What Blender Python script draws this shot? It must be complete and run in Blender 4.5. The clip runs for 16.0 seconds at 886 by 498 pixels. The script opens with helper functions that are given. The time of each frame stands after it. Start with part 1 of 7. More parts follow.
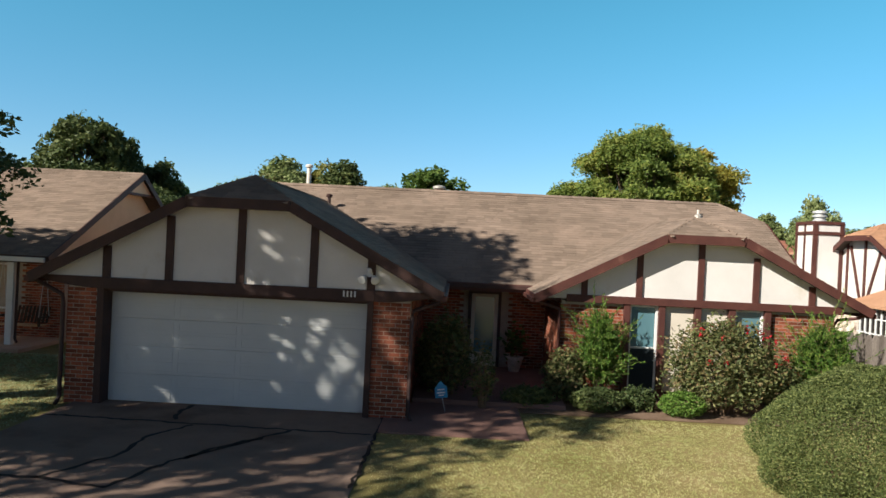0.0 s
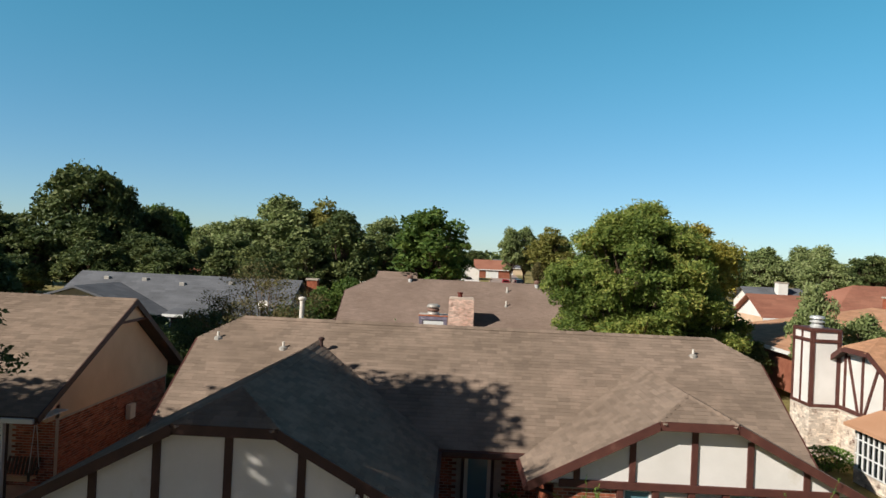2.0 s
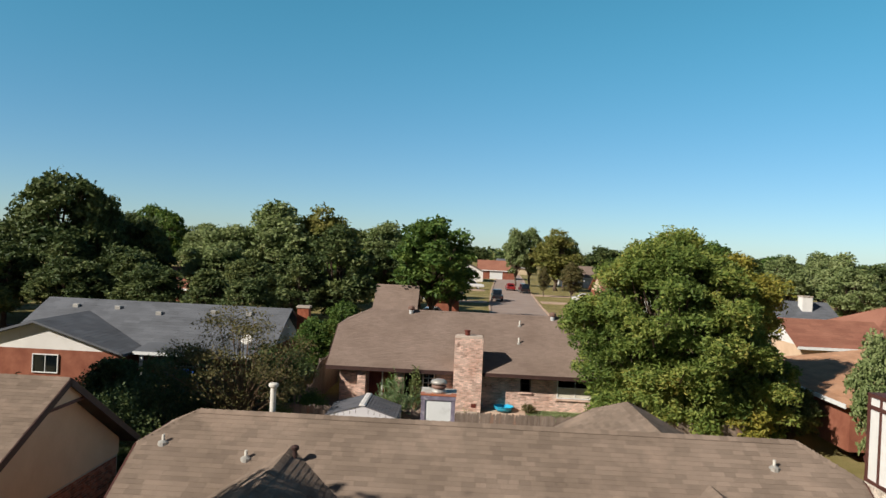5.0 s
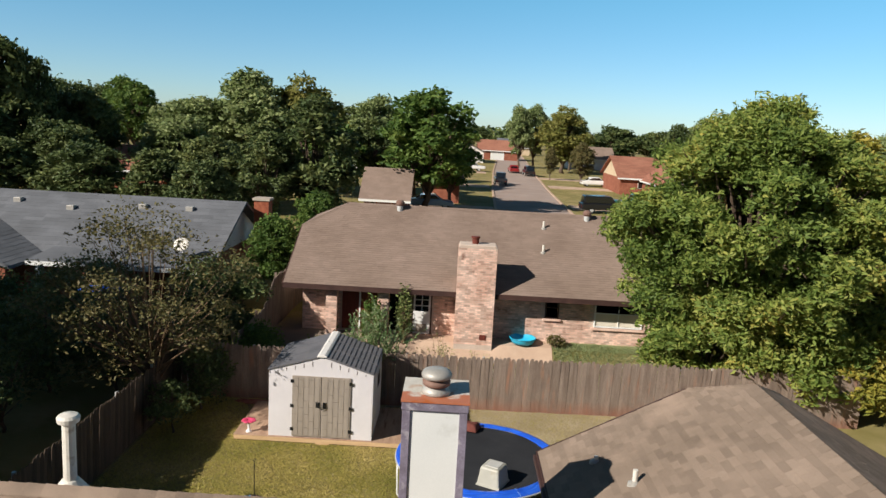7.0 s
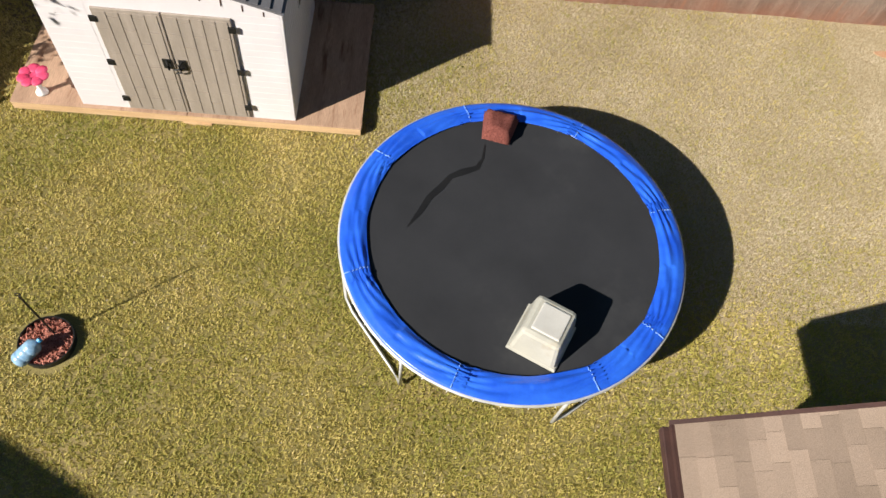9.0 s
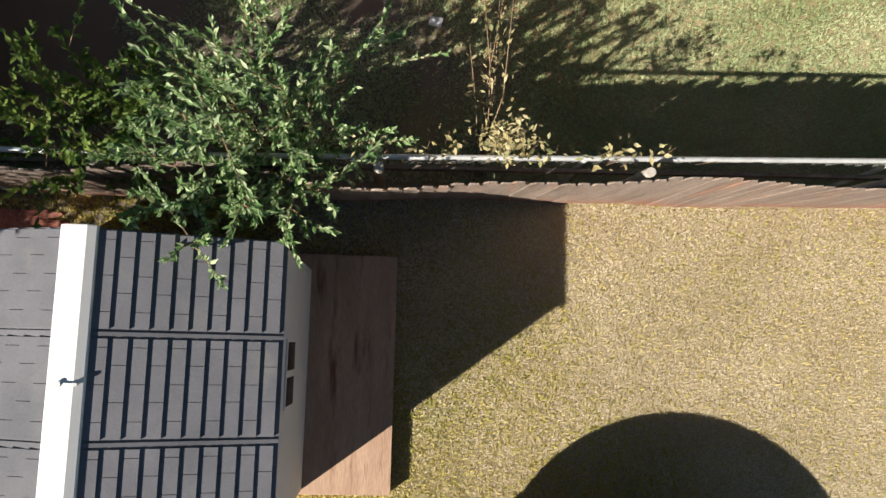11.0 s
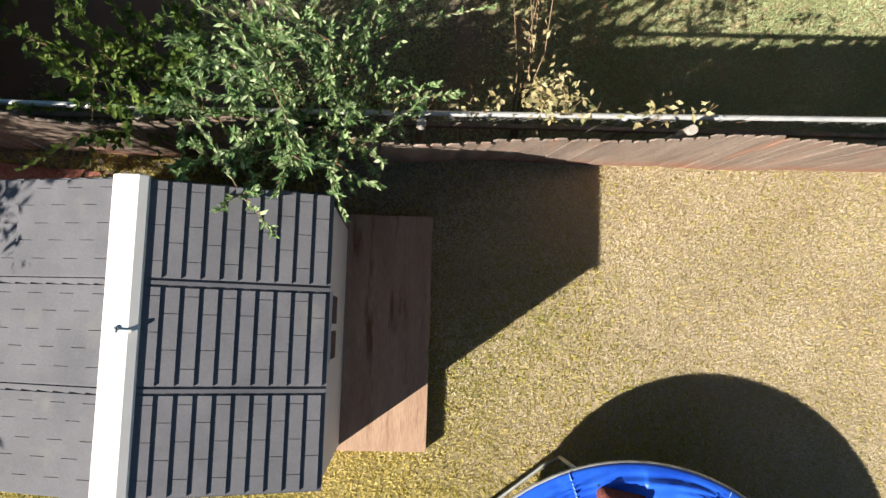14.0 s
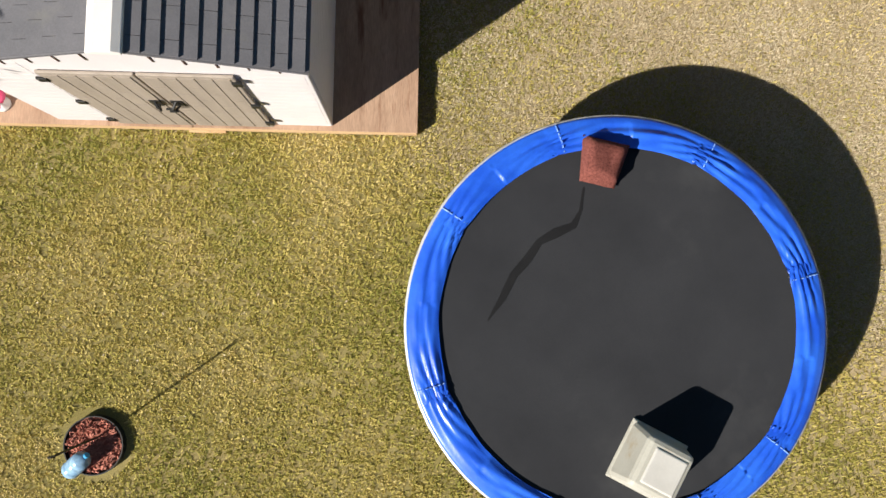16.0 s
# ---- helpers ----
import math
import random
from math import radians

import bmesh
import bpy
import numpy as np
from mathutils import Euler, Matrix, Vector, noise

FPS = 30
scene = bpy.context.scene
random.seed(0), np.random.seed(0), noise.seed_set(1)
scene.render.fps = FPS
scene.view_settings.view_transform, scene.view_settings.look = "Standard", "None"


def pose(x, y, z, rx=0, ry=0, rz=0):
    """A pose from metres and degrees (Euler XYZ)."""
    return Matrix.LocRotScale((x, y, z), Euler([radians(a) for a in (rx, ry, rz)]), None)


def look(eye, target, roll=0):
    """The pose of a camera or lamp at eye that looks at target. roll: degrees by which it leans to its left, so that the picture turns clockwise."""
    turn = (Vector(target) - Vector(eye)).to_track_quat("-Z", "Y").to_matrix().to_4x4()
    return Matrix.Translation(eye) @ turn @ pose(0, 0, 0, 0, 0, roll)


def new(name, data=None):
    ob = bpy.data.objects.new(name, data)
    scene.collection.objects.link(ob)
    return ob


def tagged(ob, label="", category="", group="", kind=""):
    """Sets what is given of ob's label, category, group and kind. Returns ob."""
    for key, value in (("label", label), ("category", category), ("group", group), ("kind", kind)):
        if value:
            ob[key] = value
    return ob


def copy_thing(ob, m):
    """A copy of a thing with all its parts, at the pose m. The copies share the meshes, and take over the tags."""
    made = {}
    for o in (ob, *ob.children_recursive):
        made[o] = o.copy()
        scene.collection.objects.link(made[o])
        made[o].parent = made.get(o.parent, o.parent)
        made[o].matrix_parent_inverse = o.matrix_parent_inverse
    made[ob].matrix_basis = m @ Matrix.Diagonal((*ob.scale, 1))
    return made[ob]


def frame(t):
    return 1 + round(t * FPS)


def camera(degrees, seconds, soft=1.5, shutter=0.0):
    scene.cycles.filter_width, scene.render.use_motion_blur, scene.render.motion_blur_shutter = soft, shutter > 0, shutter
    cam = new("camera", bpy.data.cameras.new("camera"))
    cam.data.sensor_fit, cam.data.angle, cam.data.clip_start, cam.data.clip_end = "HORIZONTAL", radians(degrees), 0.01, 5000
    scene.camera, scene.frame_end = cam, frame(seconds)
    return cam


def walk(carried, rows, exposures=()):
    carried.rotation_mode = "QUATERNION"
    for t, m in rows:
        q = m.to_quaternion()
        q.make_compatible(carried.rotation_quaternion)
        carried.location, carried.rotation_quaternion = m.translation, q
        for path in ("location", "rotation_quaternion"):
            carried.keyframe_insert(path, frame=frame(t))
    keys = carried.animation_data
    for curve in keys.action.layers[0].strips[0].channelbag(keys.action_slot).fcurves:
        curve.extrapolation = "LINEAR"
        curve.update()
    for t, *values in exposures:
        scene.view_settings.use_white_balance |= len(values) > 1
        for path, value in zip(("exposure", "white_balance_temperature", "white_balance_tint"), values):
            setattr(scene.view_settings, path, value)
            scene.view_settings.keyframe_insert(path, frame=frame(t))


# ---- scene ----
cam = camera(62.8, 16.0)
PATH = [
    (0, (0.338, -0.417, 3.233), (0.3, 1.583, 3.225), 2.8),
    (0.5, (0.363, -0.388, 4.125), (0.324, 1.611, 4.123), 2.8),
    (1, (0.408, -0.373, 5.131), (0.369, 1.627, 5.137), 2.8),
    (1.5, (0.444, -0.369, 6.119), (0.4, 1.631, 6.134), 2.6),
    (2, (0.388, -0.292, 7.168), (0.346, 1.708, 7.181), 2.6),
    (2.5, (0.294, -0.24, 8.168), (0.257, 1.76, 8.185), 2.7),
    (3, (0.177, -0.141, 9.17), (0.143, 1.858, 9.179), 2.9),
    (3.5, (0.144, 0.213, 9.422), (0.105, 2.213, 9.423), 3.1),
    (3.7, (0.11, 0.518, 9.432), (0.069, 2.517, 9.431), 3.1),
    (5.8, (-0.077, 8.347, 9.072), (-0.125, 10.346, 9.053), 2.6),
    (6, (-0.2, 9.414, 9.069), (-0.241, 11.413, 8.997), 3.1),
    (6.5, (-0.011, 12.065, 9.15), (-0.057, 14.053, 8.937), 2.6),
    (7, (-0.278, 14.899, 9.004), (-0.301, 16.87, 8.669), 3.1),
    (7.5, (-0.333, 17.921, 8.903), (-0.348, 19.863, 8.424), 3.3),
    (8, (-0.42, 21.059, 8.875), (-0.39, 22.802, 7.894), 4.2),
    (8.2, (-0.451, 22.342, 8.755), (-0.404, 23.975, 7.602), 5.2),
    (10.3, (-1.077, 33.753, 7.992), (-0.899, 33.955, 6.01), 42.7),
    (10.5, (-1.082, 34.337, 7.994), (-0.932, 34.568, 6.013), 34.1),
    (11, (-1.3, 35.58, 8.053), (-1.176, 35.841, 6.074), 27.0),
    (11.5, (-1.586, 36.373, 8.04), (-1.464, 36.642, 6.062), 26.2),
    (12, (-1.717, 36.684, 8.058), (-1.608, 36.968, 6.081), 22.7),
    (12.5, (-1.709, 36.766, 8.09), (-1.607, 37.038, 6.112), 22.2),
    (13, (-1.681, 36.515, 8.09), (-1.585, 36.772, 6.109), 22.3),
    (13.5, (-1.622, 36.023, 8.05), (-1.528, 36.245, 6.064), 24.6),
    (14, (-1.612, 35.345, 8.046), (-1.503, 35.554, 6.06), 29.4),
    (14.5, (-1.502, 34.593, 8.009), (-1.405, 34.788, 6.021), 28.0),
    (15, (-1.482, 33.812, 7.97), (-1.379, 33.98, 5.98), 32.9),
    (15.5, (-1.283, 33.185, 8.027), (-1.219, 33.291, 6.031), 31.8),
    (16, (-1.299, 32.234, 7.981), (-1.223, 32.363, 5.987), 31.5),
]
EXPOSURES = [(0, 0.68), (1.5, 0.4), (3.5, 0.24), (6, 0.28), (7, 0.44), (8, 0.8), (10.3, 0.92), (12.5, 1.5), (14, 1.3), (15, 1.0), (16, 0.95)]
walk(cam, [(t, look(eye, target, roll)) for t, eye, target, roll in PATH], EXPOSURES)

# ---- light ----
SUN_DIR = Vector((-0.690, -0.500, 0.524)).normalized()
world = bpy.data.worlds.new("sky")
scene.world = world
world.use_nodes = True
_wn = world.node_tree
_sky = _wn.nodes.new("ShaderNodeTexSky")
_sky.sky_type = "NISHITA"
_sky.sun_disc = False
_sky.sun_elevation = radians(31.6)
_sky.sun_rotation = math.atan2(SUN_DIR.x, SUN_DIR.y)
_sky.altitude = 350
_sky.air_density = 0.8
_sky.dust_density = 0.25
_sky.ozone_density = 4.0
_bg = _wn.nodes["Background"]
_bg.inputs["Strength"].default_value = 0.112
_way = _wn.nodes.new("ShaderNodeTexCoord")
_up = _wn.nodes.new("ShaderNodeSeparateXYZ")
_wn.links.new(_way.outputs["Generated"], _up.inputs[0])
_clear = _wn.nodes.new("ShaderNodeValToRGB")  # hazy horizon, deeper blue above, then unseen upper sky dimmed for darker shade
_clear.color_ramp.interpolation = "EASE"
_clear.color_ramp.elements[0].color = (0.66, 0.75, 0.78, 1)
_clear.color_ramp.elements[1].color = (0.24, 0.21, 0.17, 1)
_mid = _clear.color_ramp.elements.new(0.38)
_mid.color = (0.52, 1.20, 0.99, 1)
_high = _clear.color_ramp.elements.new(0.56)
_high.color = (0.34, 0.38, 0.32, 1)
_wn.links.new(_up.outputs["Z"], _clear.inputs[0])
_tint = _wn.nodes.new("ShaderNodeVectorMath")
_tint.operation = "MULTIPLY"
_wn.links.new(_sky.outputs[0], _tint.inputs[0])
_side = _wn.nodes.new("ShaderNodeMapRange")  # unseen sky on the sun's side toned duller and warmer to weaken fill light
_side.interpolation_type = "SMOOTHSTEP"
_side.inputs["From Min"].default_value, _side.inputs["From Max"].default_value = 0.45, -0.55
_wn.links.new(_up.outputs["Y"], _side.inputs["Value"])
_rear_tint = _wn.nodes.new("ShaderNodeMixRGB")
_rear_tint.inputs[2].default_value = (0.40, 0.36, 0.33, 1)
_wn.links.new(_side.outputs[0], _rear_tint.inputs[0])
_wn.links.new(_clear.outputs[0], _rear_tint.inputs[1])
_wn.links.new(_rear_tint.outputs[0], _tint.inputs[1])
_wn.links.new(_tint.outputs[0], _bg.inputs["Color"])
_sun = bpy.data.lights.new("sun", "SUN")
_sun.energy, _sun.angle, _sun.color = 5.0, radians(0.53), (1.0, 0.935, 0.84)
sun_lamp = new("sun", _sun)
sun_lamp.matrix_world = look(SUN_DIR * 80, (0, 0, 0))


# ---- tools ----
def rgb(h):
    """Linear colour from a hex string."""
    v = [int(h[i:i + 2], 16) / 255 for i in (0, 2, 4)]
    return tuple(x / 12.92 if x <= 0.04045 else ((x + 0.055) / 1.055) ** 2.4 for x in v) + (1.0,)


class Geo:
    """A list of points and faces to be made into one mesh."""

    def __init__(self):
        self.v, self.f = [], []

    def poly(self, pts):
        n = len(self.v)
        self.v += [tuple(p) for p in pts]
        self.f.append(tuple(range(n, n + len(pts))))
        return self

    def box(self, x0, y0, z0, x1, y1, z1, m=None):
        pts = [Vector(p) for p in ((x0, y0, z0), (x1, y0, z0), (x1, y1, z0), (x0, y1, z0), (x0, y0, z1), (x1, y0, z1), (x1, y1, z1), (x0, y1, z1))]
        if m is not None:
            pts = [m @ p for p in pts]
        n = len(self.v)
        self.v += [tuple(p) for p in pts]
        self.f += [tuple(n + i for i in q) for q in ((0, 3, 2, 1), (4, 5, 6, 7), (0, 1, 5, 4), (1, 2, 6, 5), (2, 3, 7, 6), (3, 0, 4, 7))]
        return self

    def slab(self, pts, d):
        """A flat outline given thickness by the vector d."""
        n, k, d = len(self.v), len(pts), Vector(d)
        self.v += [tuple(p) for p in pts] + [tuple(Vector(p) + d) for p in pts]
        self.f += [tuple(range(n, n + k)), tuple(range(n + 2 * k - 1, n + k - 1, -1))]
        self.f += [(n + i, n + k + i, n + k + (i + 1) % k, n + (i + 1) % k) for i in range(k)]
        return self

    def beam(self, a, b, w, h, up=(0, 0, 1)):
        """A straight board from a to b, w wide and h along up."""
        a, b, up = Vector(a), Vector(b), Vector(up)
        along = (b - a).normalized()
        side = along.cross(up).normalized() * w / 2
        top = side.cross(along).normalized() * h / 2
        q = [a - side - top, a + side - top, a + side + top, a - side + top]
        return self.slab(q, b - a)

    def tube(self, pts, radii, k=8):
        pts = [Vector(p) for p in pts]
        n = len(self.v)
        for i, p in enumerate(pts):
            along = (pts[min(i + 1, len(pts) - 1)] - pts[max(i - 1, 0)]).normalized()
            ref = Vector((0, 0, 1)) if abs(along.z) < 0.9 else Vector((1, 0, 0))
            a = along.cross(ref).normalized()
            b = along.cross(a)
            r = radii[i] if isinstance(radii, (list, tuple)) else radii
            self.v += [tuple(p + r * (math.cos(2 * math.pi * j / k) * a + math.sin(2 * math.pi * j / k) * b)) for j in range(k)]
        for i in range(len(pts) - 1):
            self.f += [(n + i * k + j, n + i * k + (j + 1) % k, n + (i + 1) * k + (j + 1) % k, n + (i + 1) * k + j) for j in range(k)]
        self.f += [tuple(n + j for j in reversed(range(k))), tuple(n + (len(pts) - 1) * k + j for j in range(k))]
        return self

    def lathe(self, prof, cx=0, cy=0, k=24):
        n = len(self.v)
        for r, z in prof:
            self.v += [(cx + r * math.cos(2 * math.pi * j / k), cy + r * math.sin(2 * math.pi * j / k), z) for j in range(k)]
        for i in range(len(prof) - 1):
            self.f += [(n + i * k + j, n + i * k + (j + 1) % k, n + (i + 1) * k + (j + 1) % k, n + (i + 1) * k + j) for j in range(k)]
        self.f += [tuple(n + j for j in reversed(range(k))), tuple(n + (len(prof) - 1) * k + j for j in range(k))]
        return self

    def blob(self, c, r, seed=0, rough=0.25, k=3):
        bm = bmesh.new()
        bmesh.ops.create_icosphere(bm, subdivisions=k, radius=1)
        n = len(self.v)
        for v in bm.verts:
            w = 1 + rough * noise.noise(v.co * 1.7 + Vector((seed * 3.1, seed, 0)))
            self.v.append((c[0] + r[0] * v.co.x * w, c[1] + r[1] * v.co.y * w, c[2] + r[2] * v.co.z * w))
        self.f += [tuple(n + v.index for v in f.verts) for f in bm.faces]
        bm.free()
        return self

    def moved(self, m):
        self.v = [tuple(m @ Vector(p)) for p in self.v]
        return self


BASE = {}


def mesh_of(name, geo, material, base=(0, 0, 0), smooth=False, clean=True):
    me = bpy.data.meshes.new(name)
    b = Vector(base)
    me.from_pydata([tuple(Vector(p) - b) for p in geo.v], [], geo.f)
    if clean:
        bm = bmesh.new()
        bm.from_mesh(me)
        bmesh.ops.recalc_face_normals(bm, faces=bm.faces)
        bm.to_mesh(me)
        bm.free()
    me.materials.append(material)
    if smooth:
        me.polygons.foreach_set("use_smooth", [True] * len(me.polygons))
    return me


def thing(name, at, label, category, group="", kind=""):
    """An Empty at the base of a thing, to hold its parts."""
    ob = new(name)
    ob.location = at
    ob.empty_display_size = 0.1
    BASE[ob.name] = Vector(at)
    return tagged(ob, label, category, group, kind)


def part(name, geo, material, parent=None, label="", smooth=False, bevel=0.0, clean=True, kind=""):
    """One mesh object, built in world places, under a thing or a part."""
    base = BASE[parent.name] if parent else Vector((0, 0, 0))
    ob = new(name, mesh_of(name, geo, material, base, smooth, clean))
    if parent:
        ob.parent = parent
    BASE[ob.name] = base
    if bevel:
        mod = ob.modifiers.new("bevel", "BEVEL")
        mod.width, mod.segments, mod.limit_method = bevel, 2, "ANGLE"
    return tagged(ob, label, kind=kind)


def setting(name, geo, material, label, category, smooth=False, bevel=0.0, clean=True):
    ob = part(name, geo, material, None, "", smooth, bevel, clean)
    return tagged(ob, label, category, kind="structure")


def piece(name, me, parent, m):
    """A small piece on shared mesh data, at the world pose m, under a part."""
    ob = new(name, me)
    ob.parent = parent
    ob.matrix_basis = Matrix.Translation(-BASE[parent.name]) @ m
    return ob


def quads(name, pts, material, base=(0, 0, 0)):
    """A mesh of loose faces from an array (n, corners, 3)."""
    n, k = pts.shape[:2]
    me = bpy.data.meshes.new(name)
    me.from_pydata((pts.reshape(-1, 3) - np.array(base)).tolist(), [], np.arange(n * k).reshape(n, k).tolist())
    me.materials.append(material)
    return me


# ---- materials ----
def mat(name, c1, c2, scale=3.0, rough=0.8, bump=0.25, fine=60.0, spec=0.3, metal=0.0, vary=0.0, by="object", stretch=(1, 1, 1), grain=0.18, dirt=None, dirt_scale=0.8, dirt_at=0.6, coat=0.0):
    m = bpy.data.materials.new(name)
    m.use_nodes = True
    nt = m.node_tree
    N, L = nt.nodes, nt.links
    bs = N["Principled BSDF"]
    geo = N.new("ShaderNodeNewGeometry")
    mp = N.new("ShaderNodeMapping")
    mp.inputs["Scale"].default_value = stretch
    L.new(geo.outputs["Position"], mp.inputs["Vector"])

    def noise_at(s, detail):
        t = N.new("ShaderNodeTexNoise")
        t.inputs["Scale"].default_value, t.inputs["Detail"].default_value, t.inputs["Roughness"].default_value = s, detail, 0.6
        L.new(mp.outputs[0], t.inputs["Vector"])
        return t.outputs["Fac"]

    big, small = noise_at(scale, 4), noise_at(fine, 3)
    ramp = N.new("ShaderNodeValToRGB")
    ramp.color_ramp.elements[0].position, ramp.color_ramp.elements[1].position = 0.32, 0.68
    ramp.color_ramp.elements[0].color, ramp.color_ramp.elements[1].color = rgb(c1), rgb(c2)
    L.new(big, ramp.inputs[0])
    col = ramp.outputs[0]

    def scaled(colour, fac, lo, hi):
        r = N.new("ShaderNodeMapRange")
        r.inputs["From Min"].default_value, r.inputs["From Max"].default_value = (0.3, 0.7) if fac is small else (0, 1)
        r.inputs["To Min"].default_value, r.inputs["To Max"].default_value = lo, hi
        L.new(fac, r.inputs["Value"])
        v = N.new("ShaderNodeVectorMath")
        v.operation = "SCALE"
        L.new(colour, v.inputs[0])
        L.new(r.outputs[0], v.inputs["Scale"])
        return v.outputs[0]

    if grain:
        col = scaled(col, small, 1 - grain, 1 + grain)
    if vary:
        rnd = N.new("ShaderNodeObjectInfo").outputs["Random"] if by == "object" else geo.outputs["Random Per Island"]
        col = scaled(col, rnd, 1 - vary, 1 + vary)
    if dirt:
        d = noise_at(dirt_scale, 5)
        dr = N.new("ShaderNodeValToRGB")
        dr.color_ramp.elements[0].position, dr.color_ramp.elements[1].position = dirt_at - 0.06, dirt_at + 0.08
        L.new(d, dr.inputs[0])
        mx = N.new("ShaderNodeMixRGB")
        mx.inputs["Color2"].default_value = rgb(dirt)
        L.new(dr.outputs[0], mx.inputs[0])
        L.new(col, mx.inputs["Color1"])
        col = mx.outputs[0]
    L.new(col, bs.inputs["Base Color"])
    bs.inputs["Roughness"].default_value, bs.inputs["Metallic"].default_value = rough, metal
    bs.inputs["Specular IOR Level"].default_value = spec
    bs.inputs["Coat Weight"].default_value = coat
    if bump:
        b = N.new("ShaderNodeBump")
        b.inputs["Strength"].default_value, b.inputs["Distance"].default_value = bump, 0.01
        L.new(small, b.inputs["Height"])
        L.new(b.outputs[0], bs.inputs["Normal"])
    return m


def leafy(name, colours, through_light=0.35, rough=0.55, patch=0.0):
    """Leaves or blades: a colour for each one by chance, some light passing through."""
    m = bpy.data.materials.new(name)
    m.use_nodes = True
    nt = m.node_tree
    N, L = nt.nodes, nt.links
    bs, out = N["Principled BSDF"], N["Material Output"]
    geo = N.new("ShaderNodeNewGeometry")
    ramp = N.new("ShaderNodeValToRGB")
    while len(ramp.color_ramp.elements) < len(colours):
        ramp.color_ramp.elements.new(0.5)
    for i, h in enumerate(colours):
        ramp.color_ramp.elements[i].position, ramp.color_ramp.elements[i].color = i / (len(colours) - 1), rgb(h)
    fac = geo.outputs["Random Per Island"]
    if patch:
        t = N.new("ShaderNodeTexNoise")
        t.inputs["Scale"].default_value, t.inputs["Detail"].default_value = patch, 3
        L.new(geo.outputs["Position"], t.inputs["Vector"])
        mr = N.new("ShaderNodeMapRange")
        mr.inputs["From Min"].default_value, mr.inputs["From Max"].default_value = 0.3, 0.7
        L.new(t.outputs["Fac"], mr.inputs["Value"])
        mixed = N.new("ShaderNodeMath")
        mixed.operation = "MULTIPLY_ADD"
        mixed.inputs[1].default_value = 0.5
        half = N.new("ShaderNodeMath")
        half.operation = "MULTIPLY"
        half.inputs[1].default_value = 0.5
        L.new(mr.outputs[0], half.inputs[0])
        L.new(fac, mixed.inputs[0])
        L.new(half.outputs[0], mixed.inputs[2])
        fac = mixed.outputs[0]
    L.new(fac, ramp.inputs[0])
    L.new(ramp.outputs[0], bs.inputs["Base Color"])
    bs.inputs["Roughness"].default_value, bs.inputs["Specular IOR Level"].default_value = rough, 0.25
    if through_light:
        tr, mx = N.new("ShaderNodeBsdfTranslucent"), N.new("ShaderNodeMixShader")
        L.new(ramp.outputs[0], tr.inputs["Color"])
        mx.inputs[0].default_value = through_light
        L.new(bs.outputs[0], mx.inputs[1])
        L.new(tr.outputs[0], mx.inputs[2])
        L.new(mx.outputs[0], out.inputs["Surface"])
    return m


def pane_glass(name, tint, rough=0.08):
    m = bpy.data.materials.new(name)
    m.use_nodes = True
    bs = m.node_tree.nodes["Principled BSDF"]
    bs.inputs["Base Color"].default_value = rgb(tint)
    bs.inputs["Roughness"].default_value, bs.inputs["Specular IOR Level"].default_value = rough, 0.9
    return m


SHINGLE = mat("shingle_tan", "78695c", "8c7b6d", 0.5, 0.93, 0.5, 140, 0.15, vary=0.16, by="island", grain=0.22, dirt="9c8878", dirt_scale=0.35, dirt_at=0.6)
SHINGLE_PIECE = mat("shingle_tan_piece", "78695c", "8c7b6d", 0.5, 0.93, 0.5, 140, 0.15, vary=0.16, by="object", grain=0.22, dirt="9c8878", dirt_scale=0.35, dirt_at=0.6)
SHINGLE_BROWN = mat("shingle_brown", "7c6b60", "8d7b70", 0.4, 0.93, 0.4, 120, 0.12, vary=0.07, by="island", grain=0.16)
SHINGLE_GREY = mat("shingle_grey", "5d5f63", "6d6f74", 0.5, 0.93, 0.4, 120, 0.15, vary=0.12, by="island", grain=0.2)
SHINGLE_ORANGE = mat("shingle_orange", "a97f62", "bd9375", 0.4, 0.93, 0.4, 120, 0.15, vary=0.14, by="island", grain=0.2)
SHINGLE_RED = mat("shingle_red", "8a5c4c", "9c6d5a", 0.3, 0.93, 0.4, 90, 0.15, vary=0.12, by="island", grain=0.2)
DECK_FELT = mat("roof_felt", "4e443d", "5b5048", 2, 0.95, 0.2, 80)
STUCCO = mat("stucco_cream", "d5d1cb", "e1ddd8", 0.9, 0.9, 0.35, 120, 0.2, grain=0.05, dirt="c9c0b0", dirt_scale=1.1, dirt_at=0.66)
STUCCO_BEIGE = mat("stucco_beige", "c5a88c", "d2b699", 0.8, 0.9, 0.3, 90, 0.2, grain=0.06)
TRIM_BROWN = mat("trim_brown", "4c2c27", "5c372f", 3, 0.6, 0.2, 50, 0.4, stretch=(1, 1, 1), grain=0.15, dirt="6d4a40", dirt_scale=3, dirt_at=0.68)
TRIM_DARK = mat("trim_dark", "3a2723", "49322c", 3, 0.6, 0.2, 50, 0.4, grain=0.15)
DOOR_WHITE = mat("door_white", "cfd1cf", "dadbd8", 0.7, 0.5, 0.08, 60, 0.4, grain=0.03, dirt="bdbeb9", dirt_scale=1.3, dirt_at=0.7)
BRICK = mat("brick_red", "7c4230", "9c5d45", 5, 0.88, 0.5, 110, 0.2, vary=0.5, by="island", grain=0.22)
BRICK_PIECE = mat("brick_red_piece", "7c4230", "9c5d45", 5, 0.88, 0.5, 110, 0.2, vary=0.5, by="object", grain=0.22)
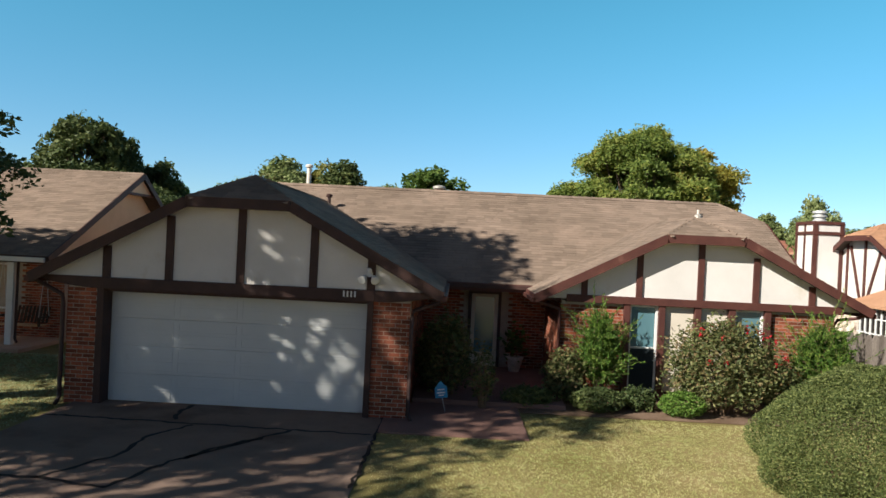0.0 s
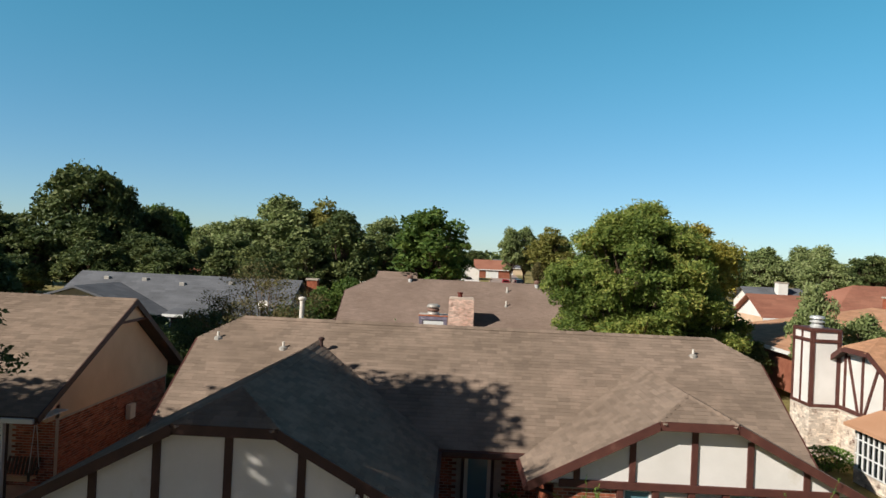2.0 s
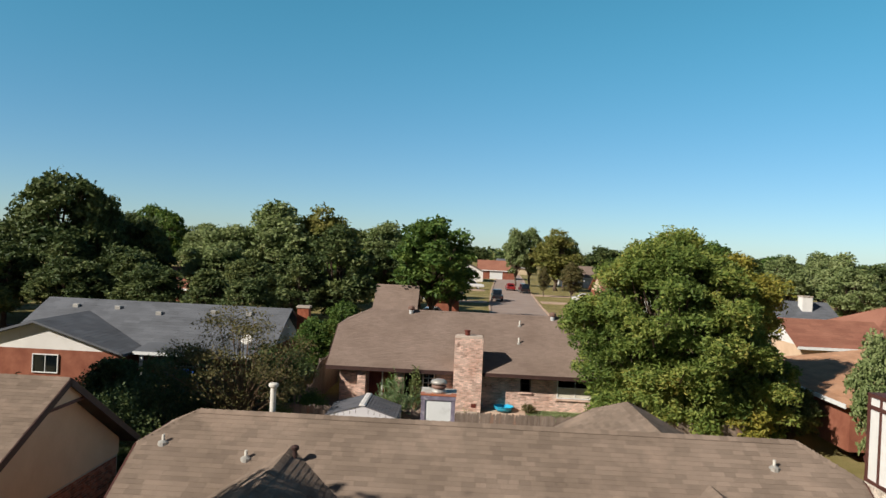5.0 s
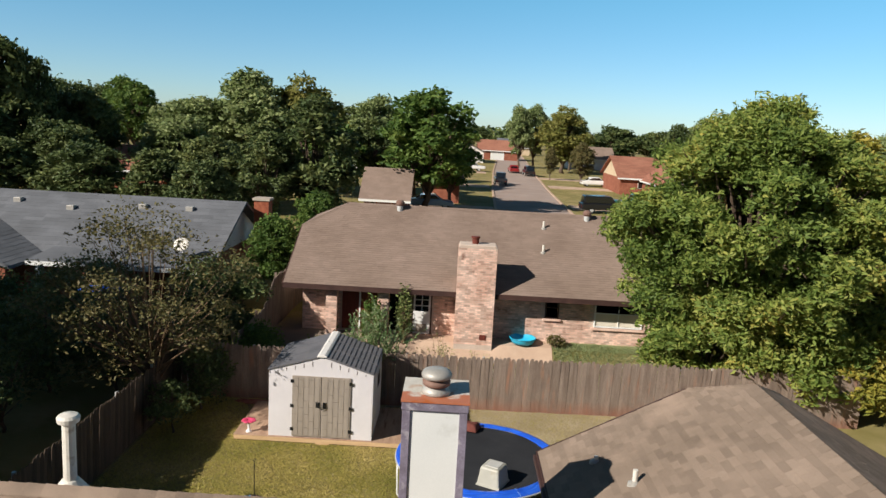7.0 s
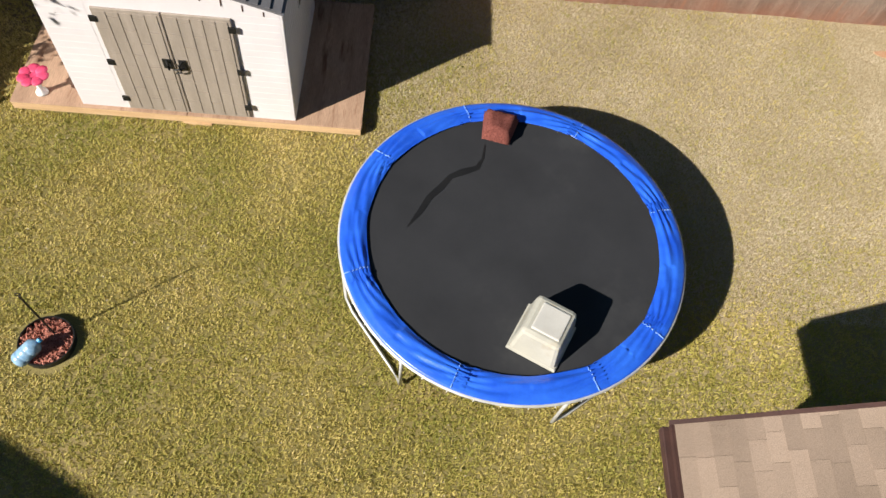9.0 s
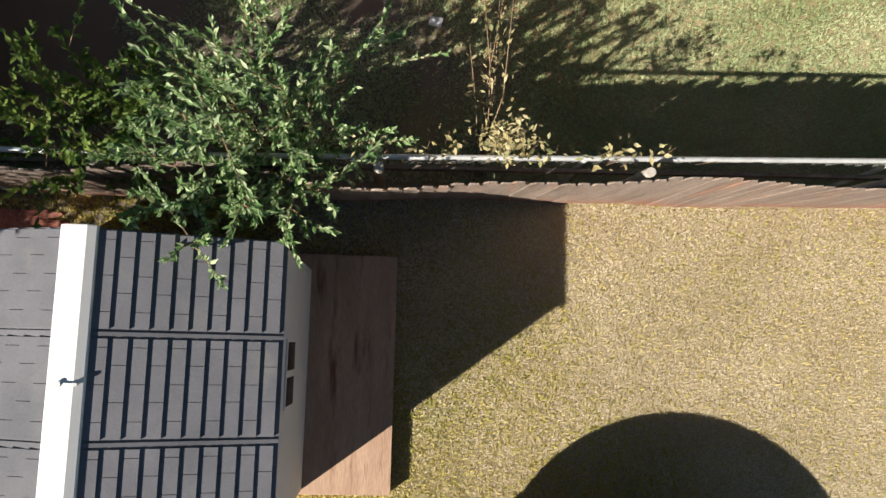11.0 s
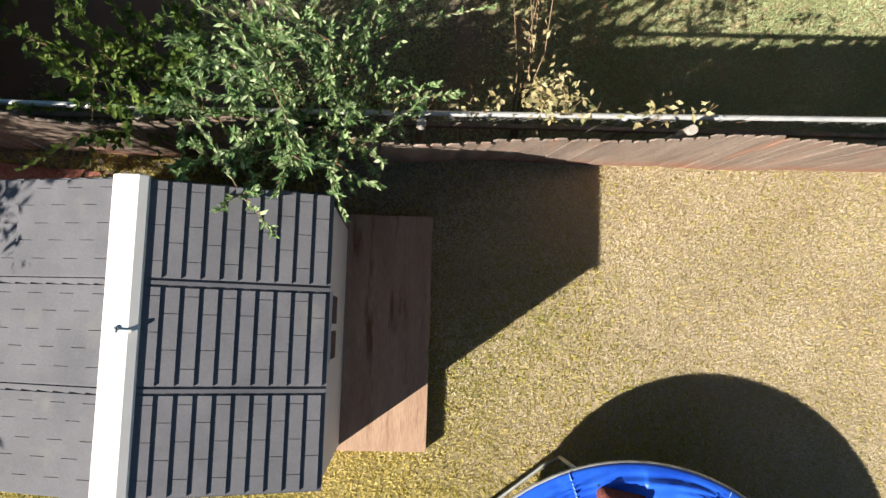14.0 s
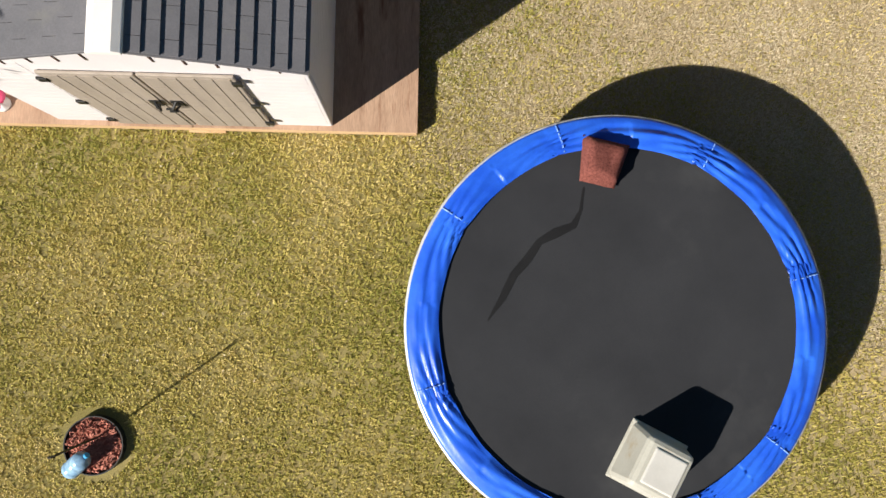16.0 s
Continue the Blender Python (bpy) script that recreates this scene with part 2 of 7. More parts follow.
BRICK_PALE = mat("brick_pale", "bf9886", "dfc2b2", 1.6, 0.9, 0.5, 90, 0.2, vary=0.32, by="island", grain=0.2, dirt="7c5648", dirt_scale=2.2, dirt_at=0.66)
MORTAR = mat("mortar", "a39789", "b5a99b", 4, 0.95, 0.4, 90)
BRICK_WHITE = mat("brick_whitewashed", "c4b3a2", "ded2c4", 1.6, 0.9, 0.5, 90, 0.2, vary=0.3, by="island", grain=0.2, dirt="6e5245", dirt_scale=3.0, dirt_at=0.6)
MORTAR_PALE = mat("mortar_pale", "bba99b", "c9b8aa", 4, 0.95, 0.4, 90)
CONCRETE = mat("driveway_concrete", "7c685c", "907a6b", 0.7, 0.9, 0.35, 90, 0.25, grain=0.16, dirt="6f584a", dirt_scale=0.5, dirt_at=0.58)
CONCRETE_RED = mat("walk_concrete", "7d6055", "907066", 1.0, 0.9, 0.35, 90, 0.25, grain=0.16)
PATIO = mat("patio_concrete", "b19682", "c3a993", 0.8, 0.9, 0.3, 90, 0.2, grain=0.12, dirt="9d8473", dirt_scale=0.7, dirt_at=0.6)
TAR = mat("crack_filler", "1c1715", "2a2320", 8, 0.7, 0.3, 80)
ASPHALT = mat("street", "96847a", "a59388", 0.3, 0.93, 0.2, 40, 0.2, grain=0.12)
GROUND = mat("turf", "7a7144", "908458", 0.6, 0.95, 0.4, 105, 0.1, grain=0.5, dirt="9c8a62", dirt_scale=0.35, dirt_at=0.58)
SOIL_RED = mat("red_soil", "a67c5e", "bd9676", 1.2, 0.97, 0.5, 60, 0.1, grain=0.2)
SOIL = mat("bare_soil", "685544", "857060", 1.5, 0.97, 0.5, 60, 0.1, grain=0.25)
MULCH = mat("red_mulch", "8c5546", "b0786a", 14, 0.95, 0.6, 60, 0.1, vary=0.3, by="island", grain=0.3)
FENCE_WOOD = mat("fence_wood", "76675d", "918276", 1.2, 0.9, 0.5, 26, 0.15, vary=0.14, by="object", stretch=(6, 6, 0.6), grain=0.3, dirt="977461", dirt_scale=0.9, dirt_at=0.64)
# the fence wood again, its colour darkened to stand for deep shade
FENCE_DARK = mat("fence_shade_wood", "463b34", "594c42", 1.2, 0.9, 0.5, 26, 0.15, vary=0.28, by="object", stretch=(6, 6, 0.6), grain=0.3)
FENCE_GREY = mat("fence_grey_wood", "766d66", "8c837b", 1.2, 0.9, 0.5, 26, 0.15, vary=0.22, by="object", stretch=(6, 6, 0.6), grain=0.3)
PLYWOOD = mat("plywood_deck", "9c7f6a", "b3967f", 0.8, 0.85, 0.3, 14, 0.2, stretch=(6, 0.8, 1), grain=0.16, dirt="7d5c48", dirt_scale=1.5, dirt_at=0.63)
LUMBER = mat("lumber", "bb9a74", "ceb08a", 2, 0.85, 0.3, 30, 0.2, stretch=(0.6, 6, 6), grain=0.12)
SHED_WALL = mat("shed_wall_plastic", "cfcbcd", "d9d5d7", 1.2, 0.6, 0.1, 90, 0.35, grain=0.03)
SHED_DOOR = mat("shed_door_plastic", "8f857a", "a0958a", 1.5, 0.62, 0.2, 30, 0.35, stretch=(5, 5, 0.7), grain=0.1)
SHED_ROOF = mat("shed_roof_plastic", "5e5e62", "6c6b6f", 2.2, 0.75, 0.15, 60, 0.15, grain=0.08, dirt="6e6d6c", dirt_scale=2.5, dirt_at=0.62)
SHED_CAP = mat("shed_ridge_cap", "d3cfca", "dfdbd6", 1, 0.55, 0.05, 60, 0.4, grain=0.02)
BLACK_PLASTIC = mat("black_plastic", "141414", "1e1e1e", 4, 0.5, 0.1, 60, 0.4)
STEEL = mat("galvanised_steel", "b4b5b4", "cbccca", 6, 0.5, 0.1, 70, 0.5, metal=0.35, grain=0.1)
WIRE = mat("old_wire", "5e5d5a", "737270", 6, 0.6, 0.1, 70, 0.4, metal=0.3, grain=0.1)
WHITE_METAL = mat("white_pipe", "c9c4ba", "d8d3c9", 5, 0.5, 0.1, 60, 0.4, grain=0.06, dirt="a0927f", dirt_scale=5, dirt_at=0.66)
RUST = mat("rusted_flashing", "b9b2a6", "c9c3b8", 3, 0.6, 0.25, 50, 0.4, grain=0.1, dirt="b07a50", dirt_scale=2.6, dirt_at=0.62)
CAP_METAL = mat("chimney_cap_metal", "9f9b94", "b1ada6", 5, 0.5, 0.2, 50, 0.4, metal=0.25, grain=0.1, dirt="8e8479", dirt_scale=4, dirt_at=0.66)
CAP_BROWN = mat("chimney_cap_brown", "6d5348", "80655a", 6, 0.7, 0.3, 60, 0.3, grain=0.15)
CHASE_TRIM = mat("chase_trim_weathered", "6c6470", "878090", 4, 0.8, 0.4, 40, 0.2, grain=0.15, dirt="a9a4a8", dirt_scale=5, dirt_at=0.62)
PAD_BLUE = mat("pad_blue_vinyl", "1b4cc0", "2c66d8", 2.5, 0.33, 0.12, 30, 0.5, grain=0.05)
PAD_HEM = mat("pad_hem_vinyl", "4f7fd0", "86a8de", 9, 0.5, 0.15, 60, 0.4, grain=0.1)
MAT_BLACK = mat("jumping_mat", "2c2d30", "343538", 1.0, 0.95, 0.2, 160, 0.08, grain=0.12, dirt="3b3c3e", dirt_scale=0.8, dirt_at=0.64)
MAT_STAIN = mat("wet_stain", "161617", "1e1e1f", 2, 0.5, 0.1, 90)
DOORMAT = mat("coir_block", "60372e", "84504a", 40, 0.97, 1.0, 120, 0.1, grain=0.35)
BIN = mat("bin_plastic", "a3a197", "b0aea3", 3, 0.5, 0.1, 60, 0.4, grain=0.04, dirt="9c8a6c", dirt_scale=2.2, dirt_at=0.64)
BIN_TOP = mat("bin_lid_plastic", "b3b1ab", "bebcb6", 3, 0.5, 0.05, 60, 0.4, grain=0.03)
PINK = mat("pink_dish", "c2345a", "d8557a", 8, 0.5, 0.2, 40, 0.4)
POOL_BLUE = mat("pool_blue_plastic", "1f9fc6", "31b2d6", 2, 0.4, 0.05, 40, 0.5)
JUG = mat("water_jug_plastic", "6a90b2", "98b8d0", 6, 0.25, 0.1, 30, 0.5)
SIGN_BLUE = mat("sign_blue", "2d86b8", "3a95c6", 4, 0.45, 0.05, 40, 0.4, grain=0.03)
SIGN_GREEN = mat("hose_green", "1f7a4c", "2a8c58", 4, 0.45, 0.05, 40, 0.4, grain=0.05)
SIGN_WHITE = mat("sign_white", "d8dcde", "e4e7e8", 4, 0.5, 0.05, 40)
BARK = mat("bark", "54473c", "6d5d50", 3, 0.95, 0.8, 22, 0.1, stretch=(3, 3, 0.6), grain=0.3)
TWIG = mat("twig", "6f5b48", "86705a", 3, 0.95, 0.5, 30, 0.1, grain=0.2)
STONE = mat("pale_stone", "a99f92", "c9c0b4", 3, 0.9, 0.6, 30, 0.2, vary=0.25, by="island", grain=0.2)
GLASS_DARK = pane_glass("glass_dark", "10161a")
# blue of curtains and of reflected sky both put into the pane's colour
GLASS_SKY = pane_glass("glass_curtain_sky", "5a7f88", 0.12)
PANEL_BEIGE = mat("panel_beige", "cfc5b4", "dcd3c3", 1.2, 0.85, 0.15, 80, 0.25, grain=0.04)
SCREEN = mat("window_screen", "2b3336", "353e42", 30, 0.8, 0.1, 200, 0.2)
VINYL = mat("white_vinyl", "d9d9d6", "e4e4e1", 3, 0.45, 0.05, 60, 0.4, grain=0.02)
RED_DOOR = mat("red_brown_wood", "5a2a20", "6d352a", 3, 0.6, 0.2, 30, 0.3, stretch=(5, 5, 0.6))
def stained(m, colour, axis, start, end, ragged, scale, amount=0.85):
    """Adds a stain that fades out along one axis with a ragged edge."""
    nt = m.node_tree
    N, L = nt.nodes, nt.links
    sock = N["Principled BSDF"].inputs["Base Color"]
    old = sock.links[0].from_socket
    geo = N.new("ShaderNodeNewGeometry")
    sep = N.new("ShaderNodeSeparateXYZ")
    L.new(geo.outputs["Position"], sep.inputs[0])
    t = N.new("ShaderNodeTexNoise")
    t.inputs["Scale"].default_value, t.inputs["Detail"].default_value = scale, 4
    L.new(geo.outputs["Position"], t.inputs["Vector"])
    add = N.new("ShaderNodeMath")
    add.operation = "MULTIPLY_ADD"
    add.inputs[1].default_value = ragged
    L.new(t.outputs["Fac"], add.inputs[0])
    L.new(sep.outputs[axis], add.inputs[2])
    mr = N.new("ShaderNodeMapRange")
    mr.inputs["From Min"].default_value, mr.inputs["From Max"].default_value = start + ragged * 0.5, end + ragged * 0.5
    mr.inputs["To Min"].default_value, mr.inputs["To Max"].default_value = amount, 0.0
    L.new(add.outputs[0], mr.inputs["Value"])
    mix = N.new("ShaderNodeMixRGB")
    mix.inputs[2].default_value = rgb(colour)
    L.new(mr.outputs[0], mix.inputs[0])
    L.new(old, mix.inputs[1])
    L.new(mix.outputs[0], sock)


def worn_patch(m, x, y, inner, outer, colour, ragged=3.0, scale=0.9):
    """Blends another ground colour in round a place, with a ragged edge."""
    nt = m.node_tree
    N, L = nt.nodes, nt.links
    sock = N["Principled BSDF"].inputs["Base Color"]
    old = sock.links[0].from_socket
    geo = N.new("ShaderNodeNewGeometry")
    far = N.new("ShaderNodeVectorMath")
    far.operation = "DISTANCE"
    far.inputs[1].default_value = (x, y, 0)
    L.new(geo.outputs["Position"], far.inputs[0])
    t = N.new("ShaderNodeTexNoise")
    t.inputs["Scale"].default_value, t.inputs["Detail"].default_value = scale, 5
    L.new(geo.outputs["Position"], t.inputs["Vector"])
    add = N.new("ShaderNodeMath")
    add.operation = "MULTIPLY_ADD"
    add.inputs[1].default_value = ragged
    L.new(t.outputs["Fac"], add.inputs[0])
    L.new(far.outputs["Value"], add.inputs[2])
    mr = N.new("ShaderNodeMapRange")
    mr.inputs["From Min"].default_value, mr.inputs["From Max"].default_value = inner + ragged * 0.5, outer + ragged * 0.5
    mr.inputs["To Min"].default_value, mr.inputs["To Max"].default_value = 1.0, 0.0
    L.new(add.outputs[0], mr.inputs["Value"])
    mix = N.new("ShaderNodeMixRGB")
    mix.inputs[2].default_value = rgb(colour)
    L.new(mr.outputs[0], mix.inputs[0])
    L.new(old, mix.inputs[1])
    L.new(mix.outputs[0], sock)


worn_patch(GROUND, 4.2, 35.2, 3.6, 6.0, "a8987a", 2.5)
worn_patch(GROUND, -4.6, 39.6, 3.4, 5.2, "786c61", 3.5, 1.3)
worn_patch(GROUND, 0.2, 40.0, 0.5, 1.5, "94765e", 1.6, 2.0)
stained(FENCE_WOOD, "95583c", "Z", 0.0, 0.5, 0.7, 2.2, 0.45)
stained(RUST, "a8501a", "Y", 25.3, 25.38, 0.6, 3.6)
LEAF_OAK = leafy("leaf_oak", ["485c2b", "5f7437", "7b8c44", "9ca254", "c4ae5a"], 0.4, patch=0.35)
LEAF_OAK_GOLD = leafy("leaf_oak_gold", ["6a7434", "8c8a3c", "a89a46", "c2a852"], 0.35, patch=0.6)
LEAF_DARK = leafy("leaf_dark", ["35442a", "4a5a34", "646f42", "868a50"], 0.25, patch=0.4)
LEAF_GREEN = leafy("leaf_green", ["3a5226", "4d6730", "677d3b", "869448"], 0.35, patch=0.5)
LEAF_GREY = leafy("leaf_grey_green", ["56663f", "73824f", "909a66", "aab080"], 0.3, patch=0.4)
LEAF_GOLD = leafy("leaf_gold_green", ["566230", "74783c", "8c884a", "a39a5c"], 0.35, patch=0.4)
LEAF_BROWN = leafy("leaf_brown_green", ["4a4e2c", "605d38", "786c46", "54622f"], 0.3, patch=0.8)
LEAF_SAP = leafy("leaf_sapling", ["547242", "74925a", "98ae7a", "c6d0a6"], 0.4)
LEAF_STRAW = leafy("leaf_straw", ["8c8058", "a89a6c", "c4b78e", "848a58"], 0.35)
LEAF_JUNIPER = leafy("leaf_juniper", ["355224", "4a6c2c", "658638", "889e48"], 0.25)
LEAF_ROSE = leafy("leaf_rose", ["434d2c", "5c653e", "7a8050", "8a7454"], 0.28)
LEAF_BOX = leafy("leaf_boxwood", ["4a6a2c", "628238", "7e9a48"], 0.3)
LEAF_HEDGE = leafy("leaf_privet", ["414e2a", "576437", "737e49", "92985e"], 0.3)
PETAL = leafy("rose_petal", ["8e1322", "b3202f", "c53a3f"], 0.25)
BLADE = leafy("grass_blade", ["7c833a", "a0994c", "bfae66", "d8c48e"], 0.3, 0.7, patch=0.55)
BLADE_DRY = leafy("grass_blade_dry", ["ab9c7e", "b9ab8e", "c7ba9f", "d4c8b0"], 0.3, 0.7, patch=0.9)
BLADE_GREEN = leafy("grass_blade_green", ["7c8b5a", "96a272", "b0b68c", "c8c8a6"], 0.3, 0.7, patch=0.7)
BLADE_FRONT = leafy("grass_blade_front", ["96a05e", "b2b576", "ccc78e", "dcd5a8"], 0.3, 0.7, patch=0.7)


# ---- builders for walls and roofs ----
def shingle_roof(parent, corners, material, pick=None, tab=0.31, course=0.14):
    """Courses of shingle tabs on a flat convex roof face. corners: the face, beginning with its eave from one end to the other.
    pick(x, y): tabs there become pieces of their own."""
    c = [Vector(p) for p in corners]
    o, u = c[0], (c[1] - c[0]).normalized()
    nrm = None
    for p in c[2:]:
        w = (c[1] - c[0]).cross(p - c[0])
        if w.length > 1e-6:
            nrm = w.normalized()
            break
    if nrm.z < 0:
        nrm = -nrm
    v = nrm.cross(u)
    if v.z < 0:
        v = -v
    flat = [((p - o).dot(u), (p - o).dot(v)) for p in c]
    top = max(b for _, b in flat)
    g, rnd = Geo(), random.Random(len(c) * 7 + int(abs(o.x) * 10))
    widths, shared = (0.24, 0.30, 0.36), {}
    row = 0
    while row * course < top - 0.03:
        lo = row * course
        mid = min(lo + course * 0.5, top - 0.01)
        xs = []
        for (a0, b0), (a1, b1) in zip(flat, flat[1:] + flat[:1]):
            if (b0 - mid) * (b1 - mid) < 0:
                xs.append(a0 + (a1 - a0) * (mid - b0) / (b1 - b0))
        row += 1
        if len(xs) < 2:
            continue
        left, right = min(xs), max(xs)
        x = left - rnd.random() * tab
        while x < right - 0.02:
            w = rnd.choice(widths) * tab / 0.3
            a, b = max(x, left), min(x + w - 0.003, right)
            x += w
            if b - a < 0.02:
                continue
            rise, hi = 0.007 + 0.005 * rnd.random(), min(lo + course * 1.15, top)
            where = o + u * (a + b) / 2 + v * mid
            if pick and pick(where.x, where.y) and b - a > 0.2:
                k = round(b - a, 2)
                if k not in shared:
                    q = Geo()
                    h = k / 2
                    q.v = [(-h, 0, 0), (h, 0, 0), (h, 0, 0.009), (-h, 0, 0.009), (h, course * 1.15, 0.003), (-h, course * 1.15, 0.003)]
                    q.f = [(0, 1, 2, 3), (3, 2, 4, 5), (0, 3, 5), (1, 4, 2)]
                    shared[k] = mesh_of("shingle", q, SHINGLE_PIECE, clean=False)
                p = o + u * (a + b) / 2 + v * lo
                piece("shingle", shared[k], parent, Matrix.Translation(p) @ Matrix((u, v, nrm)).transposed().to_4x4())
                continue
            p0, p1, p2, p3 = o + u * a + v * lo, o + u * b + v * lo, o + u * b + v * hi, o + u * a + v * hi
            n = len(g.v)
            g.v += [tuple(p) for p in (p0, p1, p1 + nrm * rise, p0 + nrm * rise, p2 + nrm * 0.003, p3 + nrm * 0.003)]
            g.f += [(n, n + 1, n + 2, n + 3), (n + 3, n + 2, n + 4, n + 5), (n, n + 3, n + 5), (n + 1, n + 4, n + 2)]
    return part("shingles", g, material, parent, clean=False, kind="stuff")


def ridge_caps(parent, lines, material):
    """Folded cap shingles along ridges and hips."""
    g = Geo()
    for a, b in lines:
        a, b = Vector(a), Vector(b)
        along = (b - a).normalized()
        side = along.cross(Vector((0, 0, 1))).normalized()
        k = max(1, int((b - a).length / 0.2))
        for i in range(k):
            p, q = a.lerp(b, i / k), a.lerp(b, min(1, (i + 1.1) / k))
            lift = Vector((0, 0, 0.03))
            drop = Vector((0, 0, -0.055))
            n = len(g.v)
            g.v += [tuple(w) for w in (p - side * 0.14 + drop, p + lift, p + side * 0.14 + drop, q - side * 0.14 + drop, q + lift - Vector((0, 0, 0.012)), q + side * 0.14 + drop)]
            g.f += [(n, n + 1, n + 4, n + 3), (n + 1, n + 2, n + 5, n + 4), (n, n + 2, n + 1)]
    return part("ridge_capping", g, material, parent, clean=False, kind="stuff")


def gable_roof(house, name, axis, lo, hi, eave_lo, eave_hi, mid, ez, rz, clip_lo, clip_hi, material, fascia, thick=0.14, pick=None, faces=(1, 1)):
    """A gable roof whose ends may be clipped. axis: the way its ridge runs; lo, hi: its ends along the ridge; eave_lo, eave_hi, mid: places across.
    clip: how far the clipped end reaches in from the end, 0 for none."""
    def P(a, c, z):
        return (a, c, z) if axis == "x" else (c, a, z)

    sl = (rz - ez) / (mid - eave_lo)
    sh = (rz - ez) / (eave_hi - mid)
    k_lo = clip_lo
    w_lo, w_hi = clip_lo * 0.95, clip_hi * 0.95
    g = Geo()
    fl = [P(lo, eave_lo, ez), P(hi, eave_lo, ez)]
    fl += [P(hi, mid - w_hi, rz - w_hi * sl)] if clip_hi else []
    fl += [P(hi - clip_hi, mid, rz), P(lo + clip_lo, mid, rz)]
    fl += [P(lo, mid - w_lo, rz - w_lo * sl)] if clip_lo else []
    fh = [P(hi, eave_hi, ez), P(lo, eave_hi, ez)]
    fh += [P(lo, mid + w_lo, rz - w_lo * sh)] if clip_lo else []
    fh += [P(lo + clip_lo, mid, rz), P(hi - clip_hi, mid, rz)]
    fh += [P(hi, mid + w_hi, rz - w_hi * sh)] if clip_hi else []
    ends = []
    if clip_lo:
        ends.append([P(lo, mid - w_lo, rz - w_lo * sl), P(lo, mid + w_lo, rz - w_lo * sh), P(lo + clip_lo, mid, rz)])
    if clip_hi:
        ends.append([P(hi, mid - w_hi, rz - w_hi * sl), P(hi, mid + w_hi, rz - w_hi * sh), P(hi - clip_hi, mid, rz)])
    for f in [fl, fh] + ends:
        g.slab(f, (0, 0, -thick))
    roof = part(name, g, DECK_FELT, house)
    if faces[0]:
        shingle_roof(roof, fl, material, pick)
    if faces[1]:
        shingle_roof(roof, fh, material)
    for e in ends:
        shingle_roof(roof, e, material)
    caps = [(P(lo + clip_lo, mid, rz), P(hi - clip_hi, mid, rz))]
    for e in ends:
        caps += [(e[0], e[2]), (e[1], e[2])]
    ridge_caps(roof, caps, material)
    # boards along eaves and rakes
    t = thick + 0.05
    for c in (eave_lo, eave_hi):
        s = -1 if c == eave_lo else 1
        part("fascia", Geo().beam(P(lo, c + s * 0.015, ez - t / 2), P(hi, c + s * 0.015, ez - t / 2), 0.03, t), fascia, roof)
    for e, w, k in ((lo, w_lo, clip_lo), (hi, w_hi, clip_hi)):
        s = -1 if e == lo else 1
        a, o = P(e + s * 0.02, eave_lo, ez - t / 2), P(e + s * 0.02, eave_hi, ez - t / 2)
        b, c = P(e + s * 0.02, mid - w, rz - w * sl - t / 2), P(e + s * 0.02, mid + w, rz - w * sh - t / 2)
        part("fascia", Geo().beam(a, b, 0.04, t), fascia, roof)
        part("fascia", Geo().beam(c, o, 0.04, t), fascia, roof)
        if k:
            part("fascia", Geo().beam(b, c, 0.04, t), fascia, roof)
    return roof


def brick_face(wall, o, u, nrm, length, height, holes=(), split=False, material=None, piece_material=None, soldier=False):
    """Courses of bricks on a wall face from the corner o, along u, facing nrm. split: whole bricks become pieces."""
    o, u, nrm = Vector(o), Vector(u).normalized(), Vector(nrm).normalized()
    up, g, rnd = Vector((0, 0, 1)), Geo(), random.Random(int(length * 100))
    lx, lz, j = 0.2, 0.064, 0.013
    m3 = Matrix((u, nrm, up)).transposed().to_4x4()
    shared = None

    def one(q, a, b, z0, z1, out):
        for_x = [(a, -0.02, z0), (b, -0.02, z0), (b, out, z0), (a, out, z0), (a, -0.02, z1), (b, -0.02, z1), (b, out, z1), (a, out, z1)]
        n = len(q.v)
        q.v += for_x
        q.f += [(n + 3, n + 2, n + 6, n + 7), (n, n + 3, n + 7, n + 4), (n + 2, n + 1, n + 5, n + 6), (n + 4, n + 7, n + 6, n + 5), (n, n + 1, n + 2, n + 3)]

    rows = int((height + j) / (lz + j))
    for r in range(rows):
        z0 = r * (lz + j)
        if z0 + lz > height:
            break
        x = -(lx + j) / 2 if r % 2 else 0.0
        while x < length - 0.02:
            a, b = max(x, 0), min(x + lx, length)
            x += lx + j
            if b - a < 0.03 or any(a < h1 and b > h0 and z0 < k1 and z0 + lz > k0 for h0, h1, k0, k1 in holes):
                continue
            out = 0.004 + 0.004 * rnd.random()
            if split and b - a > lx - 0.005:
                if shared is None:
                    q = Geo()
                    one(q, -lx / 2, lx / 2, 0, lz, 0.006)
                    shared = mesh_of("brick", q, piece_material or BRICK_PIECE, clean=False)
                piece("brick", shared, wall, Matrix.Translation(o + u * (a + lx / 2) + up * z0) @ m3)
            else:
                q = Geo()
                one(q, a, b, z0, z0 + lz, out)
                n = len(g.v)
                for p in q.v:
                    w = o + u * p[0] + nrm * p[1] + up * p[2]
                    g.v.append(tuple(w))
                g.f += [tuple(n + i for i in f) for f in q.f]
    if g.v:
        part("brickwork", g, material or BRICK, wall, clean=False, kind="stuff")


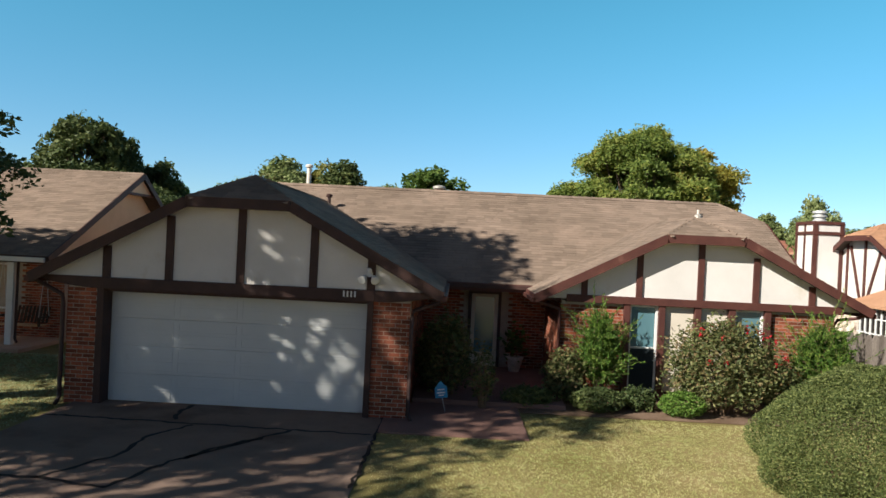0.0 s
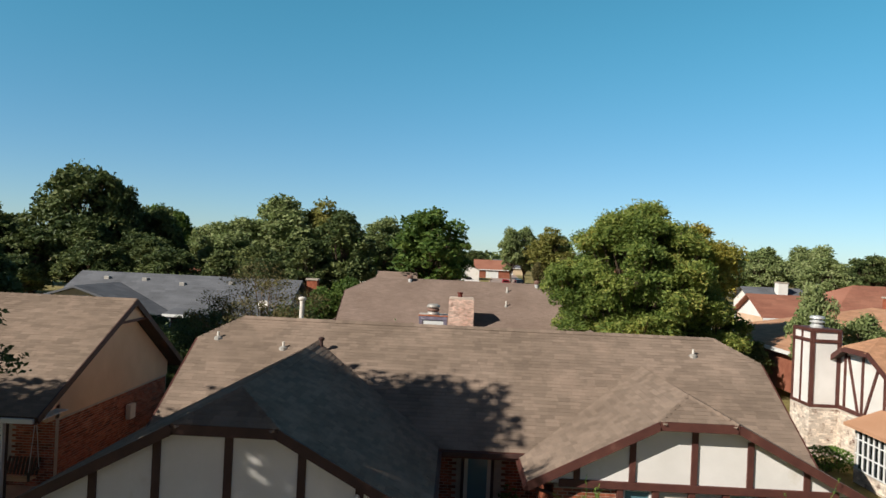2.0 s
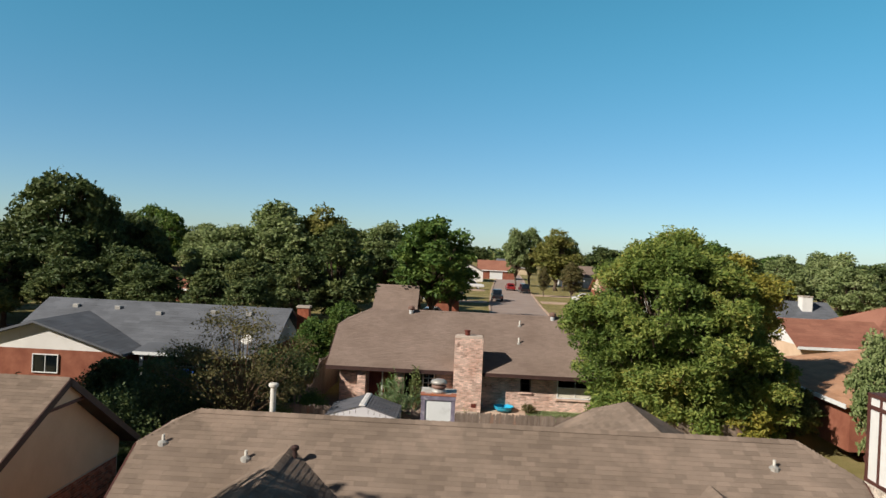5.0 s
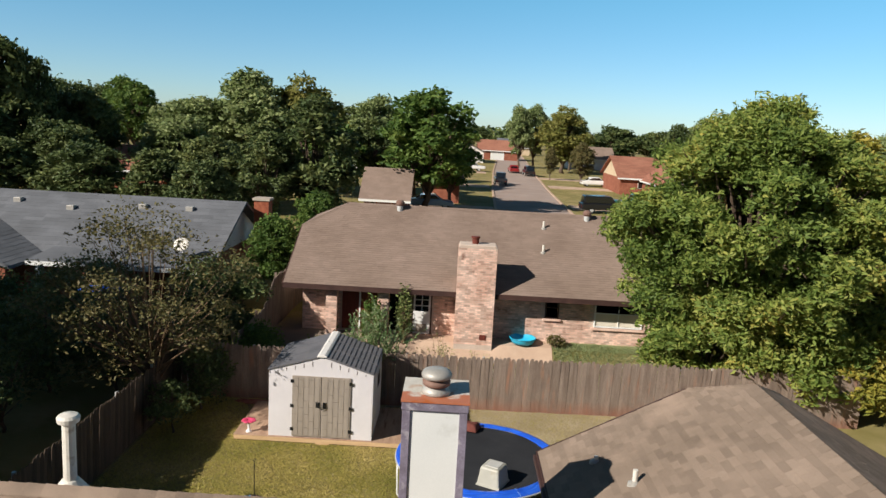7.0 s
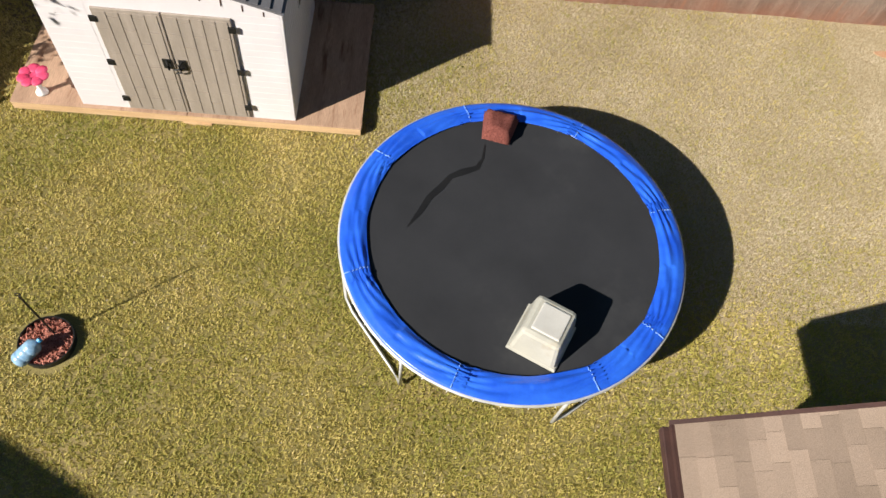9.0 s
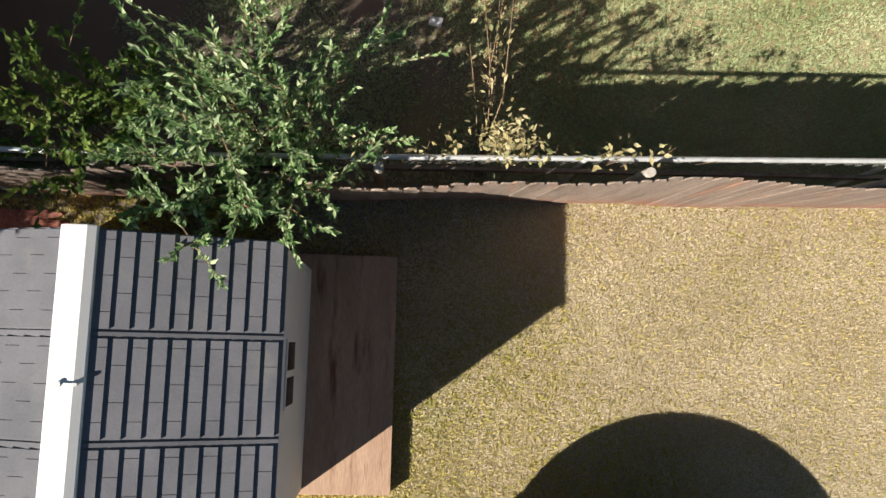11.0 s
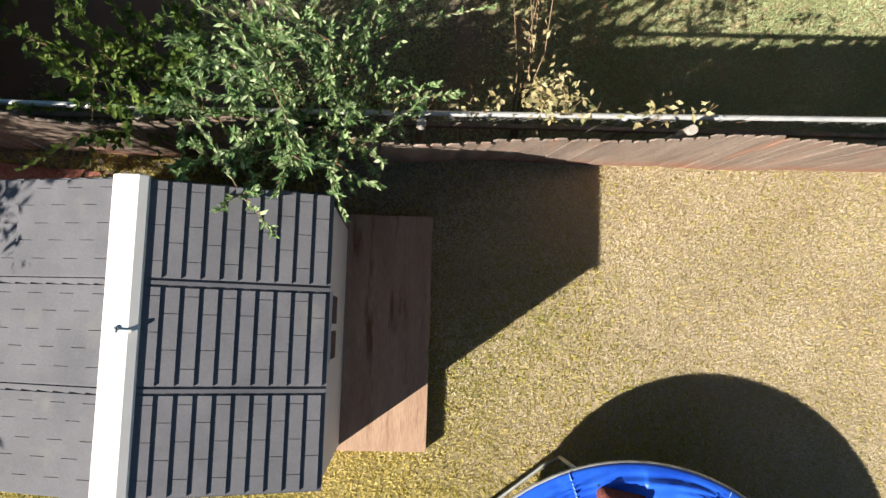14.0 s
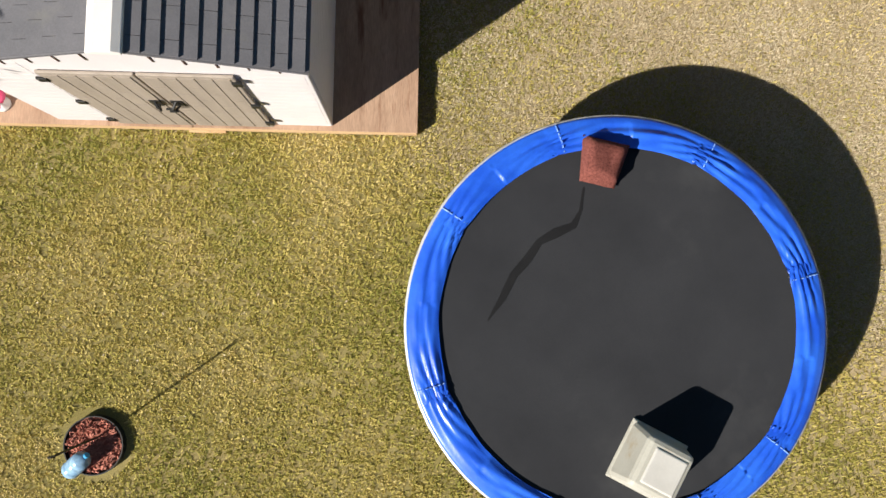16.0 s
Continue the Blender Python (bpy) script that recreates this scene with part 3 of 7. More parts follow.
def window(house, x0, x1, y, z0, z1, glass=None, mullions=1, bars=0, depth=0.08, frame_mat=None, name="window"):
    """A window facing -y, proud of the wall face at y."""
    fm, w = frame_mat or VINYL, 0.05
    g = Geo()
    g.box(x0, y - 0.03, z0, x0 + w, y + depth, z1).box(x1 - w, y - 0.03, z0, x1, y + depth, z1)
    g.box(x0 + w, y - 0.03, z1 - w, x1 - w, y + depth, z1).box(x0 + w, y - 0.03, z0, x1 - w, y + depth, z0 + w)
    win = part(name, g, fm, house, bevel=0.004)
    n = mullions + 1
    for i in range(n):
        a, b = x0 + w + (x1 - x0 - 2 * w) * i / n, x0 + w + (x1 - x0 - 2 * w) * (i + 1) / n
        part("pane", Geo().box(a + 0.01, y + 0.03, z0 + w, b - 0.01, y + 0.04, z1 - w), glass or GLASS_DARK, win)
        if i:
            part("mullion", Geo().box(a - 0.015, y - 0.02, z0 + w, a + 0.015, y + 0.05, z1 - w), fm, win)
    for i in range(bars):
        zz = z0 + (z1 - z0) * (i + 1) / (bars + 1)
        part("rail", Geo().box(x0 + w, y - 0.02, zz - 0.02, x1 - w, y + 0.05, zz + 0.02), fm, win)
    return win


# ---- ground ----
def height(x, y):
    """The lie of the land: level by the house, rising behind the back fence."""
    t = min(max((y - 40.3) / 1.6, 0), 1)
    z = 0.9 * t * t * (3 - 2 * t)
    if y < 3:
        z -= 0.25 * min(1, (3 - y) / 6)
    return z


def axis_steps(fine0, fine1, step, far):
    a = list(np.arange(fine0, fine1 + 0.01, step))
    out, d = [], step
    x = fine1
    while x < far:
        d *= 1.5
        x += d
        out.append(min(x, far))
    lo, d, x = [], step, fine0
    while x > -far:
        d *= 1.5
        x -= d
        lo.append(max(x, -far))
    return lo[::-1] + a + out


gx, gy = axis_steps(-30, 40, 1.0, 2500), axis_steps(-12, 60, 0.4, 2500)
g = Geo()
g.v = [(x, y, height(x, y)) for y in gy for x in gx]
g.f = [(j * len(gx) + i, j * len(gx) + i + 1, (j + 1) * len(gx) + i + 1, (j + 1) * len(gx) + i) for j in range(len(gy) - 1) for i in range(len(gx) - 1)]
ground = setting("ground", g, GROUND, "yellow-green mown lawn ground of a suburban block", "ground", smooth=True, clean=False)


def sheet(name, x0, y0, x1, y1, thick, material, label, category, bevel=0.01):
    g = Geo()
    n = max(2, int((y1 - y0) / 0.8))
    ys = [y0 + (y1 - y0) * i / n for i in range(n + 1)]
    for a, b in zip(ys[:-1], ys[1:]):
        za, zb = height((x0 + x1) / 2, a), height((x0 + x1) / 2, b)
        k = len(g.v)
        g.v += [(x0, a, za - 0.06), (x1, a, za - 0.06), (x1, b, zb - 0.06), (x0, b, zb - 0.06), (x0, a, za + thick), (x1, a, za + thick), (x1, b, zb + thick), (x0, b, zb + thick)]
        g.f += [(k + 4, k + 5, k + 6, k + 7), (k, k + 4, k + 7, k + 3), (k + 1, k + 2, k + 6, k + 5)]
        if a == y0:
            g.f.append((k, k + 1, k + 5, k + 4))
        if b == y1:
            g.f.append((k + 2, k + 3, k + 7, k + 6))
    return setting(name, g, material, label, category)


driveway = sheet("driveway", -6.62, -3.0, -0.88, 13.2, 0.02, CONCRETE, "stained concrete driveway with black-sealed cracks", "driveway")
front_street = sheet("road", -60, -12.0, 60, -3.2, 0.015, ASPHALT, "pale asphalt street before the house", "road")
front_walk = sheet("pavement", -0.86, 11.9, 1.72, 14.3, 0.03, CONCRETE_RED, "reddish concrete walk beside the driveway", "walkway")
porch = sheet("porch_floor", -0.42, 14.32, 2.7, 18.9, 0.12, CONCRETE_RED, "dark concrete entry porch slab", "porch")


def crack(name, pts, w, z, parent, material=TAR):
    g, rnd = Geo(), random.Random(len(pts))
    fine = []
    for a, b in zip(pts[:-1], pts[1:]):
        k = max(2, int((Vector(b) - Vector(a)).length / 0.12))
        for i in range(k):
            p = Vector(a).lerp(Vector(b), i / k)
            fine.append(p + Vector((rnd.uniform(-1, 1), rnd.uniform(-1, 1))) * 0.035)
    fine.append(Vector(pts[-1]))
    for i, p in enumerate(fine):
        d = (fine[min(i + 1, len(fine) - 1)] - fine[max(i - 1, 0)]).normalized()
        s = Vector((-d.y, d.x)) * w * (0.6 + 0.7 * rnd.random()) / 2
        g.v += [(p.x - s.x, p.y - s.y, z), (p.x + s.x, p.y + s.y, z)]
        if i:
            n = 2 * i
            g.f.append((n - 2, n - 1, n + 1, n))
    return part(name, g, material, parent, clean=False)


for pts in (
    [(-4.45, 13.1), (-4.5, 12.3), (-4.35, 12.0)],
    [(-6.6, 11.9), (-3.2, 11.75), (-0.95, 11.7)],
    [(-6.6, 8.9), (-4.9, 8.75), (-3.9, 8.55)],
    [(-4.9, 8.75), (-4.35, 9.9), (-4.4, 10.9), (-3.95, 11.7)],
    [(-3.9, 8.55), (-3.55, 9.7), (-2.6, 11.2), (-2.3, 11.7)],
    [(-2.6, 11.2), (-3.2, 10.4), (-3.4, 9.9)],
):
    crack("crack", pts, 0.08, 0.025, driveway)
crack("joint", [(-0.9, 9), (-0.87, 12), (-0.87, 13.1)], 0.06, 0.024, driveway)

# ---- the house ----
house = thing("house", (1, 20, 0), "single-storey brick and cream stucco house with brown half-timber trim", "house")
EZ = 2.36
near_ridge = lambda x, y: -2.1 < x < 2.9 and 19.9 < y < 22.0
roof_main = gable_roof(house, "roof", "x", -7.2, 9.35, 17.6, 26.6, 22.1, EZ, 4.95, 1.08, 1.08, SHINGLE, TRIM_BROWN, pick=near_ridge)
roof_garage = gable_roof(house, "roof", "y", 12.62, 21.6, -7.4, 0.12, -3.64, 2.4, 4.42, 1.0, 0, SHINGLE, TRIM_DARK)
roof_wing = gable_roof(house, "roof", "y", 15.62, 21.4, 2.12, 9.5, 5.81, 2.28, 4.17, 0.9, 0, SHINGLE, TRIM_BROWN)
roof_back = gable_roof(house, "roof", "y", 23.0, 29.3, 1.78, 9.6, 5.7, 2.34, 4.42, 0, 1.0, SHINGLE, TRIM_DARK)


def clipped_gable(x0, x1, y, ez, mid, s, clip_z):
    """The outline of a clipped gable wall facing -y, beneath a roof of slope s that is ez high at x0 and x1."""
    a = (clip_z - ez) / s
    return [(x0, y, ez), (x1, y, ez), (x1 - a, y, clip_z), (x0 + a, y, clip_z)]


# garage front
w = part("wall", Geo().slab(clipped_gable(-7.3, 0.02, 12.88, 2.32, -3.64, 0.537, 3.88), (0, 0.1, 0)), STUCCO, house, "cream stucco gable panel")
for x, z in ((-6.1, 2.95), (-4.94, 3.55), (-3.62, 3.86), (-2.27, 3.57), (-1.2, 3.02)):
    part("timber", Geo().box(x - 0.075, 12.84, 2.32, x + 0.075, 12.9, z), TRIM_DARK, house, bevel=0.006)
part("header_beam", Geo().box(-6.2, 12.82, 2.15, -1.12, 12.98, 2.36), TRIM_DARK, house, bevel=0.008)
for sgn, xa, xb in ((-1, -6.2, -7.3), (1, -1.12, 0.02)):
    g = Geo()
    pts = []
    for i in range(9):
        t = i / 8
        pts.append((xa + (xb - xa) * t, 12.83, 2.15 + 0.14 * t * t))
    pts += [(xb, 12.83, 2.36), (xa, 12.83, 2.36)]
    part("curved_board", g.slab(pts, (0, 0.06, 0)), TRIM_DARK, house)
    part("soffit", Geo().box(min(xa, xb), 12.9, 2.3, max(xa, xb), 13.4, 2.33), TRIM_DARK, house)
part("door_frame", Geo().box(-6.26, 12.86, 0, -6.13, 13.2, 2.15).box(-1.25, 12.86, 0, -1.14, 13.2, 2.15).box(-6.13, 12.9, 2.1, -1.25, 13.2, 2.15), TRIM_DARK, house, bevel=0.006)
gdoor = part("garage_door", Geo().box(-6.13, 13.24, 0.02, -1.25, 13.27, 2.12), DOOR_WHITE, house, "white sectional garage door")
for i in range(4):
    z0 = 0.02 + i * 0.525
    sec = part("door_section", Geo().box(-6.13, 13.2, z0, -1.25, 13.24, z0 + 0.521), DOOR_WHITE, gdoor, bevel=0.006)
    g = Geo()
    for k in range(4):
        a = -6.03 + k * 1.19
        for zb in (z0 + 0.05, z0 + 0.285):
            g.box(a, 13.19, zb, a + 1.1, 13.2, zb + 0.018).box(a, 13.19, zb + 0.17, a + 1.1, 13.2, zb + 0.188)
            g.box(a, 13.19, zb + 0.018, a + 0.018, 13.2, zb + 0.17).box(a + 1.082, 13.19, zb + 0.018, a + 1.1, 13.2, zb + 0.17)
    part("embossed_panel", g, DOOR_WHITE, gdoor)
wl = part("wall", Geo().box(-6.82, 12.92, 0, -6.26, 13.2, 2.3), MORTAR, house)
wr = part("wall", Geo().box(-1.14, 12.92, 0, -0.46, 13.2, 2.3), MORTAR, house)
ws = part("wall", Geo().box(-0.66, 13.2, 0, -0.46, 18.8, 2.4), MORTAR, house)
wls = part("wall", Geo().box(-6.82, 13.2, 0, -6.62, 26.2, 2.6), MORTAR, house)
wb = part("wall", Geo().box(-0.46, 18.8, 0, 2.75, 19.0, 2.4), MORTAR, house)
wws = part("wall", Geo().box(2.75, 16.3, 0, 2.95, 18.8, 2.4), MORTAR, house)
wwl = part("wall", Geo().box(2.75, 16.0, 0, 4.2, 16.3, 2.15), MORTAR, house)
wwr = part("wall", Geo().box(7.42, 16.0, 0, 8.86, 16.3, 2.15), MORTAR, house)
part("wall", Geo().box(8.66, 16.3, 0, 8.86, 28.8, 2.6), MORTAR, house)
part("wall", Geo().box(2.4, 28.6, 0, 8.66, 28.8, 2.5).box(-6.62, 26.0, 0, 2.4, 26.2, 2.5).box(2.2, 26.2, 0, 2.4, 28.8, 2.4), MORTAR, house)
part("wall", Geo().slab([(2.4, 28.7, 2.4), (8.7, 28.7, 2.4), (6.6, 28.7, 3.62), (4.6, 28.7, 3.62)], (0, 0.1, 0)), STUCCO, house)
part("wall", Geo().slab([(-6.72, 18, 2.4), (-6.72, 26.2, 2.4), (-6.72, 23.4, 4.1), (-6.72, 20.8, 4.1)], (-0.1, 0, 0)), STUCCO_BEIGE, house)
part("wall", Geo().slab([(8.76, 18, 2.4), (8.76, 26.2, 2.4), (8.76, 23.4, 4.1), (8.76, 20.8, 4.1)], (0.1, 0, 0)), STUCCO_BEIGE, house)
brick_face(wl, (-6.82, 12.92, 0), (1, 0, 0), (0, -1, 0), 0.56, 2.15)
brick_face(wls, (-6.82, 26, 0), (0, -1, 0), (-1, 0, 0), 13.0, 2.3)
brick_face(wb, (-0.46, 18.8, 0.12), (1, 0, 0), (0, -1, 0), 3.2, 2.15, [(1.1, 2.15, 0, 2.2)])
# wing front
part("wall", Geo().slab(clipped_gable(2.25, 9.38, 15.93, 2.2, 5.81, 0.512, 3.7), (0, 0.1, 0)), STUCCO, house, "cream stucco gable panel")
part("header_beam", Geo().box(2.85, 15.87, 2.13, 9.0, 15.99, 2.3), TRIM_BROWN, house, bevel=0.008)
for x, z in ((3.24, 2.7), (4.46, 3.3), (5.82, 3.7), (7.05, 3.3), (8.3, 2.72)):
    part("timber", Geo().box(x - 0.07, 15.885, 2.3, x + 0.07, 15.95, z), TRIM_BROWN, house, bevel=0.006)
for x in (4.22, 5.0, 5.8, 6.56, 7.35):
    part("timber", Geo().box(x - 0.07, 15.9, 0.0, x + 0.07, 16.1, 2.13), TRIM_BROWN, house, bevel=0.006)
part("window_base", Geo().box(4.29, 15.96, 0, 7.28, 16.2, 0.2), TRIM_BROWN, house)
for x0, x1 in ((4.29, 4.93), (6.63, 7.28)):
    win = window(house, x0, x1, 16.02, 0.2, 2.13, GLASS_SKY, 0, 1)
    part("insect_screen", Geo().box(x0 + 0.05, 16.0, 0.25, x1 - 0.05, 16.02, 1.15), SCREEN, win, "dark insect screen")
for x0, x1 in ((5.07, 5.73), (5.87, 6.49)):
    part("infill_panel", Geo().box(x0, 16.02, 0.2, x1, 16.1, 2.13), PANEL_BEIGE, house, bevel=0.006)
part("soffit", Geo().box(2.2, 15.98, 2.14, 2.75, 21, 2.18), TRIM_BROWN, house)
part("soffit", Geo().box(-0.46, 17.6, 2.2, 2.75, 18.8, 2.23), TRIM_BROWN, house)
# entry door
ed = part("front_door", Geo().box(0.72, 18.72, 0.12, 0.8, 18.86, 2.1).box(1.5, 18.72, 0.12, 1.58, 18.86, 2.1).box(0.8, 18.72, 2.03, 1.5, 18.86, 2.1), TRIM_DARK, house)
part("storm_door", Geo().box(0.8, 18.74, 0.14, 1.5, 18.79, 2.03), PANEL_BEIGE, ed, "pale glazed storm door", bevel=0.006)
part("pane", Geo().box(0.9, 18.73, 0.5, 1.4, 18.74, 1.95), GLASS_SKY, ed)
part("door_handle", Geo().tube([(1.44, 18.72, 1.0), (1.44, 18.68, 1.0), (1.4, 18.68, 1.0)], 0.012, 6), STEEL, ed)
# gutters and downspouts
for pts in ([(0.15, 12.75, 2.3), (0.1, 12.85, 2.2), (-0.4, 12.86, 2.02), (-0.42, 12.86, 1.9), (-0.42, 12.86, 0.1), (-0.36, 12.7, 0.05)], [(-7.4, 12.75, 2.28), (-7.3, 12.85, 2.2), (-6.9, 12.86, 2.0), (-6.88, 12.86, 1.85), (-6.88, 12.86, 0.1), (-6.8, 12.6, 0.05)], [(2.15, 15.8, 2.2), (2.2, 15.9, 2.1), (2.7, 15.94, 1.95), (2.72, 15.94, 1.8), (2.72, 15.94, 0.15)], [(9.45, 15.8, 2.18), (9.35, 15.9, 2.08), (8.98, 16.1, 2.0), (8.93, 16.2, 1.8), (8.93, 16.2, 0.1)]):
    part("downspout", Geo().tube(pts, 0.04, 6), TRIM_BROWN if pts[0][0] > 1 else TRIM_DARK, house, smooth=True)
for x, y0, y1, z in ((0.15, 12.6, 18.0, 2.33), (-7.43, 12.6, 18, 2.33), (2.1, 15.62, 18.2, 2.2), (9.52, 15.62, 22, 2.2), (1.75, 26.6, 29.3, 2.28)):
    part("gutter", Geo().box(x - 0.06, y0, z - 0.1, x + 0.06, y1, z), TRIM_DARK if y0 > 20 else TRIM_BROWN, house, bevel=0.01)
part("gutter", Geo().box(0.2, 17.5, 2.24, 2.2, 17.62, 2.34), TRIM_DARK, house, bevel=0.01)
# house number as plain bars
for i in range(4):
    part("number_bar", Geo().box(-1.70 + i * 0.068, 12.805, 2.22, -1.67 + i * 0.068, 12.822, 2.33), VINYL, house, "small white bar")


def pipe_vent(x, y, z, h=0.17, r=0.036, base=True, material=None):
    v = thing("roof_vent_pipe", (x, y, z), "small pale plumbing vent pipe with lead flashing on a shingle roof", "vent pipe", "roof vents")
    part("pipe", Geo().tube([(x, y, z - 0.1), (x, y, z + h)], r, 10), material or WHITE_METAL, v, smooth=False)
    part("flashing", Geo().lathe([(0.13, z - 0.08), (0.12, z + 0.0), (0.05, z + 0.045), (0.04, z + 0.05)], x, y, 10), CAP_METAL, v)
    return v


def slope_z(y):
    return 4.95 - abs(y - 22.1) * 0.5756


for x, y in ((-4.58, 20.8), (-6.6, 21.1), (7.45, 21.3)):
    pipe_vent(x, y, slope_z(y) + 0.02)
for x, y, h in ((3.13, 26.73, 0.25), (2.71, 27.98, 0.1)):
    pipe_vent(x, y, 2.34 + (x - 1.78) * 0.5306, h, 0.045)
tv = thing("roof_vent_hood", (-3.45, 20.7, 4.4), "dark metal vent hood at the end of the garage ridge", "vent hood")
part("stem", Geo().tube([(-3.45, 20.7, 4.3), (-3.45, 20.7, 4.52)], 0.05, 10), TRIM_DARK, tv)
part("hood", Geo().lathe([(0.085, 4.5), (0.095, 4.56), (0.06, 4.59), (0.02, 4.6)], -3.45, 20.7, 14), TRIM_DARK, tv)
fl = thing("flue_pipe", (-4.45, 22.5, 4.7), "tall white metal flue pipe with a round cap", "flue pipe")
part("pipe", Geo().tube([(-4.45, 22.5, 4.55), (-4.45, 22.5, 5.55)], 0.072, 14), WHITE_METAL, fl, smooth=False)
part("cap", Geo().lathe([(0.075, 5.5), (0.118, 5.52), (0.125, 5.57), (0.1, 5.6), (0.02, 5.62)], -4.45, 22.5, 18), WHITE_METAL, fl)
part("storm_collar", Geo().lathe([(0.2, 4.68), (0.1, 4.82), (0.088, 4.83)], -4.45, 22.5, 14), WHITE_METAL, fl)
# chimney chase
ch = thing("chimney", (-0.385, 25.54, 3.0), "white panelled chimney chase with rusted top and round metal cap", "chimney")
X0, X1, Y0, Y1, ZT = -0.87, 0.10, 25.06, 26.02, 4.98
part("chase", Geo().box(X0 + 0.03, Y0 + 0.03, 2.4, X1 - 0.03, Y1 - 0.03, ZT - 0.02), DOOR_WHITE, ch, "white chase panel")
for x in (X0, X1 - 0.12):
    for y in (Y0, Y1 - 0.12):
        part("corner_board", Geo().box(x, y, 2.5, x + 0.12, y + 0.12, ZT - 0.1), CHASE_TRIM, ch, bevel=0.006)
part("top_board", Geo().box(X0 - 0.012, Y0 - 0.012, ZT - 0.14, X1 + 0.012, Y1 + 0.012, ZT - 0.012), CHASE_TRIM, ch, bevel=0.008)
part("flashing", Geo().box(X0 - 0.025, Y0 - 0.025, ZT - 0.01, X1 + 0.025, Y1 + 0.025, ZT + 0.015), RUST, ch, "rust-stained metal top")
cx, cy = -0.39, 25.42
part("cap_base", Geo().lathe([(0.21, ZT + 0.015), (0.225, ZT + 0.04), (0.21, ZT + 0.09), (0.17, ZT + 0.12), (0.15, ZT + 0.14)], cx, cy, 28), CAP_METAL, ch, smooth=True)
part("cap_band", Geo().lathe([(0.15, ZT + 0.13), (0.21, ZT + 0.16), (0.215, ZT + 0.215), (0.17, ZT + 0.25)], cx, cy, 28), CAP_BROWN, ch, smooth=True)
part("cap_dome", Geo().lathe([(0.17, ZT + 0.26), (0.228, ZT + 0.275), (0.235, ZT + 0.32), (0.205, ZT + 0.37), (0.12, ZT + 0.4), (0.01, ZT + 0.405)], cx, cy, 28), CAP_METAL, ch, smooth=True)

# ---- back yard: shed on its deck ----
DT = 0.17
deck = thing("shed_deck", (-3.7, 35.3, 0), "low plywood platform under the shed, weathered at one side", "deck")
for x0, x1 in ((-6.1, -3.72), (-3.71, -1.3)):
    part("plywood_sheet", Geo().box(x0, 34.0, DT - 0.02, x1, 36.52, DT), PLYWOOD, deck, bevel=0.003)
for y in (34.02, 36.5):
    part("rim_joist", Geo().box(-6.09, y - 0.02, 0.03, -1.31, y + 0.02, DT - 0.021), LUMBER, deck, bevel=0.004)
for x in (-6.07, -4.9, -3.7, -2.5, -1.33):
    part("joist", Geo().box(x - 0.02, 34.045, 0.03, x + 0.02, 36.475, DT - 0.021), LUMBER, deck, bevel=0.004)
for x, y in ((-5.9, 34.2), (-3.6, 34.02), (-1.5, 34.2), (-5.9, 36.3), (-3.6, 36.3), (-1.5, 36.3)):
    part("support_block", Geo().box(x - 0.2, y - 0.04, -0.05, x + 0.2, y + 0.06, 0.029), LUMBER, deck)

SX0, SX1, SXM, SY0, SY1, SE, SP = -5.13, -2.22, -3.66, 34.05, 36.35, 2.11, 2.55
shed = thing("garden_shed", (-3.66, 35.2, DT), "pale grey plastic garden shed with taupe double doors and dark roof", "shed")
part("wall", Geo().slab([(SX0, SY0, DT), (SX1, SY0, DT), (SX1, SY0, SE), (SXM, SY0, SP), (SX0, SY0, SE)], (0, 0.05, 0)), SHED_WALL, shed, bevel=0.01)
part("wall", Geo().slab([(SX0, SY1 - 0.05, DT), (SX1, SY1 - 0.05, DT), (SX1, SY1 - 0.05, SE), (SXM, SY1 - 0.05, SP), (SX0, SY1 - 0.05, SE)], (0, 0.05, 0)), SHED_WALL, shed, bevel=0.01)
for x in (SX0, SX1 - 0.05):
    part("wall", Geo().box(x, SY0 + 0.05, DT, x + 0.05, SY1 - 0.05, SE - 0.01), SHED_WALL, shed, bevel=0.006)
# shallow clapboard joints on the front and side
g = Geo()
for i in range(17):
    z = DT + 0.1 + i * 0.11
    g.box(SX0 + 0.04, SY0 - 0.002, z, -4.54, SY0 + 0.002, z + 0.105).box(-2.76, SY0 - 0.002, z, SX1 - 0.04, SY0 + 0.002, z + 0.105)
    g.box(SX1 - 0.002, SY0 + 0.05, z, SX1 + 0.004, SY1 - 0.05, z + 0.095)
part("cladding", g, SHED_WALL, shed, kind="stuff")
for i in range(5):
    for s in (-1, 1):
        x = SXM + s * (0.26 + i * 0.24)
        zt = SP - abs(x - SXM) * 0.302 - 0.05
        part("gable_slot", Geo().box(x - 0.008, SY0 - 0.006, zt - 0.17 + i * 0.02, x + 0.008, SY0 + 0.001, zt - 0.02), TRIM_DARK, shed)
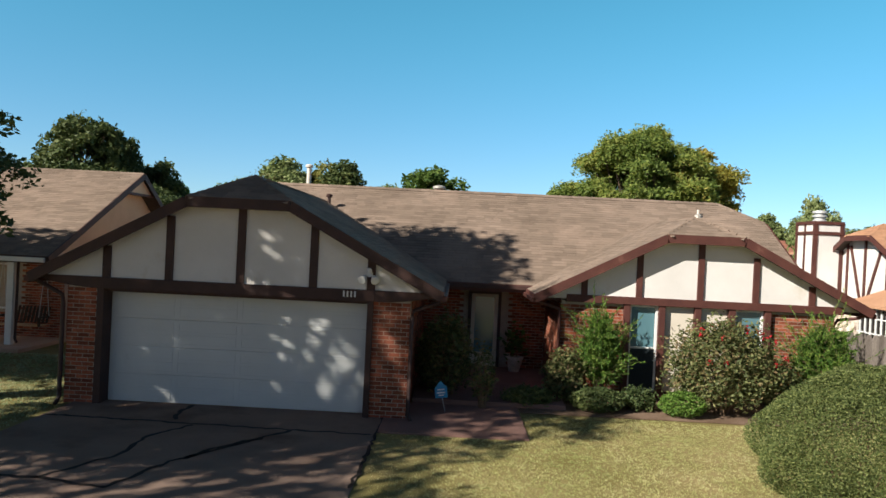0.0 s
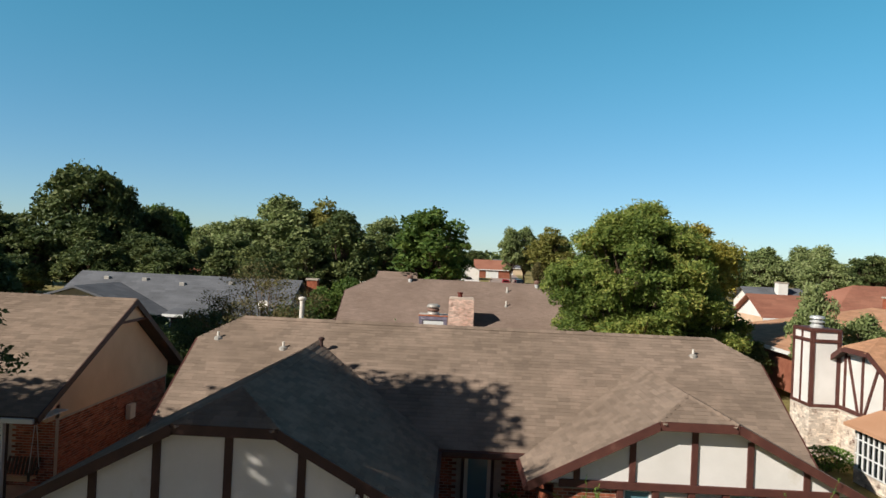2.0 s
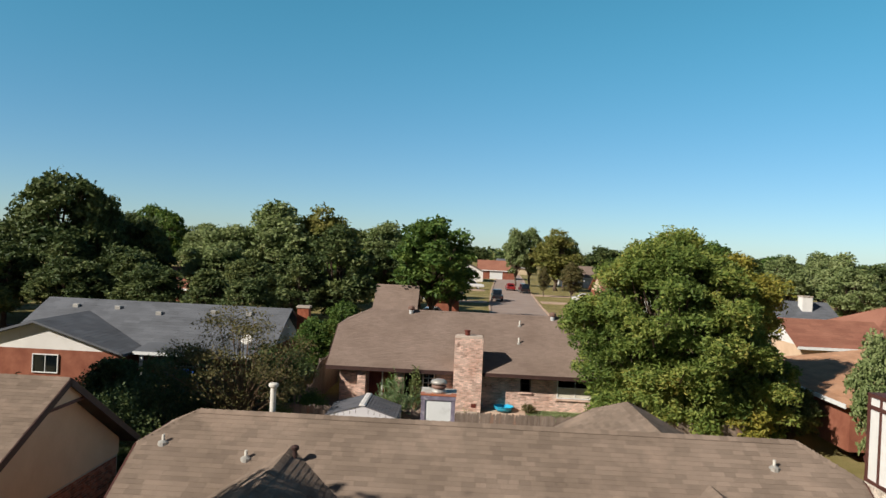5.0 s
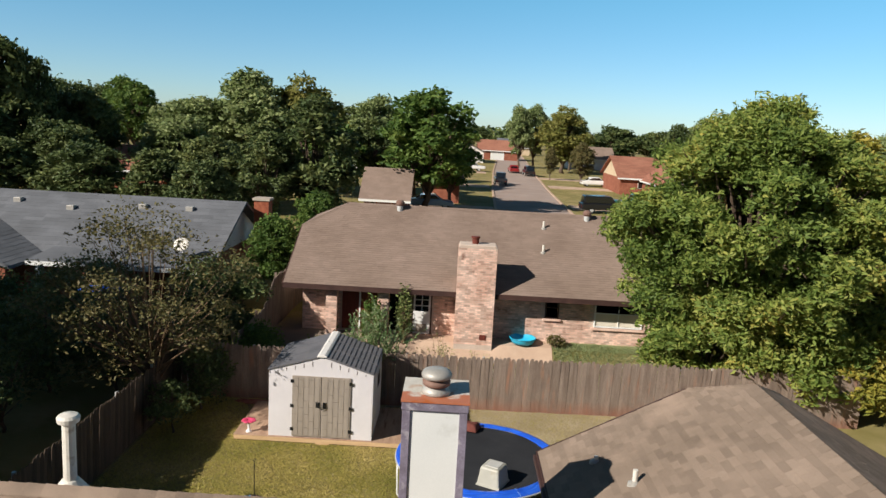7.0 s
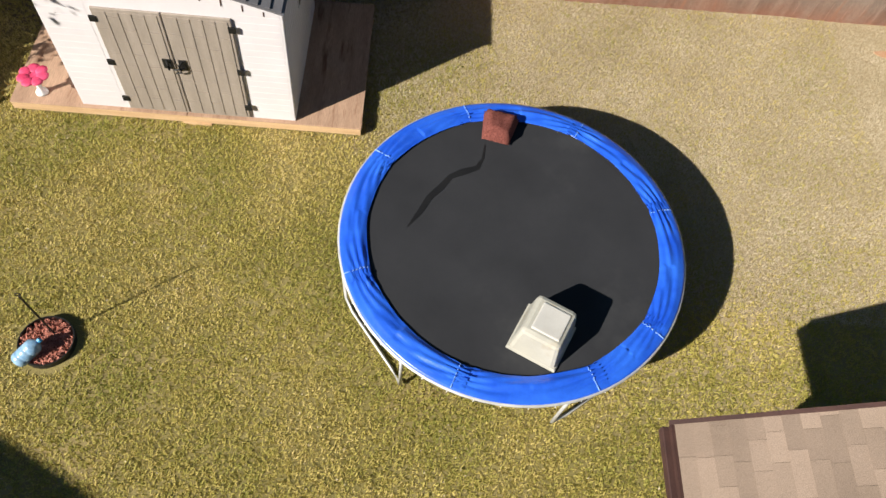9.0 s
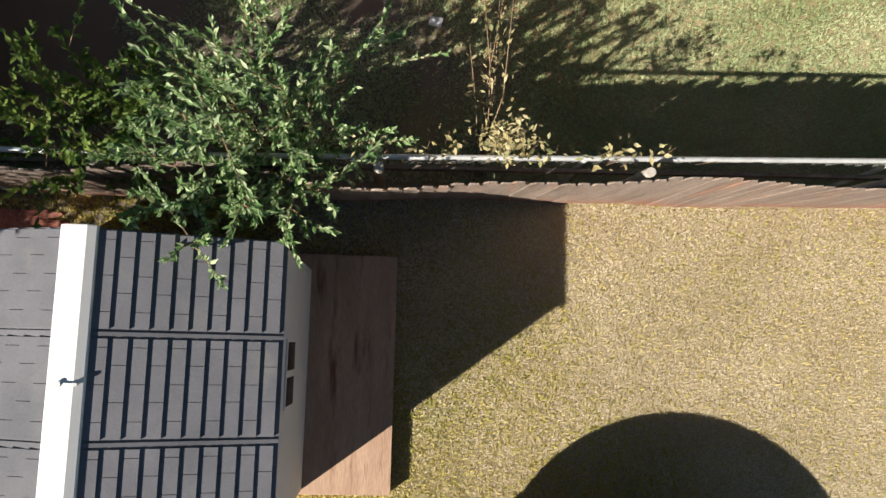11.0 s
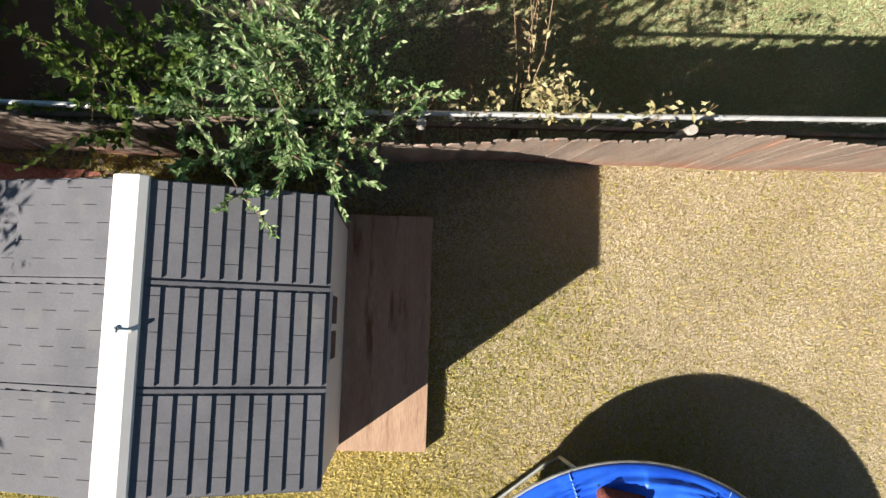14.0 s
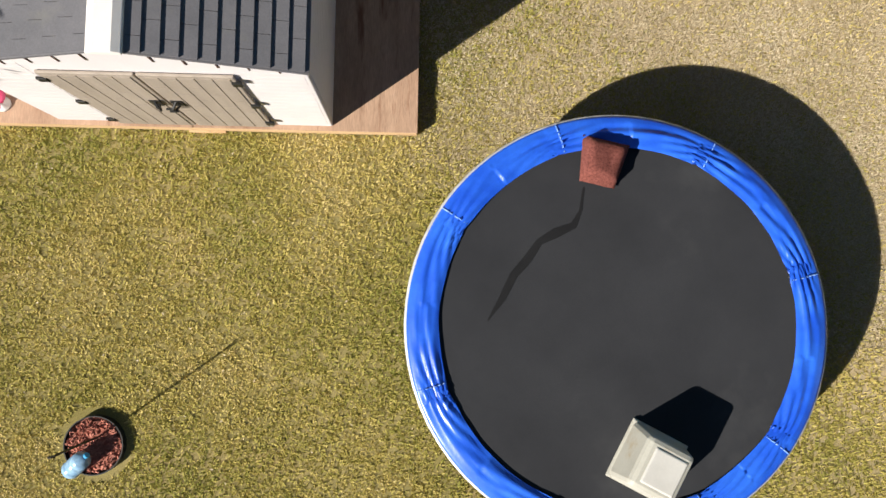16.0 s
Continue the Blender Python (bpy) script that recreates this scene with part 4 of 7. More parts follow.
for x0, x1, s in ((-4.47, -3.665, 1), (-3.645, -2.84, -1)):
    d = part("door", Geo().box(x0, SY0 - 0.035, DT + 0.04, x1, SY0 - 0.006, 1.98), SHED_DOOR, shed, "taupe wood-grained plastic door", bevel=0.008)
    for k in range(5):
        a = x0 + 0.03 + k * (x1 - x0 - 0.06) / 5
        cuts = [DT + 0.08] + [DT + 0.3 + 0.2 * (k % 2) + 0.4 * n for n in range(4)] + [1.94]
        for za, zb in zip(cuts[:-1], cuts[1:]):
            part("door_board", Geo().box(a, SY0 - 0.043, za, a + (x1 - x0 - 0.06) / 5 - 0.012, SY0 - 0.035, zb - 0.008), SHED_DOOR, d)
    hx = x0 if s > 0 else x1
    for z in (0.42, 1.1, 1.82):
        part("hinge", Geo().box(hx - 0.045, SY0 - 0.055, z - 0.045, hx + 0.045, SY0 - 0.03, z + 0.045), BLACK_PLASTIC, d, bevel=0.005)
    kx = x1 - 0.09 if s > 0 else x0 + 0.09
    part("handle", Geo().box(kx - 0.05, SY0 - 0.055, 1.08, kx + 0.05, SY0 - 0.043, 1.24).tube([(kx, SY0 - 0.05, 1.22), (kx + s * 0.03, SY0 - 0.11, 1.2), (kx + s * 0.03, SY0 - 0.11, 1.12), (kx, SY0 - 0.05, 1.1)], 0.014, 6), BLACK_PLASTIC, d)
part("padlock", Geo().tube([(-3.68, SY0 - 0.09, 1.1), (-3.6, SY0 - 0.1, 1.13), (-3.58, SY0 - 0.1, 1.07), (-3.66, SY0 - 0.1, 1.05)], 0.012, 6), BLACK_PLASTIC, shed)
for s, xe in ((-1, SX0 - 0.03), (1, SX1 + 0.03)):
    u = Vector((xe - SXM, 0, SE + 0.015 - SP - 0.03)) 
    length, u = u.length, u.normalized()
    up = Vector((u.z * -s, 0, abs(u.x))) if s > 0 else Vector((u.z, 0, abs(u.x)))
    up = Vector((-u.z, 0, u.x)) if s > 0 else Vector((u.z, 0, -u.x))
    o = Vector((SXM, 0, SP + 0.03))
    slope = part("roof_slope", Geo().slab([o + Vector((0, SY0 - 0.03, 0)), o + u * length + Vector((0, SY0 - 0.03, 0)), o + u * length + Vector((0, SY1 + 0.03, 0)), o + Vector((0, SY1 + 0.03, 0))], up * -0.03), SHED_ROOF, shed, "dark grey moulded plastic roof")
    width = (SY1 - SY0 + 0.06 - 0.02 - 2 * 0.065) / 3
    for p in range(3):
        y0 = SY0 - 0.02 + p * (width + 0.065)
        rows = 10
        step = (length - 0.16) / rows
        for r in range(rows):
            a, b = 0.12 + r * step, 0.12 + (r + 1) * step
            off = (r % 2) * 0.14
            ys = [y0] + [y0 + off + 0.13 + k * 0.27 for k in range(3) if y0 + off + 0.13 + k * 0.27 < y0 + width - 0.05] + [y0 + width]
            for ya, yb in zip(ys[:-1], ys[1:]):
                lo, hi = 0.003, 0.021
                q = [o + u * a + Vector((0, ya + 0.0025, 0)), o + u * b + Vector((0, ya + 0.0025, 0)), o + u * b + Vector((0, yb - 0.0025, 0)), o + u * a + Vector((0, yb - 0.0025, 0))]
                g, n = Geo(), 0
                g.v += [tuple(w) for w in q] + [tuple(q[0] + up * lo), tuple(q[1] + up * hi), tuple(q[2] + up * hi), tuple(q[3] + up * lo)]
                g.f += [(n + 4, n + 5, n + 6, n + 7), (n, n + 1, n + 5, n + 4), (n + 1, n + 2, n + 6, n + 5), (n + 2, n + 3, n + 7, n + 6), (n + 3, n, n + 4, n + 7)]
                part("roof_tile", g, SHED_ROOF, slope, clean=False)
    for y in [SY0 - 0.02 + p * (width + 0.065) - 0.048 for p in (1, 2)]:
        part("panel_seam", Geo().slab([o + u * 0.1 + Vector((0, y, 0)), o + u * length + Vector((0, y, 0)), o + u * length + Vector((0, y + 0.03, 0)), o + u * 0.1 + Vector((0, y + 0.03, 0))], up * 0.012), SHED_ROOF, slope)
zc = SP + 0.05
part("ridge_cap", Geo().slab([(SXM - 0.135, SY0 - 0.05, zc - 0.025), (SXM - 0.07, SY0 - 0.05, zc + 0.008), (SXM + 0.07, SY0 - 0.05, zc + 0.008), (SXM + 0.135, SY0 - 0.05, zc - 0.025), (SXM + 0.135, SY0 - 0.05, zc - 0.06), (SXM - 0.135, SY0 - 0.05, zc - 0.06)], (0, SY1 - SY0 + 0.1, 0)), SHED_CAP, shed, "pale grey ridge cap", bevel=0.008)
part("ridge_clip", Geo().box(SXM - 0.04, 35.225, zc + 0.005, SXM + 0.1, 35.245, zc + 0.025).tube([(SXM - 0.03, 35.235, zc), (SXM - 0.03, 35.235, zc + 0.035)], 0.022, 8), STEEL, shed)
sw = part("side_window", Geo().box(SX1 + 0.004, 35.0, 1.35, SX1 + 0.02, 35.6, 1.8), SHED_WALL, shed)
for y in (35.03, 35.33):
    part("pane", Geo().box(SX1 + 0.015, y, 1.38, SX1 + 0.026, y + 0.24, 1.77), GLASS_DARK, sw)

# ---- trampoline ----
TX, TY, TZ, RO, RI = 0.712, 31.97, 0.9, 2.083, 1.79
tramp = thing("trampoline", (TX, TY, 0), "large round trampoline with blue edge pad and black mat", "trampoline")


def ring_pt(r, a, z):
    return (TX + r * math.cos(a), TY + r * math.sin(a), z)


part("jumping_mat", Geo().lathe([(0.02, TZ - 0.022), (RI + 0.03, TZ - 0.02), (RI + 0.03, TZ - 0.026), (0.02, TZ - 0.03)], TX, TY, 72), MAT_BLACK, tramp, "black woven mat with a dark streak")
rnd = random.Random(3)
seams = [math.atan2(34.0 - 32.2, 1.6 - TX), math.atan2(33.8 - 32, 0.07 - TX), math.atan2(32.5 - TY, 2.45 - TX), math.atan2(30.85 - TY, 2.35 - TX), math.atan2(31.3 - TY, -1.1 - TX), math.atan2(33.0 - TY, -1.0 - TX), -1.9, -1.1]
seams = sorted(a % (2 * math.pi) for a in seams)
for i, a0 in enumerate(seams):
    a1 = seams[(i + 1) % len(seams)]
    if a1 <= a0:
        a1 += 2 * math.pi
    g = Geo()
    k = 90
    cols = 16
    seed = rnd.random() * 50
    span = (a1 - a0) * RO
    for s in range(k + 1):
        t = s / k
        a = a0 - 0.03 + (a1 - a0 + 0.07) * t
        near = min(t, 1 - t) * span
        side = 1 if t < 0.5 else -1
        pinch = 0.035 * math.exp(-near * 9)
        for c in range(cols):
            q = c / (cols - 1)
            r = RI - 0.02 + (RO - RI + 0.02) * q
            puff = 0.026 * math.sin(math.pi * q) ** 0.8 * (1 - 0.6 * math.exp(-near * 5))
            fan = math.sin(20 * (q - 0.5) / (0.4 + 1.3 * near) + seed + 9 * near * side) * 0.032 * math.exp(-near * 2.3)
            long_fold = 0.027 * noise.noise(Vector((a * RO * 1.1, q * 3.4 + side * a * 1.3, seed))) + 0.016 * noise.noise(Vector((a * RO * 2.0 + 5 * q, q * 7, seed + 5)))
            g.v.append(ring_pt(r + (pinch + 0.008 * noise.noise(Vector((a * 6, 1, seed))) if c == 0 else 0), a, TZ + 0.004 + 0.006 * t + puff + (fan + long_fold) * math.sin(math.pi * min(1, q * 1.1 + 0.05)) - 0.02 * q * q))
        g.v.append(ring_pt(RO + 0.012, a, TZ - 0.07 + 0.012 * noise.noise(Vector((a * 9, 0, seed)))))
        if s:
            b, n = (s - 1) * (cols + 1), s * (cols + 1)
            g.f += [(b + c, b + c + 1, n + c + 1, n + c) for c in range(cols)]
    pad = part("edge_pad", g, PAD_BLUE, tramp, "creased blue vinyl pad", smooth=True, clean=False)
    # worn pale hem where the next pad laps over
    edge = [Vector(p) for p in g.v[:cols]]
    part("hem", Geo().tube([p + Vector((0, 0, 0.012)) for p in edge], 0.008, 5), PAD_HEM, pad, "worn pale blue hem", smooth=True)
part("rim_tube", Geo().tube([ring_pt(RO + 0.005, 2 * math.pi * i / 64, TZ - 0.045) for i in range(65)], 0.024, 8), STEEL, tramp, smooth=True)
for i in range(88):
    a = 2 * math.pi * i / 88
    part("spring", Geo().tube([ring_pt(RI, a, TZ - 0.025), ring_pt(RO, a, TZ - 0.04)], 0.009, 4), STEEL, tramp, clean=False)
for i in range(44):
    a = 2 * math.pi * (i + 0.4) / 44
    part("pad_tie", Geo().tube([ring_pt(RO - 0.01, a, TZ - 0.06), ring_pt(RO + 0.02, a, TZ - 0.11)], 0.006, 4), VINYL, tramp, clean=False)
for a in (3.41, 4.98, 0.27, 1.84):
    pts = [ring_pt(RO, a, TZ - 0.06), ring_pt(RO - 0.02, a, 0.05), ring_pt(RO - 0.06, a + 0.1, 0.025), ring_pt(RO - 0.1, a + 0.55, 0.025), ring_pt(RO - 0.02, a + 0.65, 0.05), ring_pt(RO, a + 0.65, TZ - 0.06)]
    part("leg", Geo().tube(pts, 0.021, 8), STEEL, tramp, smooth=True)
g = Geo()
pts = [(0.36, 33.33), (0.33, 33.1), (0.26, 32.95), (0.08, 32.87), (-0.08, 32.78), (-0.2, 32.6), (-0.33, 32.45), (-0.44, 32.22), (-0.58, 32.0)]
wd = [0.02, 0.03, 0.07, 0.1, 0.07, 0.09, 0.08, 0.07, 0.01]
for i, (p, w) in enumerate(zip(pts, wd)):
    d = Vector(pts[min(i + 1, 8)]) - Vector(pts[max(i - 1, 0)])
    s = Vector((-d.y, d.x)).normalized() * w / 2
    rr = math.hypot(p[0] - TX, p[1] - TY)
    z = TZ - 0.017
    g.v += [(p[0] - s.x, p[1] - s.y, z), (p[0] + s.x, p[1] + s.y, z)]
    if i:
        g.f.append((2 * i - 2, 2 * i - 1, 2 * i + 1, 2 * i))
part("water_streak", g, MAT_STAIN, tramp, "dark damp streak", clean=False)
# block and bin that lie on it
blk = thing("coir_block", (0.53, 33.58, TZ), "red-brown fibrous block lying at the trampoline edge", "block")
bm_m = Matrix.Translation((0.53, 33.58, TZ + 0.02)) @ Matrix.Rotation(radians(-12), 4, "Z")
g = Geo()
k = 10
for j in range(k + 1):
    for i in range(k + 1):
        x, y = -0.21 + 0.42 * i / k, -0.23 + 0.46 * j / k
        e = min(1, 6 * min(i, k - i, j, k - j) / k)
        z = 0.19 * e ** 0.5 * (0.9 + 0.2 * noise.noise(Vector((x * 4, y * 4, 2)))) + 0.022 * noise.noise(Vector((x * 30, y * 30, 0)))
        g.v.append(tuple(bm_m @ Vector((x * (0.85 + 0.3 * (j / k)), y, max(z, 0)))))
        if i and j:
            n = j * (k + 1) + i
            g.f.append((n - k - 2, n - k - 1, n, n - 1))
part("body", g, DOORMAT, blk, smooth=True, clean=False)
bn = thing("storage_bin", (0.985, 30.67, TZ - 0.022), "upturned beige plastic storage bin standing on the trampoline", "bin")
mb = Matrix.Translation((0.985, 30.67, TZ - 0.022)) @ Matrix.Rotation(radians(-27), 4, "Z")


def frustum(g, w0, d0, z0, w1, d1, z1, m):
    n = len(g.v)
    for w, d, z in ((w0, d0, z0), (w1, d1, z1)):
        g.v += [tuple(m @ Vector(p)) for p in ((-w / 2, -d / 2, z), (w / 2, -d / 2, z), (w / 2, d / 2, z), (-w / 2, d / 2, z))]
    g.f += [(n + 3, n + 2, n + 1, n), (n + 4, n + 5, n + 6, n + 7), (n, n + 1, n + 5, n + 4), (n + 1, n + 2, n + 6, n + 5), (n + 2, n + 3, n + 7, n + 6), (n + 3, n, n + 4, n + 7)]
    return g


part("tub", frustum(Geo(), 0.58, 0.6, 0.0, 0.46, 0.5, 0.46, mb), BIN, bn, bevel=0.05)
part("rim", frustum(frustum(Geo(), 0.6, 0.62, 0.0, 0.6, 0.62, 0.03, mb), 0.59, 0.61, 0.03, 0.58, 0.6, 0.05, mb), BIN, bn, bevel=0.012)
part("base_panel", frustum(Geo(), 0.34, 0.36, 0.45, 0.32, 0.34, 0.475, mb @ Matrix.Translation((0.02, 0, 0))), BIN_TOP, bn, bevel=0.015)

# ---- planter ring with pole and jug ----
px, py = -4.65, 30.6
pl = thing("planter_ring", (px, py, 0), "round black-edged bed of red mulch in the lawn", "planter")
part("edging", Geo().lathe([(0.3, -0.02), (0.315, -0.02), (0.312, 0.09), (0.3, 0.09), (0.298, 0.04), (0.3, 0.0)], px, py, 28), BLACK_PLASTIC, pl)
part("bed", Geo().lathe([(0.3, 0.02), (0.2, 0.06), (0.01, 0.07)], px, py, 24), MULCH, pl)
g, rnd = Geo(), random.Random(5)
for i in range(420):
    a, r = rnd.random() * 6.28, 0.29 * math.sqrt(rnd.random())
    m = Matrix.Translation((px + r * math.cos(a), py + r * math.sin(a), 0.055 + 0.02 * rnd.random())) @ Euler((rnd.random(), rnd.random(), rnd.random() * 6)).to_matrix().to_4x4()
    g.box(-0.02, -0.01, -0.006, 0.02, 0.01, 0.006, m)
part("mulch", g, MULCH, pl, kind="stuff")
pole = thing("garden_pole", (px + 0.06, py + 0.1, 0.05), "thin dark metal pole standing in the mulch bed", "pole")
part("rod", Geo().tube([(px + 0.06, py + 0.1, 0.0), (px + 0.05, py + 0.1, 1.05)], 0.012, 6), BLACK_PLASTIC, pole)
part("ring", Geo().tube([(px + 0.05 + 0.03 * math.cos(a), py + 0.1, 1.08 + 0.03 * math.sin(a)) for a in [i * math.pi / 5 for i in range(11)]], 0.006, 5), BLACK_PLASTIC, pole)
jug = thing("water_jug", (px - 0.14, py - 0.16, 0.06), "clear blue plastic water jug lying on red mulch", "jug")
jm = Matrix.Translation((px - 0.12, py - 0.17, 0.16)) @ Matrix.Rotation(radians(40), 4, "Z") @ Matrix.Rotation(radians(62), 4, "Y") @ Matrix.Scale(0.85, 4)
part("body", Geo().lathe([(0.03, -0.2), (0.1, -0.2), (0.115, -0.17), (0.115, -0.1), (0.108, -0.09), (0.115, -0.08), (0.115, 0.02), (0.108, 0.03), (0.115, 0.04), (0.11, 0.12), (0.05, 0.18), (0.03, 0.2)], 0, 0, 20).moved(jm), JUG, jug, smooth=True)
part("cap", Geo().lathe([(0.034, 0.2), (0.034, 0.235), (0.01, 0.24)], 0, 0, 12).moved(jm), SIGN_BLUE, jug)
part("handle", Geo().tube([(0.11, 0, 0.1), (0.15, 0, 0.06), (0.15, 0, -0.02), (0.11, 0, -0.04)], 0.012, 6).moved(jm), BLACK_PLASTIC, jug)

# ---- dish on a pedestal at the deck corner ----
bx, by = -5.72, 34.2
bb = thing("bird_bath", (bx, by, DT), "small pink flower-shaped dish on a white pedestal", "bird bath")
part("pedestal", Geo().lathe([(0.085, DT), (0.08, DT + 0.03), (0.035, DT + 0.06), (0.035, DT + 0.26), (0.06, DT + 0.3)], bx, by, 14), VINYL, bb, smooth=True)
for i in range(7):
    a = i * 2 * math.pi / 7
    part("petal", Geo().blob((bx + 0.13 * math.cos(a), by + 0.13 * math.sin(a), DT + 0.34), (0.085, 0.085, 0.022), i, 0.1, 2), PINK, bb, smooth=True)
part("bowl", Geo().lathe([(0.05, DT + 0.3), (0.13, DT + 0.33), (0.14, DT + 0.35), (0.02, DT + 0.335)], bx, by, 16), PINK, bb)


# ---- fences ----
def picket_fence(name, label, pts, high, material, seed, post_every=2.44, post=None, side=1, round_posts=True, rails=True, tip=0.035, back=0.06, bow=None):
    """Dog-eared pickets along straight runs; side: which side of the rails the pickets stand on."""
    f = thing(name, (*pts[0], height(*pts[0])), label, "fence")
    rnd = random.Random(seed)
    q = Geo()
    w, t = 0.0735, 0.016
    q.v = [(-w, 0, 0), (w, 0, 0), (w, 0, 0.95), (w * 0.5, 0, 1), (-w * 0.5, 0, 1), (-w, 0, 0.95)]
    q.v += [(x, t, z) for x, _, z in q.v]
    q.f = [(0, 1, 2, 3, 4, 5), (11, 10, 9, 8, 7, 6)] + [(i, i + 6, (i + 1) % 6 + 6, (i + 1) % 6) for i in range(6)]
    me = mesh_of("picket", q, material)
    for (x0, y0), (x1, y1) in zip(pts[:-1], pts[1:]):
        a, b = Vector((x0, y0)), Vector((x1, y1))
        d = (b - a).normalized()
        nrm = Vector((d.y, -d.x)) * side
        ang = math.atan2(d.y, d.x)
        length = (b - a).length
        s = 0.07
        while s < length:
            p = a + d * s
            wave = 0.05 * noise.noise(Vector((p.x * 0.8, p.y * 0.8, seed))) + nrm.length * 0.0
            hh = high * (1 + 0.02 * rnd.uniform(-1, 1)) + 0.05 * noise.noise(Vector((p.x * 0.5, p.y * 0.5, seed + 9)))
            spot = p + nrm * (back + wave + 0.004 * (int(s / 0.142) % 2))
            lean = (bow(p.x) if bow else tip) + 0.02 * noise.noise(Vector((p.x * 0.6, p.y * 0.6, seed + 3)))
            m = Matrix.Translation((spot.x, spot.y, height(p.x, p.y) - 0.01)) @ Matrix.Rotation(ang + (0 if side > 0 else math.pi), 4, "Z") @ Euler((lean, rnd.uniform(-0.012, 0.012), 0)).to_matrix().to_4x4() @ Matrix.Diagonal((rnd.uniform(0.985, 1.02), 1, hh, 1))
            piece("picket", me, f, m)
            s += 0.142
        k = max(1, round(length / post_every))
        for i in range(k + 1):
            p = a.lerp(b, i / k) + nrm * (back - 0.08)
            z = height(p.x, p.y)
            part("post", Geo().tube([(p.x, p.y, z - 0.1), (p.x + nrm.x * tip * high, p.y + nrm.y * tip * high, z + high * 0.985)], 0.045, 10) if round_posts else Geo().box(p.x - 0.045, p.y - 0.045, z, p.x + 0.045, p.y + 0.045, z + high), post or material, f)
        if rails:
            for zz in (0.35, 1.45):
                ra, rb = a + nrm * (back - 0.07 + 0.5 * tip * zz), b + nrm * (back - 0.07 + 0.5 * tip * zz)
                part("rail", Geo().beam((*ra, height(*a) + zz), (*rb, height(*b) + zz), 0.035, 0.08), material, f)
    return f


POST_TAN = mat("post_grey", "a0978c", "b6ada2", 4, 0.8, 0.3, 40, 0.2, grain=0.15)
fence_back = picket_fence("picket_fence", "weathered brown dog-eared picket fence along the back lawn", [(-8.81, 36.98), (13.15, 37.38)], 1.84, FENCE_WOOD, 4, post=POST_TAN, side=1, tip=0.08, back=-0.07, bow=lambda x: 0.075 + 0.075 * math.exp(-((x + 0.9) / 1.1) ** 2) + 0.02 * math.sin(x * 2.6))
fence_left = picket_fence("picket_fence", "old picket fence on steel posts beside the neighbour's yard, wood darkened as in shade", [(-8.75, 26.0), (-8.75, 37.0)], 1.8, FENCE_DARK, 7, side=1, post=STEEL)
fence_side = picket_fence("picket_fence", "brown picket fence climbing between two back yards", [(-7.2, 37.6), (-6.9, 47.5)], 2.1, FENCE_WOOD, 11, side=1, round_posts=False)
fence_front = picket_fence("picket_fence", "greyed picket fence beside the house wing", [(9.25, 16.0), (14.2, 16.3)], 1.75, FENCE_GREY, 13, side=1, round_posts=False)

cl = thing("chain_link_fence", (0, 37.36, 0), "tall galvanised chain-link fence behind the picket fence", "fence")
part("top_rail", Geo().tube([(-8.6, 37.17, 1.62), (-3.5, 37.19, 1.62), (0, 37.3, 1.62), (4, 37.43, 1.62), (9.3, 37.61, 1.62)], 0.026, 8), STEEL, cl, smooth=True)
for x in (-8.5, -5.5, -2.6, 0.4, 3.4, 6.4, 9.2):
    part("post", Geo().tube([(x, 37.29 + 0.03 * x, -0.05), (x, 37.29 + 0.03 * x, 1.64)], 0.025, 8), STEEL, cl)
g = Geo()
x = -8.6
while x < 9.2:
    for s in (-1, 1):
        a, b = (x, 37.28 + 0.034 * x, 0.05), (x + s * 1.57, 37.28 + 0.034 * (x + s * 1.57), 1.63)
        if -8.6 < b[0] < 9.3:
            g.tube([a, b], 0.0018, 3)
    x += 0.085
part("wire_mesh", g, WIRE, cl, clean=False, kind="stuff")

# ---- things behind the fence ----
paper = thing("paper_sheet", (-0.96, 39.3, height(-0.96, 39.3)), "scrap of white paper lying in the grass", "paper")
part("sheet", Geo().slab([(-1.03, 39.25, height(0, 39.3) + 0.05), (-0.88, 39.22, height(0, 39.3) + 0.06), (-0.86, 39.33, height(0, 39.3) + 0.07), (-1.01, 39.36, height(0, 39.3) + 0.05)], (0, 0, 0.004)), VINYL, paper)
rnd = random.Random(21)
for x, y, s in ((-0.26, 40.42, 0.13), (0.9, 40.4, 0.2), (1.12, 40.37, 0.15), (1.48, 40.63, 0.14), (1.46, 40.42, 0.1), (2.63, 40.94, 0.17), (2.48, 40.84, 0.1), (3.06, 40.76, 0.1), (0.61, 40.76, 0.12), (0.02, 40.82, 0.1)):
    z = height(x, y)
    st = thing("stone", (x, y, z), "rough pale stone lying at the patio edge", "stone", "stones at the patio edge")
    part("rock", Geo().blob((x, y, z + s * 0.2), (s, s * 0.75, s * 0.45), rnd.random() * 40, 0.9, 2), STONE, st)
patio = sheet("patio", -3.6, 40.95, 3.75, 42.3, 0.04, PATIO, "tan concrete patio slab behind the neighbouring house", "patio")
hose = thing("garden_hose", (-6.25, 39.95, 0.02), "thin green garden hose looped on the ground", "hose")
g = Geo()
loop = [(-6.25 + 0.2 * math.cos(a) * (1 + 0.1 * math.sin(2 * a)), 39.95 + 0.17 * math.sin(a), 0.03 + 0.01 * math.sin(3 * a)) for a in [i * 0.21 for i in range(33)]]
loop += [(-6.05 - 0.06 * i, 40.0 - 0.1 * i + 0.03 * math.sin(i), 0.02) for i in range(1, 12)]
part("tube", g.tube(loop, 0.011, 6), SIGN_GREEN, hose, smooth=True)
